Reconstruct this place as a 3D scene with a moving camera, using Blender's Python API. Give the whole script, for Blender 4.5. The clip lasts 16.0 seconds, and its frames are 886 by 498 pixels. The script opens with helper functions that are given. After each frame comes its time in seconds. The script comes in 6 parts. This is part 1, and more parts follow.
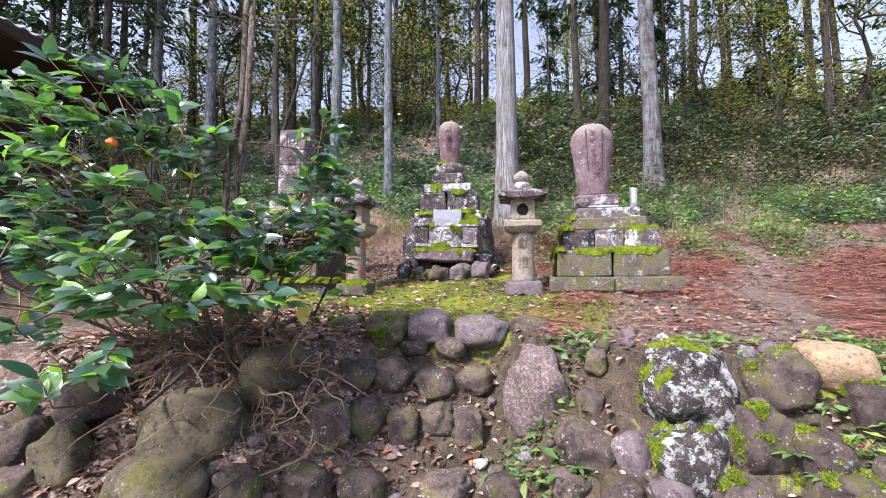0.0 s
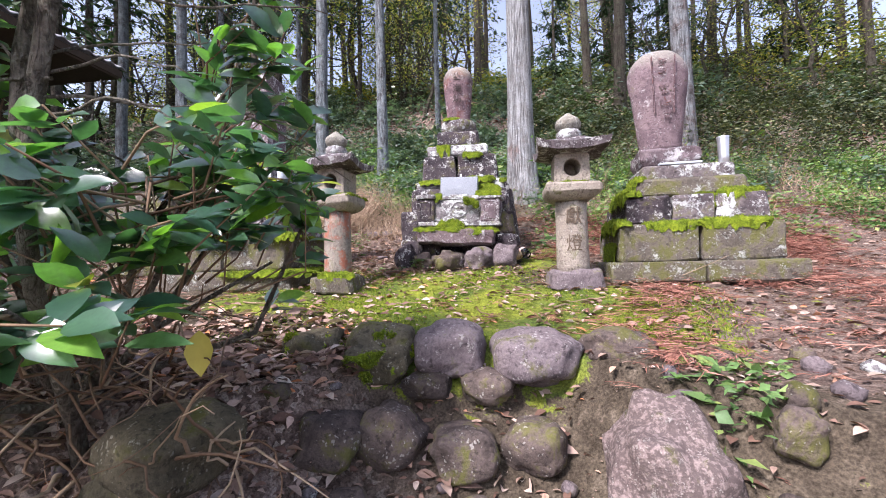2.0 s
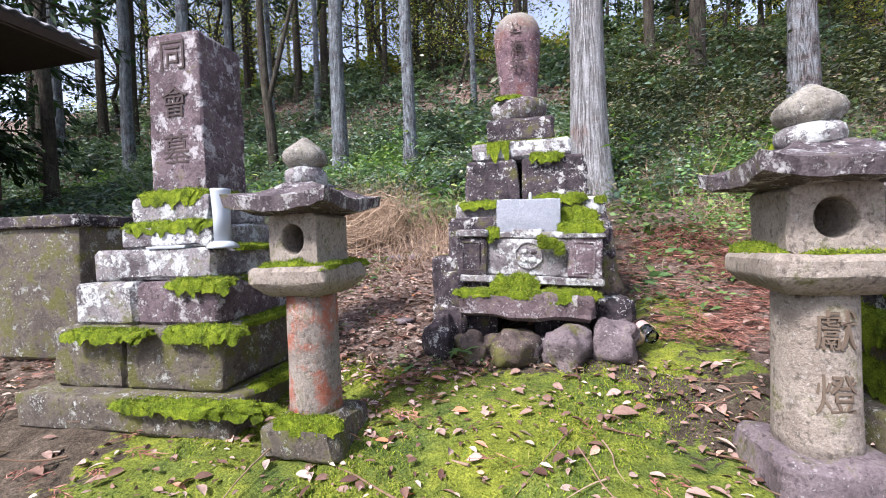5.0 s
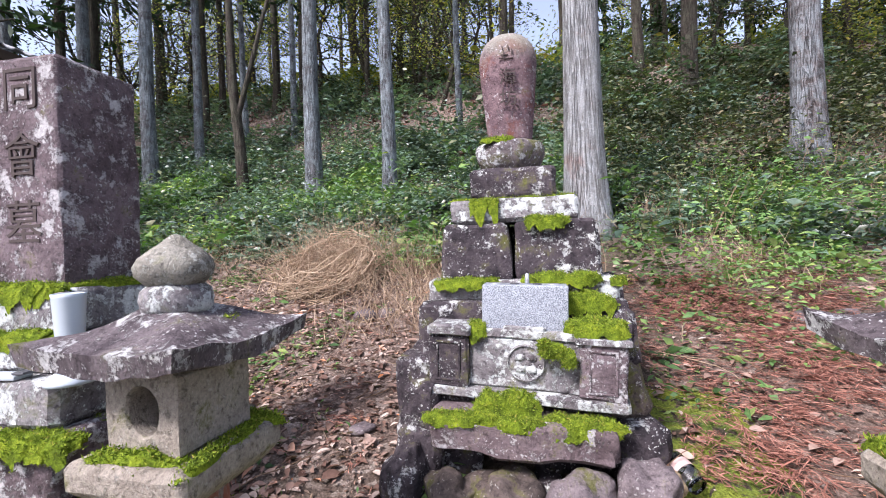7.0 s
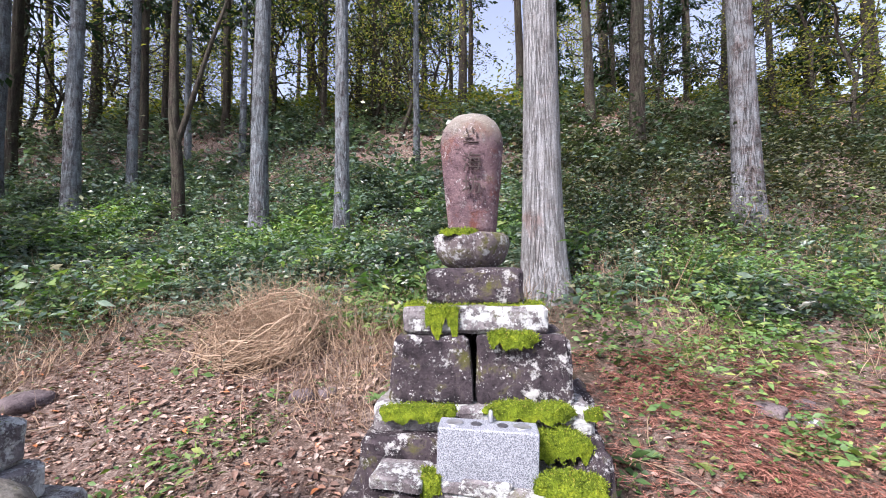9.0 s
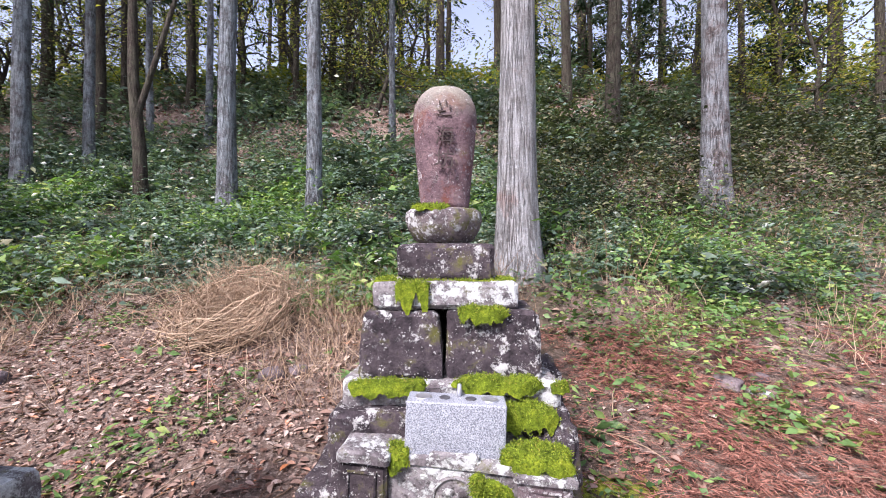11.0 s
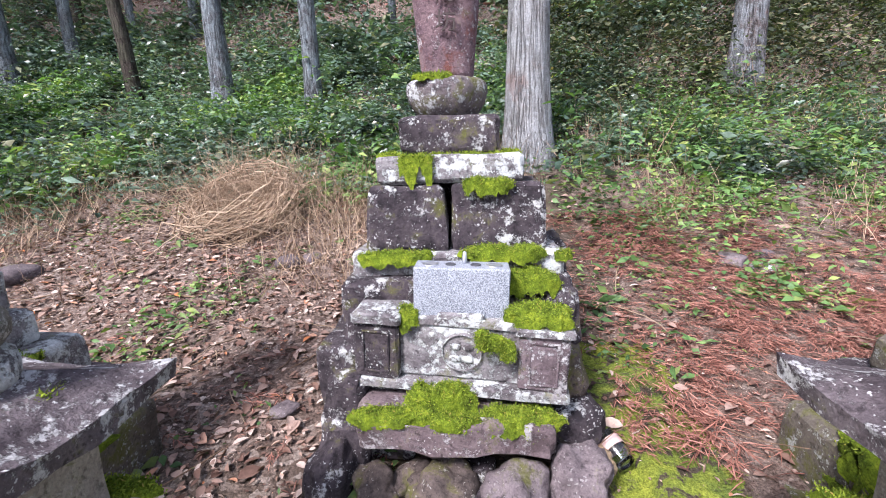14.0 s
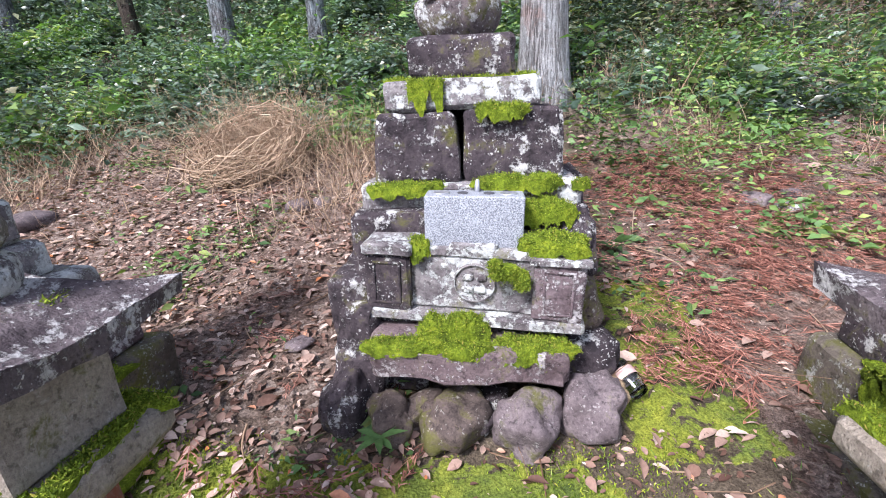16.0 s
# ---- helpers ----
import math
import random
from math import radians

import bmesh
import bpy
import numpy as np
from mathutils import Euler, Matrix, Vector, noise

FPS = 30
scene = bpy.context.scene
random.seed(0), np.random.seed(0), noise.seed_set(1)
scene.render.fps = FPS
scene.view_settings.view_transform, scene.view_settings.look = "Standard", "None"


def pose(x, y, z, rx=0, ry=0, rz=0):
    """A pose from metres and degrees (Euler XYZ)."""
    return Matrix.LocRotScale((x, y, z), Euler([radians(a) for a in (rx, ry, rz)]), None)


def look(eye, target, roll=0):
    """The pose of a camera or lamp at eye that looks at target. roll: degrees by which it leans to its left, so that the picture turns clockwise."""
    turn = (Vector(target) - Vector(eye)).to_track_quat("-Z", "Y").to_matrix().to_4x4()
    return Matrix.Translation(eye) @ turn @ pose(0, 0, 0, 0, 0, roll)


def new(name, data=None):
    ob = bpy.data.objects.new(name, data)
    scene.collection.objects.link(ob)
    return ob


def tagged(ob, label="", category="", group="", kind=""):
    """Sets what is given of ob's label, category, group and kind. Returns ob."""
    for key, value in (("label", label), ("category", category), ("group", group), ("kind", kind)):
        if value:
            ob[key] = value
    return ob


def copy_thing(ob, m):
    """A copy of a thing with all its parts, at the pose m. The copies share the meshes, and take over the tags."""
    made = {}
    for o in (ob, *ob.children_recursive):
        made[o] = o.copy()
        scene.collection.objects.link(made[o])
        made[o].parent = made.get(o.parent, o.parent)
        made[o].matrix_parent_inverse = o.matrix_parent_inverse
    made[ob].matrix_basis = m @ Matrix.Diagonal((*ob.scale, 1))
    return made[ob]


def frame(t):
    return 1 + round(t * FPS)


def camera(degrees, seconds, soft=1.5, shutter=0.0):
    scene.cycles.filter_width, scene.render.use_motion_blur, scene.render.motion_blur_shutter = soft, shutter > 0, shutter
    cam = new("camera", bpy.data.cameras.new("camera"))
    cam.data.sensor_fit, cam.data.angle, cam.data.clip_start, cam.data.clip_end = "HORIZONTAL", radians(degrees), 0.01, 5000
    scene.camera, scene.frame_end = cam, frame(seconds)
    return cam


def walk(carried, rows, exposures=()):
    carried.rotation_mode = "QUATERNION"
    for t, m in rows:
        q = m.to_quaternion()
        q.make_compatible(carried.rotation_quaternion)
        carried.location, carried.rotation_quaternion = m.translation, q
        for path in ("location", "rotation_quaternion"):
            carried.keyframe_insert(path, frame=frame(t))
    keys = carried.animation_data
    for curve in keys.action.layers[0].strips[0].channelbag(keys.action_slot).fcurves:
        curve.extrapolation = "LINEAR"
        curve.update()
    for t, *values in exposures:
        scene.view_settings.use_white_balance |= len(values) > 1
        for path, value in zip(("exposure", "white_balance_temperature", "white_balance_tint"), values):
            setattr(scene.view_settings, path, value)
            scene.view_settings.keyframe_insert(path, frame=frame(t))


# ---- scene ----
cam = camera(92.3, 16.0, 1.0)
PATH = [
    (0, (0.215, 0.121, 1.492), (-0.062, 2.097, 1.629), -0.3),
    (0.5, (0.157, 0.432, 1.462), (-0.136, 2.406, 1.596), 0.0),
    (1, (0.121, 0.779, 1.461), (-0.241, 2.742, 1.575), 0.6),
    (1.5, (-0.03, 1.157, 1.475), (-0.357, 3.128, 1.562), -0.7),
    (2, (-0.135, 1.524, 1.517), (-0.403, 3.504, 1.591), -1.4),
    (2.5, (-0.151, 1.904, 1.569), (-0.417, 3.886, 1.62), -1.3),
    (3, (-0.229, 2.251, 1.584), (-0.525, 4.229, 1.61), -1.0),
    (3.5, (-0.327, 2.577, 1.741), (-0.687, 4.544, 1.701), -2.0),
    (3.7, (-0.348, 2.688, 1.783), (-0.748, 4.646, 1.722), -2.2),
    (5.8, (-0.587, 3.628, 2.453), (-1.015, 5.581, 2.415), -2.2),
    (6, (-0.577, 3.686, 2.473), (-0.967, 5.647, 2.433), -2.2),
    (6.5, (-0.541, 3.888, 2.609), (-0.909, 5.853, 2.582), -2.1),
    (7, (-0.576, 4.089, 2.683), (-0.939, 6.056, 2.675), -2.1),
    (7.5, (-0.626, 4.312, 2.901), (-0.981, 6.28, 2.921), -2.4),
    (8, (-0.614, 4.463, 2.904), (-0.953, 6.433, 2.852), -2.2),
    (8.5, (-0.632, 4.491, 2.969), (-0.906, 6.472, 2.998), -1.3),
    (9, (-0.619, 4.42, 3.132), (-0.763, 6.412, 3.234), -0.4),
    (9.2, (-0.613, 4.424, 3.158), (-0.714, 6.418, 3.272), 0.0),
    (11.3, (-0.586, 4.451, 3.101), (-0.618, 6.45, 3.056), -0.0),
    (11.5, (-0.564, 4.437, 3.1), (-0.622, 6.434, 3.012), -0.0),
    (12, (-0.552, 4.45, 3.079), (-0.625, 6.441, 2.905), -0.3),
    (12.5, (-0.557, 4.456, 3.048), (-0.632, 6.439, 2.796), -0.6),
    (13, (-0.561, 4.455, 3.018), (-0.639, 6.427, 2.695), -1.0),
    (13.5, (-0.565, 4.453, 2.992), (-0.647, 6.414, 2.605), -1.3),
    (14, (-0.569, 4.453, 2.97), (-0.654, 6.4, 2.522), -1.7),
    (14.5, (-0.561, 4.458, 2.944), (-0.661, 6.391, 2.438), -1.9),
    (15, (-0.571, 4.473, 2.9), (-0.678, 6.389, 2.336), -2.2),
    (15.5, (-0.577, 4.476, 2.868), (-0.699, 6.376, 2.256), -2.4),
    (16, (-0.575, 4.483, 2.846), (-0.719, 6.37, 2.199), -2.6),
]
walk(cam, [(t, look(eye, target, roll)) for t, eye, target, roll in PATH], exposures=[(0.0, 1.5, 6050, 23), (3.5, 1.62, 6100, 22), (6.0, 1.46, 5950, 20), (9.0, 1.5, 6150, 23), (11.5, 1.5, 6150, 26), (14.0, 1.52, 5900, 20), (16.0, 1.5, 5900, 19)])

# ---- world, sun, exposure ----
world = bpy.data.worlds.new("world")
scene.world = world
world.use_nodes = True
wn = world.node_tree.nodes
sky = wn.new("ShaderNodeTexSky")
sky.sky_type = "NISHITA"
sky.sun_disc = False
sky.sun_elevation, sky.sun_rotation = radians(48), radians(215)
sky.air_density, sky.dust_density, sky.ozone_density = 1.0, 1.8, 1.0
wn["Background"].inputs["Strength"].default_value = 0.102
haze = wn.new("ShaderNodeHueSaturation")  # thin high cloud takes some of the blue out
haze.inputs["Saturation"].default_value = 0.62
haze.inputs["Value"].default_value = 1.15
world.node_tree.links.new(sky.outputs["Color"], haze.inputs["Color"])
world.node_tree.links.new(haze.outputs["Color"], wn["Background"].inputs["Color"])
sun_data = bpy.data.lights.new("sun", "SUN")
sun_data.energy, sun_data.angle, sun_data.color = 3.0, radians(11), (1.0, 0.95, 0.87)
sun = new("sun", sun_data)
# the sun stands behind the walker and to the left
sun.matrix_world = look((-11.5, -16.4, 22.2), (0, 0, 0))


# ---- materials ----
def nodes_of(name, rough=0.8, metal=0.0, spec=0.3):
    m = bpy.data.materials.new(name)
    m.use_nodes = True
    nt = m.node_tree
    b = nt.nodes["Principled BSDF"]
    b.inputs["Roughness"].default_value = rough
    b.inputs["Metallic"].default_value = metal
    b.inputs["Specular IOR Level"].default_value = spec
    return m, nt, b


def noise_node(nt, vec, scale, detail=6, rough=0.6, distort=0.0):
    n = nt.nodes.new("ShaderNodeTexNoise")
    n.inputs["Scale"].default_value = scale
    n.inputs["Detail"].default_value = detail
    n.inputs["Roughness"].default_value = rough
    n.inputs["Distortion"].default_value = distort
    if vec is not None:
        nt.links.new(vec, n.inputs["Vector"])
    return n.outputs["Fac"]


def ramp(nt, fac, stops, mode="LINEAR"):
    r = nt.nodes.new("ShaderNodeValToRGB")
    r.color_ramp.interpolation = mode
    while len(r.color_ramp.elements) < len(stops):
        r.color_ramp.elements.new(0.5)
    for el, (p, c) in zip(r.color_ramp.elements, stops):
        el.position = p
        el.color = (c, c, c, 1) if isinstance(c, (int, float)) else (*c, 1)
    nt.links.new(fac, r.inputs["Fac"])
    return r.outputs["Color"]


def mix(nt, fac, a, b, blend="MIX"):
    n = nt.nodes.new("ShaderNodeMix")
    n.data_type, n.blend_type = "RGBA", blend
    for sock, v in ((n.inputs[0], fac), (n.inputs[6], a), (n.inputs[7], b)):
        if isinstance(v, (int, float)):
            sock.default_value = v
        elif isinstance(v, tuple):
            sock.default_value = (*v, 1)
        else:
            nt.links.new(v, sock)
    return n.outputs[2]


def maths(nt, op, a, b=0.0):
    n = nt.nodes.new("ShaderNodeMath")
    n.operation = op
    for sock, v in zip(n.inputs, (a, b)):
        if isinstance(v, (int, float)):
            sock.default_value = v
        else:
            nt.links.new(v, sock)
    return n.outputs[0]


def bump(nt, b, height, strength=0.5, dist=0.01):
    n = nt.nodes.new("ShaderNodeBump")
    n.inputs["Strength"].default_value = strength
    n.inputs["Distance"].default_value = dist
    nt.links.new(height, n.inputs["Height"])
    nt.links.new(n.outputs["Normal"], b.inputs["Normal"])


def shifted_coords(nt):
    """Object coordinates moved by the object's own random number, so that no two stones look alike."""
    tc = nt.nodes.new("ShaderNodeTexCoord")
    info = nt.nodes.new("ShaderNodeObjectInfo")
    mul = nt.nodes.new("ShaderNodeVectorMath")
    mul.operation = "MULTIPLY_ADD"
    mul.inputs[1].default_value = (1, 1, 1)
    comb = nt.nodes.new("ShaderNodeCombineXYZ")
    for i, k in enumerate((37.0, 61.0, 23.0)):
        nt.links.new(maths(nt, "MULTIPLY", info.outputs["Random"], k), comb.inputs[i])
    nt.links.new(tc.outputs["Object"], mul.inputs[0])
    nt.links.new(comb.outputs[0], mul.inputs[2])
    return mul.outputs[0], info.outputs["Random"]


def stone_mat(name, light, dark, lichen=0.5, lichen_col=(0.52, 0.53, 0.5), green=0.25, scale=1.0, stain=None, spread=0.0, cap=None, stained=0.52, pit=0.46):
    m, nt, b = nodes_of(name, 0.9, 0, 0.2)
    v, rnd = shifted_coords(nt)
    big = noise_node(nt, v, 6 * scale, 8, 0.7, 0.4)
    col = mix(nt, ramp(nt, big, [(0.38, 0.0), (0.62, 1.0)]), dark, light)
    fine = noise_node(nt, v, 90 * scale, 5, 0.75)
    pits = noise_node(nt, v, 38 * scale, 5, 0.7)
    col = mix(nt, 0.5, col, ramp(nt, fine, [(0.32, 0.2), (0.68, 0.8)]), "OVERLAY")
    col = mix(nt, ramp(nt, pits, [(pit - 0.10, 0.75), (pit, 0.0)]), col, tuple(c * 0.4 for c in dark))
    if stain:
        sn = noise_node(nt, v, 3.2 * scale, 8, 0.75, 0.1)
        col = mix(nt, ramp(nt, sn, [(stained, 0.0), (stained + 0.08, 0.85)]), col, stain)
    # green algae film
    gn = noise_node(nt, v, 6 * scale, 9, 0.75, 0.4)
    col = mix(nt, ramp(nt, gn, [(0.60 - 0.17 * green, 0.0), (0.70 - 0.17 * green, 0.85)]), col, mix(nt, fine, (0.05, 0.055, 0.012), (0.15, 0.15, 0.03)))
    # pale lichen, in crusty patches and in small spots
    ln = noise_node(nt, v, 8 * scale, 12, 0.82, 0.0)
    lm = ramp(nt, ln, [(0.635 - 0.15 * lichen, 0.0), (0.665 - 0.15 * lichen, 0.95)])
    vor = nt.nodes.new("ShaderNodeTexVoronoi")
    vor.inputs["Scale"].default_value = 55 * scale
    vor.inputs["Randomness"].default_value = 1.0
    jit = nt.nodes.new("ShaderNodeTexNoise")
    jit.inputs["Scale"].default_value = 60 * scale
    nt.links.new(v, jit.inputs["Vector"])
    nt.links.new(mix(nt, 0.03, v, jit.outputs["Color"]), vor.inputs["Vector"])
    blot = noise_node(nt, v, 11 * scale, 4, 0.6)
    dots = ramp(nt, maths(nt, "ADD", vor.outputs["Distance"], maths(nt, "MULTIPLY", ramp(nt, blot, [(0.42, 0.0), (0.75, 1.0)]), -0.42)), [(0.0, 0.9), (0.05, 0.0)])
    sm = maths(nt, "MULTIPLY", dots, min(1.0, 0.35 + lichen))
    lall = maths(nt, "MAXIMUM", lm, sm)
    if cap:  # a crust that has grown down from the weathered top
        own = nt.nodes.new("ShaderNodeTexCoord")
        xyz = nt.nodes.new("ShaderNodeSeparateXYZ")
        nt.links.new(own.outputs["Object"], xyz.inputs[0])
        rim = maths(nt, "ADD", xyz.outputs[2], maths(nt, "MULTIPLY", maths(nt, "SUBTRACT", ln, 0.5), 0.45))
        over = ramp(nt, maths(nt, "MULTIPLY", maths(nt, "SUBTRACT", rim, cap[0]), 1 / (cap[1] - cap[0])), [(0.0, 0.0), (1.0, 0.85)])
        col = mix(nt, over, col, mix(nt, fine, (0.13, 0.125, 0.095), (0.40, 0.39, 0.33)))
    lcol = mix(nt, ramp(nt, fine, [(0.3, 0.0), (0.7, 1.0)]), tuple(c * 0.62 for c in lichen_col), tuple(min(0.8, c * 1.25) for c in lichen_col))
    col = mix(nt, lall, col, lcol)
    if spread:
        hs = nt.nodes.new("ShaderNodeHueSaturation")
        nt.links.new(col, hs.inputs["Color"])
        nt.links.new(maths(nt, "ADD", maths(nt, "MULTIPLY", rnd, spread), 1 - spread / 2), hs.inputs["Value"])
        col = hs.outputs["Color"]
    nt.links.new(col, b.inputs["Base Color"])
    hgt = maths(nt, "ADD", maths(nt, "MULTIPLY", fine, 0.55), maths(nt, "ADD", maths(nt, "MULTIPLY", lall, 0.25), maths(nt, "ADD", big, pits)))
    bump(nt, b, hgt, 0.9, 0.014)
    return m


STONE_DARK = stone_mat("dark_lichened_stone", (0.088, 0.07, 0.077), (0.022, 0.018, 0.021), 0.58, (0.54, 0.54, 0.52), 0.28)
STONE_PALE = stone_mat("pale_lichened_stone", (0.32, 0.30, 0.30), (0.10, 0.086, 0.09), 0.9, (0.57, 0.59, 0.57), 0.3)
STONE_PURPLE = stone_mat("purple_grey_stone", (0.22, 0.15, 0.155), (0.11, 0.07, 0.08), 0.45, (0.45, 0.41, 0.41), 0.05, stain=(0.16, 0.058, 0.042), cap=(0.50, 0.68))
# tone lowered: the shade lying over the large grave is put into this colour
STONE_MAUVE = stone_mat("mauve_stone", (0.235, 0.172, 0.18), (0.135, 0.096, 0.105), 0.45, (0.42, 0.385, 0.385), 0.05, cap=(0.72, 0.92))
STONE_MOTTLED = stone_mat("mauve_stone_white_lichen", (0.20, 0.155, 0.165), (0.085, 0.062, 0.067), 0.72, (0.48, 0.46, 0.46), 0.1)
STONE_LANTERN = stone_mat("weathered_lantern_stone", (0.34, 0.30, 0.25), (0.23, 0.195, 0.16), 0.15, (0.46, 0.44, 0.40), 0.2)
STONE_CAP = stone_mat("lichened_lantern_roof", (0.17, 0.142, 0.147), (0.06, 0.047, 0.052), 0.72, (0.52, 0.51, 0.50), 0.15)
STONE_SLAB = stone_mat("purple_brown_slab", (0.19, 0.145, 0.15), (0.09, 0.064, 0.068), 0.6, (0.46, 0.43, 0.43), 0.2)
LICHEN_TOP = stone_mat("tan_lichen_crust", (0.36, 0.34, 0.29), (0.18, 0.165, 0.135), 0.6, (0.52, 0.51, 0.46), 0.3)
STONE_RED = stone_mat("red_stained_lantern_stone", (0.31, 0.275, 0.235), (0.21, 0.18, 0.15), 0.25, (0.46, 0.44, 0.40), 0.25, stain=(0.33, 0.10, 0.055), stained=0.48)
# these two are toned down for the shade over the large grave
STONE_BLOCK = stone_mat("brown_green_block_stone", (0.20, 0.172, 0.145), (0.085, 0.072, 0.058), 0.5, (0.44, 0.45, 0.41), 0.75)
STONE_PATCHED = stone_mat("white_patched_stone", (0.21, 0.178, 0.175), (0.065, 0.052, 0.055), 0.8, (0.54, 0.55, 0.54), 0.45)
BOULDER = stone_mat("river_boulder", (0.15, 0.115, 0.102), (0.055, 0.043, 0.038), 0.22, (0.42, 0.40, 0.36), 0.55, 0.8, spread=0.7)
BOULDER_MOSSY = stone_mat("olive_boulder", (0.165, 0.142, 0.095), (0.07, 0.06, 0.04), 0.15, (0.4, 0.39, 0.32), 0.45, 0.8, spread=0.4)
BOULDER_GREY = stone_mat("mauve_grey_boulder", (0.20, 0.165, 0.17), (0.11, 0.088, 0.092), 0.2, (0.45, 0.43, 0.41), 0.25, 0.8, spread=0.3)
BOULDER_WHITE = stone_mat("white_lichened_boulder", (0.08, 0.066, 0.06), (0.03, 0.026, 0.025), 0.85, (0.50, 0.51, 0.49), 0.2, 1.5)
BOULDER_NETTED = stone_mat("pitted_pinkish_stone", (0.34, 0.27, 0.25), (0.20, 0.15, 0.14), 0.3, (0.46, 0.42, 0.38), 0.1, 1.3, pit=0.58)
BOULDER_TAN = stone_mat("tan_boulder", (0.42, 0.31, 0.19), (0.28, 0.20, 0.12), 0.2, (0.5, 0.47, 0.4), 0.2, 0.8)


def plain_mat(name, col, rough=0.6, metal=0.0, spec=0.4, vary=0.15, scale=40):
    m, nt, b = nodes_of(name, rough, metal, spec)
    v, rnd = shifted_coords(nt)
    n = noise_node(nt, v, scale, 4)
    col2 = tuple(c * (1 - vary) for c in col)
    nt.links.new(mix(nt, n, col, col2), b.inputs["Base Color"])
    bump(nt, b, n, 0.15, 0.003)
    return m


def granite_mat():
    m, nt, b = nodes_of("polished_grey_granite", 0.35, 0, 0.5)
    v, rnd = shifted_coords(nt)
    n = noise_node(nt, v, 210, 2, 0.5)
    n2 = noise_node(nt, v, 90, 2, 0.5)
    col = ramp(nt, n, [(0.36, (0.09, 0.10, 0.12)), (0.5, (0.26, 0.28, 0.315)), (0.66, (0.44, 0.46, 0.50))])
    col = mix(nt, ramp(nt, n2, [(0.6, 0.0), (0.66, 0.6)]), col, (0.2, 0.21, 0.23))
    nt.links.new(col, b.inputs["Base Color"])
    return m


GRANITE = granite_mat()
# dark tones for raised lettering, standing in for the shade inside carved grooves
CARVING_SHADE = plain_mat("groove_shade", (0.085, 0.068, 0.064), 0.95, 0, 0.1, 0.4, 60)
CARVING_SHADE_TAN = plain_mat("groove_shade_on_tan_stone", (0.15, 0.115, 0.085), 0.95, 0, 0.1, 0.3, 60)
STEEL = plain_mat("brushed_steel", (0.62, 0.63, 0.66), 0.38, 0.85, 0.5, 0.1, 90)
PORCELAIN = plain_mat("blue_grey_porcelain", (0.44, 0.49, 0.53), 0.3, 0, 0.5, 0.12, 12)
SHED_WALL = plain_mat("dark_weathered_boards", (0.07, 0.05, 0.038), 0.9, 0, 0.2, 0.5, 12)
SHED_ROOF = plain_mat("grey_corrugated_sheet", (0.30, 0.30, 0.31), 0.6, 0.2, 0.4, 0.3, 6)
TIN = plain_mat("dark_tin", (0.10, 0.10, 0.11), 0.5, 0.4, 0.4, 0.3, 30)
ORANGE = plain_mat("orange_petals", (0.75, 0.16, 0.02), 0.6, 0, 0.3, 0.3, 80)
YELLOWED = plain_mat("yellowed_leaf", (0.50, 0.42, 0.07), 0.5, 0, 0.4, 0.3, 30)


def leaf_mat(name, stops, rough=0.5, spec=0.4, trans=0.25, shade_scale=None):
    """Leaves whose colour changes from one to the next."""
    m, nt, b = nodes_of(name, rough, 0, spec)
    geo = nt.nodes.new("ShaderNodeNewGeometry")
    col = ramp(nt, geo.outputs["Random Per Island"], stops)
    tc = nt.nodes.new("ShaderNodeTexCoord")
    n = noise_node(nt, tc.outputs["Object"], 60, 3)
    col = mix(nt, 0.35, col, ramp(nt, n, [(0.3, 0.25), (0.7, 0.75)]), "OVERLAY")
    # broad dark and bright patches in the leaf colour stand for shaded gaps
    if shade_scale:
        broad = noise_node(nt, tc.outputs["Object"], shade_scale, 4, 0.6)
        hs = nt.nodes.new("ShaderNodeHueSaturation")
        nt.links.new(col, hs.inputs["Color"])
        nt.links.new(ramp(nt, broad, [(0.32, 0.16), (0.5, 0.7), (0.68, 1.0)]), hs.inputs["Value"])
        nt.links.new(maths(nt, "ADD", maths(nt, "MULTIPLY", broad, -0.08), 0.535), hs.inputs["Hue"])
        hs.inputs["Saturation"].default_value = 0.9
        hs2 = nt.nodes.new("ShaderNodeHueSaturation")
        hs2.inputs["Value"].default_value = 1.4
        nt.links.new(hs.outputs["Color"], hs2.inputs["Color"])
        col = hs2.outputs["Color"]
    nt.links.new(col, b.inputs["Base Color"])
    if trans:
        tr = nt.nodes.new("ShaderNodeBsdfTranslucent")
        nt.links.new(mix(nt, 1.0, col, (1.0, 1.25, 0.45), "MULTIPLY"), tr.inputs["Color"])
        ms = nt.nodes.new("ShaderNodeMixShader")
        ms.inputs[0].default_value = trans
        nt.links.new(b.outputs[0], ms.inputs[1])
        nt.links.new(tr.outputs[0], ms.inputs[2])
        nt.links.new(ms.outputs[0], nt.nodes["Material Output"].inputs["Surface"])
    return m


CAMELLIA = leaf_mat("glossy_camellia_leaf", [(0.0, (0.03, 0.085, 0.06)), (0.55, (0.062, 0.15, 0.092)), (0.8, (0.13, 0.29, 0.07)), (0.97, (0.22, 0.44, 0.05)), (1.0, (0.42, 0.36, 0.07))], 0.25, 1.0, 0.42)
for nd in CAMELLIA.node_tree.nodes:
    if nd.type == "BSDF_PRINCIPLED":
        nd.inputs["Coat Weight"].default_value, nd.inputs["Coat Roughness"].default_value, nd.inputs["Coat IOR"].default_value = 1.0, 0.28, 1.95
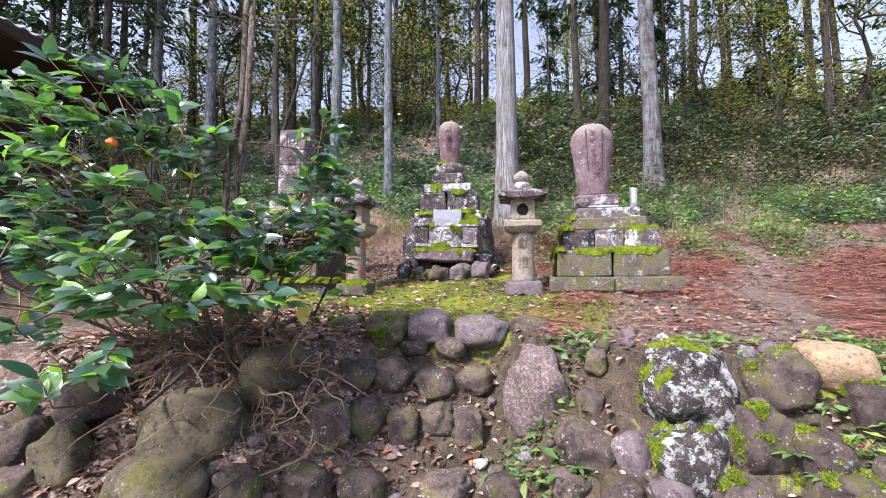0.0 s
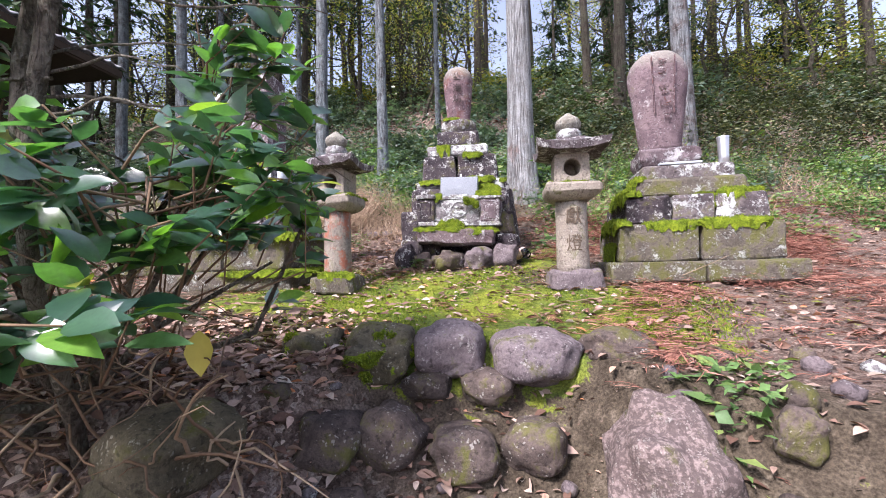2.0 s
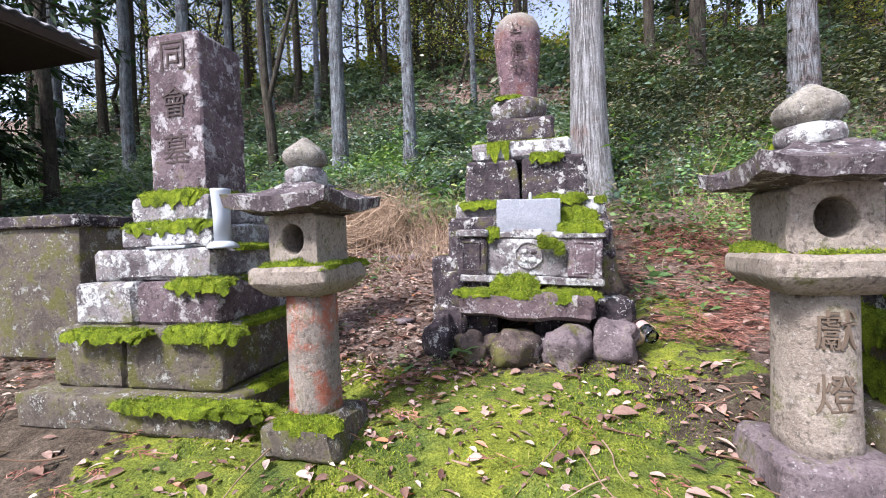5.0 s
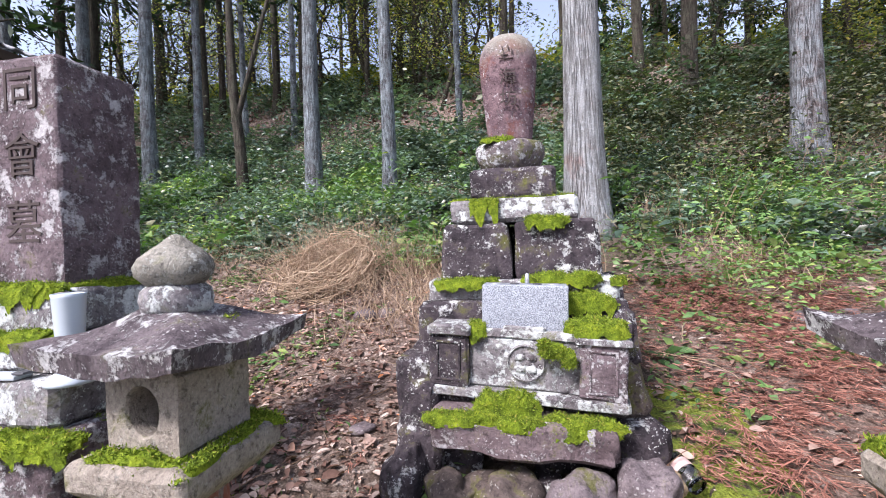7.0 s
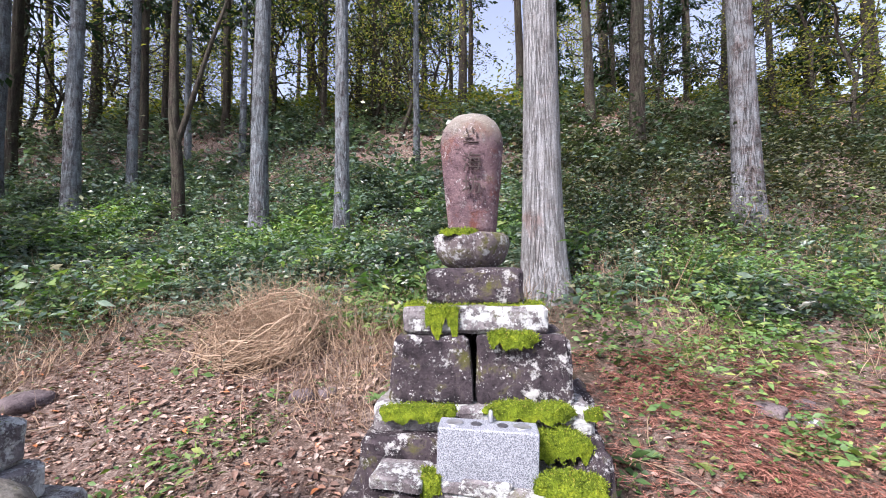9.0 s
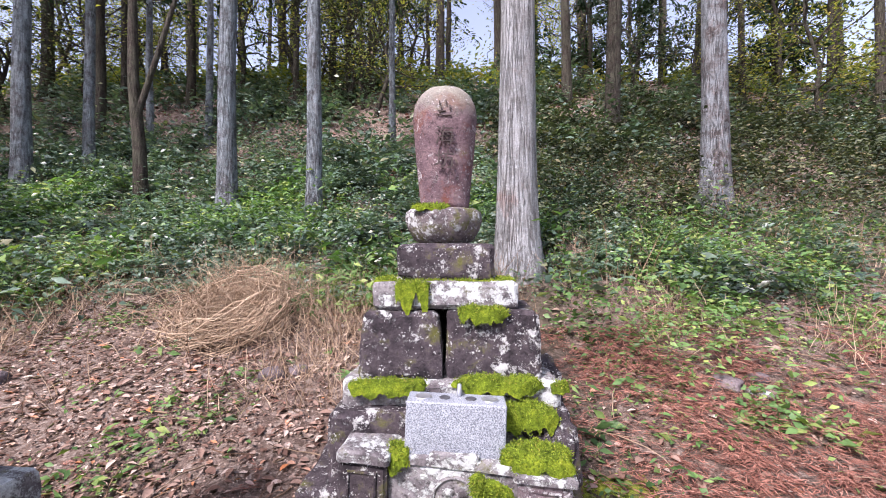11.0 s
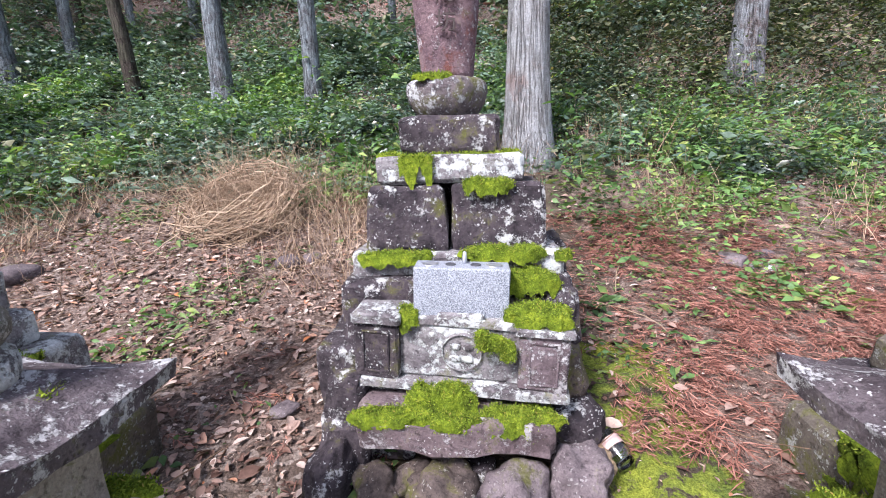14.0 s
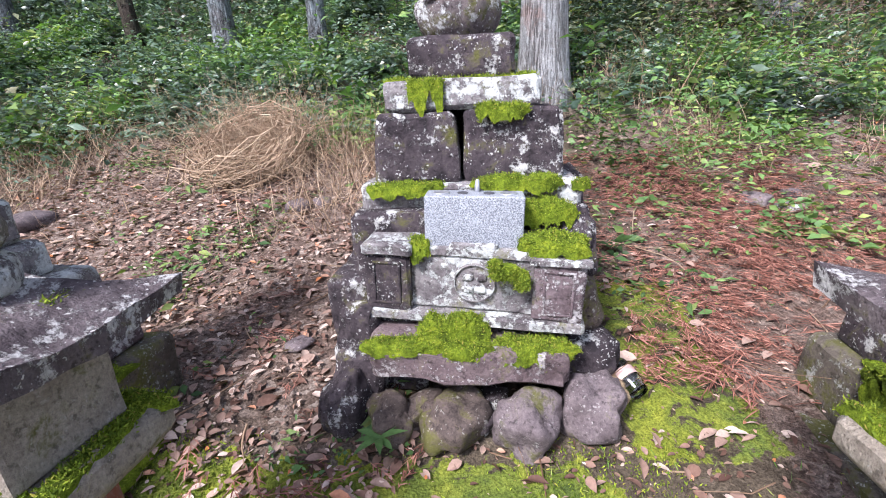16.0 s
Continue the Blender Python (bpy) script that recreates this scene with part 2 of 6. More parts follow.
# the last argument sets the scale of the shade patches put into the colour
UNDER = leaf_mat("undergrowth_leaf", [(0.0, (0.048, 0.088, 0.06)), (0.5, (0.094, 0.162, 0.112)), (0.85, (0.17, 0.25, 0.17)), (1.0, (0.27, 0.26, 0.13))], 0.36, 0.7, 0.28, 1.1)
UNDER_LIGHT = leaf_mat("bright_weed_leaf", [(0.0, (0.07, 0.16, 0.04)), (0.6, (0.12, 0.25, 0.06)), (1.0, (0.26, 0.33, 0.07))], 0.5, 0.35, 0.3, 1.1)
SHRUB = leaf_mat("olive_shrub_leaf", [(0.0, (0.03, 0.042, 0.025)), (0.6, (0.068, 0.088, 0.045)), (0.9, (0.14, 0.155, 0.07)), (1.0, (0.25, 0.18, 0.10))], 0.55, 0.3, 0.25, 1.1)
CEDAR = leaf_mat("cedar_foliage", [(0.0, (0.014, 0.03, 0.014)), (0.7, (0.028, 0.058, 0.024)), (1.0, (0.05, 0.085, 0.03))], 0.65, 0.25, 0.15)
BROADLEAF = leaf_mat("yellow_green_far_foliage", [(0.0, (0.10, 0.13, 0.035)), (0.6, (0.25, 0.26, 0.075)), (1.0, (0.45, 0.34, 0.10))], 0.6, 0.2, 0.5)
LITTER = leaf_mat("fallen_leaf", [(0.0, (0.075, 0.038, 0.028)), (0.35, (0.20, 0.118, 0.088)), (0.7, (0.335, 0.235, 0.19)), (0.9, (0.52, 0.42, 0.36)), (0.97, (0.48, 0.17, 0.06)), (1.0, (0.5, 0.45, 0.4))], 0.7, 0.25, 0.08)
NEEDLE = leaf_mat("dry_cedar_sprig", [(0.0, (0.105, 0.045, 0.034)), (0.5, (0.25, 0.108, 0.078)), (1.0, (0.42, 0.215, 0.16))], 0.8, 0.15, 0.0)
STRAW = leaf_mat("dry_straw", [(0.0, (0.20, 0.135, 0.09)), (0.5, (0.35, 0.25, 0.165)), (1.0, (0.50, 0.385, 0.27))], 0.75, 0.2, 0.0)
TWIG = leaf_mat("bare_twig", [(0.0, (0.10, 0.058, 0.036)), (0.6, (0.21, 0.14, 0.092)), (1.0, (0.34, 0.255, 0.175))], 0.85, 0.15, 0.0)
MOSS_TUFT = leaf_mat("moss_tuft", [(0.0, (0.06, 0.095, 0.012)), (0.5, (0.16, 0.22, 0.025)), (0.88, (0.27, 0.33, 0.035)), (1.0, (0.30, 0.24, 0.06))], 0.85, 0.1, 0.2)
GRASS = leaf_mat("short_grass", [(0.0, (0.06, 0.14, 0.02)), (0.7, (0.13, 0.25, 0.04)), (1.0, (0.36, 0.33, 0.12))], 0.6, 0.3, 0.2)


def moss_mat():
    m, nt, b = nodes_of("moss_cushion", 0.95, 0, 0.1)
    v, rnd = shifted_coords(nt)
    n, f = noise_node(nt, v, 14, 6, 0.7), noise_node(nt, v, 150, 3, 0.7)
    col = ramp(nt, n, [(0.34, (0.045, 0.065, 0.008)), (0.5, (0.12, 0.17, 0.012)), (0.68, (0.23, 0.28, 0.02))])
    # strong fine contrast paints the shade of crevices into the moss
    col = mix(nt, 0.7, col, ramp(nt, f, [(0.3, 0.15), (0.7, 0.85)]), "OVERLAY")
    nt.links.new(col, b.inputs["Base Color"])
    bump(nt, b, f, 1.0, 0.01)
    return m


MOSS = moss_mat()


def bark_mat(name, light, dark, lichen, red=0.0, stretch=0.12, scale=26, crust=0.65):
    """Fissured bark: stretched furrows, flakes, pale lichen crust and bare red patches."""
    m, nt, b = nodes_of(name, 0.92, 0, 0.15)
    v, rnd = shifted_coords(nt)
    mp = nt.nodes.new("ShaderNodeMapping")
    mp.inputs["Scale"].default_value = (1, 1, stretch)
    nt.links.new(v, mp.inputs["Vector"])
    n = noise_node(nt, mp.outputs[0], scale, 7, 0.65, 0.5)
    col = mix(nt, ramp(nt, n, [(0.38, 0.0), (0.6, 1.0)]), dark, light)
    ln = noise_node(nt, v, 3.0, 7, 0.75)
    col = mix(nt, ramp(nt, ln, [(0.40, 0.0), (0.58, crust)]), col, lichen)
    spots = noise_node(nt, v, 22, 4, 0.7)
    col = mix(nt, ramp(nt, spots, [(0.56, 0.0), (0.64, 0.55)]), col, tuple(min(1, c * 1.25) for c in lichen))
    if red:
        rn = noise_node(nt, v, 1.3, 6, 0.7)
        col = mix(nt, ramp(nt, rn, [(0.60, 0.0), (0.67, red)]), col, (0.20, 0.095, 0.07))
    # thin dark fissures that run up the trunk
    f = noise_node(nt, mp.outputs[0], scale * 0.55, 5, 0.6, 1.2)
    gap = ramp(nt, maths(nt, "ABSOLUTE", maths(nt, "SUBTRACT", f, 0.5)), [(0.0, 1.0), (0.035, 0.0)])
    col = mix(nt, maths(nt, "MULTIPLY", gap, 0.5), col, dark)
    flake = noise_node(nt, v, 60, 4, 0.7)
    col = mix(nt, 0.55, col, ramp(nt, flake, [(0.3, 0.2), (0.7, 0.8)]), "OVERLAY")
    nt.links.new(col, b.inputs["Base Color"])
    bump(nt, b, maths(nt, "SUBTRACT", maths(nt, "ADD", n, maths(nt, "MULTIPLY", flake, 0.3)), maths(nt, "MULTIPLY", gap, 0.6)), 1.0, 0.04)
    return m


BARK_PALE = bark_mat("pale_cypress_bark", (0.30, 0.295, 0.29), (0.10, 0.092, 0.088), (0.33, 0.345, 0.35), 0.4, 0.05, 30, 0.6)
BARK_GREY = bark_mat("grey_cedar_bark", (0.15, 0.15, 0.155), (0.045, 0.043, 0.045), (0.23, 0.27, 0.285), 0.0, 0.12, 26, 0.8)
BARK_RED = bark_mat("red_brown_patched_bark", (0.15, 0.125, 0.12), (0.05, 0.042, 0.04), (0.23, 0.255, 0.27), 0.6, 0.12, 26, 0.75)
BARK_DARK = bark_mat("dark_bark", (0.075, 0.06, 0.05), (0.03, 0.024, 0.02), (0.085, 0.085, 0.06))
BARK_SAPLING = bark_mat("smooth_sapling_bark", (0.19, 0.15, 0.12), (0.09, 0.07, 0.055), (0.21, 0.20, 0.16), 0, 0.3, 40)


def ground_mat():
    m, nt, b = nodes_of("forest_floor", 0.95, 0, 0.1)
    tc = nt.nodes.new("ShaderNodeTexCoord")
    v = tc.outputs["Object"]
    at = nt.nodes.new("ShaderNodeAttribute")
    at.attribute_name = "cover"
    sep = nt.nodes.new("ShaderNodeSeparateColor")
    nt.links.new(at.outputs["Color"], sep.inputs[0])
    moss, needle, litter = sep.outputs[0], sep.outputs[1], sep.outputs[2]
    big, mid, fine = noise_node(nt, v, 1.6, 6, 0.65), noise_node(nt, v, 9, 6, 0.7, 0.5), noise_node(nt, v, 85, 4, 0.7)
    soil = mix(nt, 0.35, ramp(nt, mid, [(0.3, (0.04, 0.031, 0.022)), (0.55, (0.10, 0.08, 0.058)), (0.75, (0.20, 0.165, 0.125))]), noise_node(nt, v, 50, 4), "OVERLAY")
    rust = ramp(nt, noise_node(nt, v, 24, 6, 0.75, 1.5), [(0.3, (0.045, 0.033, 0.027)), (0.5, (0.145, 0.102, 0.082)), (0.72, (0.31, 0.23, 0.185))])
    vor = nt.nodes.new("ShaderNodeTexVoronoi")
    vor.inputs["Scale"].default_value = 30
    wob = nt.nodes.new("ShaderNodeTexNoise")
    wob.inputs["Scale"].default_value = 14
    nt.links.new(v, wob.inputs["Vector"])
    nt.links.new(mix(nt, 0.12, v, wob.outputs["Color"]), vor.inputs["Vector"])
    chip = nt.nodes.new("ShaderNodeSeparateColor")
    nt.links.new(vor.outputs["Color"], chip.inputs[0])
    chips = ramp(nt, chip.outputs[0], [(0.0, (0.04, 0.027, 0.022)), (0.4, (0.125, 0.088, 0.072)), (0.75, (0.245, 0.19, 0.16)), (1.0, (0.42, 0.36, 0.31))])
    leaf = ramp(nt, noise_node(nt, v, 34, 4, 0.7, 0.8), [(0.3, (0.05, 0.036, 0.029)), (0.5, (0.15, 0.106, 0.085)), (0.7, (0.30, 0.23, 0.19))])
    leaf = mix(nt, 0.6, leaf, chips)
    rust = mix(nt, 0.3, rust, chips)
    green = ramp(nt, mid, [(0.30, (0.04, 0.055, 0.016)), (0.48, (0.12, 0.15, 0.028)), (0.68, (0.28, 0.30, 0.045))])
    wet = ramp(nt, big, [(0.4, (0.05, 0.10, 0.03)), (0.6, (0.24, 0.27, 0.02))])
    green = mix(nt, 0.35, green, wet)
    col = mix(nt, litter, soil, leaf)
    edge = lambda w, lo: ramp(nt, maths(nt, "ADD", maths(nt, "MULTIPLY", w, 0.8), maths(nt, "MULTIPLY", mid, 0.75)), [(lo, 0.0), (lo + 0.13, 1.0)])
    col = mix(nt, edge(needle, 0.68), col, rust)
    col = mix(nt, edge(moss, 0.97), col, green)
    # fine grain overlaid hard: dark crevice shade goes into the ground colour
    col = mix(nt, 0.8, col, ramp(nt, fine, [(0.3, 0.12), (0.7, 0.88)]), "OVERLAY")
    nt.links.new(col, b.inputs["Base Color"])
    bump(nt, b, maths(nt, "ADD", mid, maths(nt, "MULTIPLY", fine, 0.6)), 0.9, 0.03)
    return m


GROUND = ground_mat()


# ---- mesh helpers ----
def mesh_np(name, verts, faces, mat, smooth=False):
    me = bpy.data.meshes.new(name)
    me.from_pydata([tuple(v) for v in verts], [], faces)
    me.materials.append(mat)
    if smooth:
        me.polygons.foreach_set("use_smooth", [True] * len(me.polygons))
    me.update()
    return me


def array_mesh(name, verts, tris, mat, smooth=False):
    """A mesh of triangles straight from arrays."""
    me = bpy.data.meshes.new(name)
    verts, tris = np.asarray(verts, np.float32), np.asarray(tris, np.int32)
    me.vertices.add(len(verts))
    me.vertices.foreach_set("co", verts.ravel())
    me.loops.add(tris.size)
    me.loops.foreach_set("vertex_index", tris.ravel())
    me.polygons.add(len(tris))
    me.polygons.foreach_set("loop_start", np.arange(len(tris), dtype=np.int32) * 3)
    if smooth:
        me.polygons.foreach_set("use_smooth", np.ones(len(tris), bool))
    me.materials.append(mat)
    me.update(calc_edges=True)
    return me


def from_bm(name, bm, mat, smooth=False):
    me = bpy.data.meshes.new(name)
    bm.to_mesh(me)
    bm.free()
    me.materials.append(mat)
    if smooth:
        me.polygons.foreach_set("use_smooth", [True] * len(me.polygons))
    return me


def part(name, me, parent, label="", m=None):
    ob = new(name, me)
    ob.parent = parent
    if m is not None:
        ob.matrix_basis = m
    return tagged(ob, label)


def thing(name, label, category, m=None, group="", kind="", data=None):
    ob = new(name, data)
    if m is not None:
        ob.matrix_basis = m
    return tagged(ob, label, category, group, kind)


rng = np.random.default_rng(7)


def worn_block(name, w, d, h, mat, amp=0.012, cuts=7, taper=1.0, seed=0, bevel=0.02, taper_y=None, sag=0.0):
    """A squared stone with worn, uneven faces; it stands on z = 0, centred."""
    bm = bmesh.new()
    bmesh.ops.create_cube(bm, size=1.0)
    bmesh.ops.subdivide_edges(bm, edges=bm.edges[:], cuts=cuts, use_grid_fill=True)
    ty = taper if taper_y is None else taper_y
    off = Vector((seed * 3.7, seed * 1.3, seed * 7.1))
    for v in bm.verts:
        x, y, z = v.co.x * 2, v.co.y * 2, v.co.z * 2
        ring = 1 - 2 / (cuts + 1)
        if cuts > 2:  # a narrow outer row of faces keeps the arrises crisp
            x, y, z = (math.copysign(max(0.7, 1 - 2.4 * bevel / dim), c) if abs(abs(c) - ring) < 0.01 else c for c, dim in ((x, w), (y, d), (z, h)))
        n = sum(abs(c) > 0.98 for c in (x, y, z))
        p = Vector((x * w / 2, y * d / 2, z * h / 2))
        if n >= 2:  # worn edges and corners
            k = bevel * (0.6 if n == 2 else 1.0) * (0.5 + noise.noise(p * 6 + off) * 0.9 + 0.3)
            for i, c in enumerate((x, y, z)):
                if abs(c) > 0.98:
                    p[i] -= math.copysign(min(k, 0.3 * (w, d, h)[i]), c)
        up = (z + 1) / 2
        p.x *= 1 + (taper - 1) * up
        p.y *= 1 + (ty - 1) * up
        nv = noise.noise_vector(p * 5 + off) * amp + noise.noise_vector(p * 17 + off) * amp * 0.45
        p += nv
        p.z += h / 2 - (sag * (x * x) * h if z < -0.9 else 0)
        v.co = p
    me = from_bm(name, bm, mat, True)
    me.set_sharp_from_angle(angle=radians(32))
    return me


def boulder_mesh(name, w, d, h, mat, seed, subdiv=3, lump=0.16, flat=0.0):
    bm = bmesh.new()
    bmesh.ops.create_icosphere(bm, subdivisions=subdiv, radius=1.0)
    off = Vector((seed * 5.3 + 1, seed * 2.9, seed * 1.7))
    for v in bm.verts:
        p = v.co.copy()
        q = Vector([math.copysign(abs(c) ** (0.78 if flat == 0 else 0.68), c) for c in p])
        q *= 1 + lump * noise.noise(p * 1.3 + off) * 1.6 + lump * 0.45 * noise.noise(p * 3.5 + off) + 0.02 * noise.noise(p * 9 + off)
        v.co = Vector((q.x * w / 2, q.y * d / 2, q.z * h / 2))
    return from_bm(name, bm, mat, True)


def lathe(name, profile, mat, seg=28, wobble=0.0, seed=0, closed=True, squash=1.0):
    """Turned shape from (radius, height) pairs."""
    verts, faces = [], []
    for r, z in profile:
        for i in range(seg):
            a = 2 * math.pi * i / seg
            k = 1 + wobble * noise.noise(Vector((math.cos(a) * 1.5 + seed * 3, math.sin(a) * 1.5, z * 6)))
            verts.append((r * k * math.cos(a), r * k * math.sin(a) * squash, z))
    for j in range(len(profile) - 1):
        for i in range(seg):
            a, b2 = j * seg + i, j * seg + (i + 1) % seg
            faces.append((a, b2, b2 + seg, a + seg))
    if closed:
        faces.append(tuple(range(seg - 1, -1, -1)))
        faces.append(tuple(range((len(profile) - 1) * seg, len(profile) * seg)))
    return mesh_np(name, verts, faces, mat, True)


def tube_arrays(points, radii, seg=6, close=True):
    """Vertices and triangles of a tube along points."""
    pts = np.asarray(points, float)
    n = len(pts)
    tan = np.gradient(pts, axis=0)
    tan /= np.linalg.norm(tan, axis=1)[:, None] + 1e-9
    ref = np.array([0.31, 0.93, 0.2]) if abs(tan[0][2]) > 0.6 else np.array([0, 0, 1.0])
    u = np.cross(tan, ref)
    u /= np.linalg.norm(u, axis=1)[:, None] + 1e-9
    w = np.cross(tan, u)
    a = np.arange(seg) * 2 * np.pi / seg
    verts = (pts[:, None, :] + np.asarray(radii)[:, None, None] * (np.cos(a)[None, :, None] * u[:, None, :] + np.sin(a)[None, :, None] * w[:, None, :])).reshape(-1, 3)
    i = np.arange(seg)
    j = (i + 1) % seg
    tris = []
    for k in range(n - 1):
        o = k * seg
        tris.append(np.stack([o + i, o + j, o + seg + j], 1))
        tris.append(np.stack([o + i, o + seg + j, o + seg + i], 1))
    if close:
        o = (n - 1) * seg
        tris.append(np.stack([np.full(seg - 2, o), o + i[1:-1], o + i[2:]], 1))
    return verts, np.concatenate(tris)


def joined(arrays):
    vs, ts, o = [], [], 0
    for v, t in arrays:
        vs.append(v)
        ts.append(t + o)
        o += len(v)
    return np.concatenate(vs), np.concatenate(ts)


def unit(v):
    return v / (np.linalg.norm(v, axis=-1, keepdims=True) + 1e-9)


def leaves(pos, along, up, length, width, fold=0.25, droop=0.2, fine=False):
    """Folded, drooping leaf blades: arrays for many leaves at once."""
    along = unit(along)
    side = unit(np.cross(along, up))
    nrm = np.cross(side, along)
    L, W = length[:, None], width[:, None]
    if fine:
        st, wd = [0.0, 0.18, 0.45, 0.72, 1.0], [0.04, 0.36, 0.5, 0.36, 0.0]
    else:
        st, wd = [0.0, 0.45, 1.0], [0.05, 0.5, 0.0]
    rows = []
    for s, w in zip(st, wd):
        mid = pos + along * L * s - nrm * L * droop * s * s
        lift = nrm * W * fold * w
        rows.append((mid - side * W * w + lift, mid, mid + side * W * w + lift))
    k = len(st)
    v = np.stack([p for r in rows for p in r], 1)  # N, 3k, 3
    t = []
    for i in range(k - 1):
        a, b2 = 3 * i, 3 * (i + 1)
        t += [(a, a + 1, b2 + 1), (a, b2 + 1, b2), (a + 1, a + 2, b2 + 2), (a + 1, b2 + 2, b2 + 1)]
    t = np.array(t)
    # the last row is a single point: drop the slivers
    last = 3 * (k - 1)
    t = np.array([q for q in t.tolist() if not (last in q and last + 1 in q) and not (last + 1 in q and last + 2 in q)])
    n = len(pos)
    tris = (t[None] + (np.arange(n) * 3 * k)[:, None, None]).reshape(-1, 3)
    return v.reshape(-1, 3), tris


def rand_dirs(n, zlo=-0.4, zhi=0.7):
    a = rng.uniform(0, 2 * np.pi, n)
    z = rng.uniform(zlo, zhi, n)
    r = np.sqrt(np.maximum(0, 1 - z * z))
    return np.stack([np.cos(a) * r, np.sin(a) * r, z], 1)


def rand_up(n, tilt=0.5):
    return unit(np.array([0, 0, 1.0]) + rng.normal(0, tilt, (n, 3)))


# ---- ground ----
def terrain(x, y):
    """Height of the ground: a lower path, a stony bank, a mossy terrace and a wooded hill behind."""
    x, y = np.asarray(x, float), np.asarray(y, float)
    e = np.interp(x, [-3, -1.3, -0.8, 0.15, 0.5, 1, 3], [2.7, 2.95, 3.6, 3.65, 3.2, 2.85, 2.7])
    top = np.interp(y, [2.5, 3.7, 4.3, 4.8, 5.5, 6.5, 7.2, 8.2, 10.3, 12.5, 16, 24, 32, 60, 300],
                    [0.95, 1.06, 1.175, 1.265, 1.385, 1.585, 1.72, 2.0, 2.75, 3.6, 5.6, 10.6, 14.0, 15.0, 15.0])
    k = np.interp(y - e - 0.09, [-1.35, -1.0, -0.5, -0.12, 0.12], [0, 0.12, 0.45, 0.72, 1])
    z = k * top
    wav = 0.02 * np.sin(x * 3.1 + y * 1.7) * np.cos(y * 2.3 - x) + 0.012 * np.sin(x * 7.3) * np.sin(y * 6.1)
    hill = np.clip((y - 9) / 6, 0, 1)
    near = np.clip(1.2 - np.abs(x) / 12, 0, 1) * np.clip((y - 1.0) / 1.5, 0, 1)
    lumps = (0.012 * np.sin(5.1 * x + 1.3 * y) * np.sin(4.3 * y - 2.2 * x + 1) + 0.008 * np.sin(13.7 * x + 3.1 * y) * np.sin(11.9 * y - 5 * x + 2) + 0.004 * np.sin(29 * x - 7 * y) * np.sin(27 * y + 9 * x)) * near
    return lumps + z + wav * np.clip((y - 2) / 2, 0.3, 1) + hill * (0.18 * np.sin(x * 0.9 + 1) * np.cos(y * 0.7) + 0.1 * np.sin(x * 2.1 + y))


def axis_steps(fine_lo, fine_hi, step, far_lo, far_hi):
    mid = list(np.arange(fine_lo, fine_hi + 1e-6, step))
    s, v, lo = step, fine_lo, []
    while v > far_lo:
        s *= 1.18
        v -= s
        lo.append(v)
    s, v, hi = step, mid[-1], []
    while v < far_hi:
        s *= 1.18
        v += s
        hi.append(v)
    return np.array(lo[::-1] + mid + hi)


def build_ground():
    xs, ys = axis_steps(-4.5, 4.5, 0.045, -300, 300), axis_steps(1.2, 9.5, 0.045, -300, 300)
    X, Y = np.meshgrid(xs, ys)
    Z = terrain(X, Y)
    nx, ny = len(xs), len(ys)
    verts = np.stack([X.ravel(), Y.ravel(), Z.ravel()], 1)
    i, j = np.meshgrid(np.arange(nx - 1), np.arange(ny - 1))
    a = (j * nx + i).ravel()
    tris = np.concatenate([np.stack([a, a + 1, a + nx + 1], 1), np.stack([a, a + nx + 1, a + nx], 1)])
    me = array_mesh("ground", verts, tris, GROUND, True)
    x, y = verts[:, 0], verts[:, 1]
    sm = lambda v, lo, hi: np.clip((v - lo) / (hi - lo), 0, 1)
    moss = sm(y, 3.3, 3.8) * (1 - sm(y, 5.7, 6.3)) * sm(x, -3.6, -2.2) * (1 - 0.36 * sm(x, 0.4, 1.3)) * (1 - sm(x, 3.0, 4.5))
    moss = moss * (1 - 0.75 * sm(x, -0.2, 0.3) * sm(y, 5.0, 5.5))
    moss = moss * (1 - (1 - sm(x, -1.5, -0.9)) * (1 - sm(y, 3.9, 4.6)))
    moss = np.maximum(moss, 0.82 * (sm(x, -0.1, 0.1) * (1 - sm(x, 0.6, 1.1)) * sm(y, 5.6, 5.9) * (1 - sm(y, 7.1, 7.5))))
    moss = np.maximum(moss, sm(y, 2.0, 2.4) * (1 - sm(y, 3.4, 3.6)) * (0.40 * sm(x, -1.0, -0.3) + 0.24 * sm(x, 0.4, 0.9)))
    needle = sm(x, 0.3, 1.0) * sm(y, 2.9, 3.6) * (1 - sm(y, 9, 11))
    needle = np.maximum(needle, 0.45 * sm(y, 5.6, 6.5) * (1 - sm(y, 8.5, 10)))
    litter = np.maximum(sm(-x, 0.9, 1.3) * sm(y, 5.4, 6.4), np.where(y > 2.0, sm(-x, 0.3, 1.0), np.maximum(sm(-x, 0.3, 1.0), 0.8 * sm(-y, -2.0, 0.5))) * (1 - sm(y, 3.4, 3.9)))
    litter = np.maximum(litter, sm(y, 9.5, 11.5))
    col = np.stack([moss, needle, litter, np.ones_like(x)], 1).astype(np.float32)
    ca = me.color_attributes.new("cover", "FLOAT_COLOR", "POINT")
    ca.data.foreach_set("color", col.ravel())
    tagged(new("ground", me), "mossy earth with rusty cedar needles and leaf litter", "ground", kind="structure")


build_ground()


def gz(x, y):
    return float(terrain(x, y))


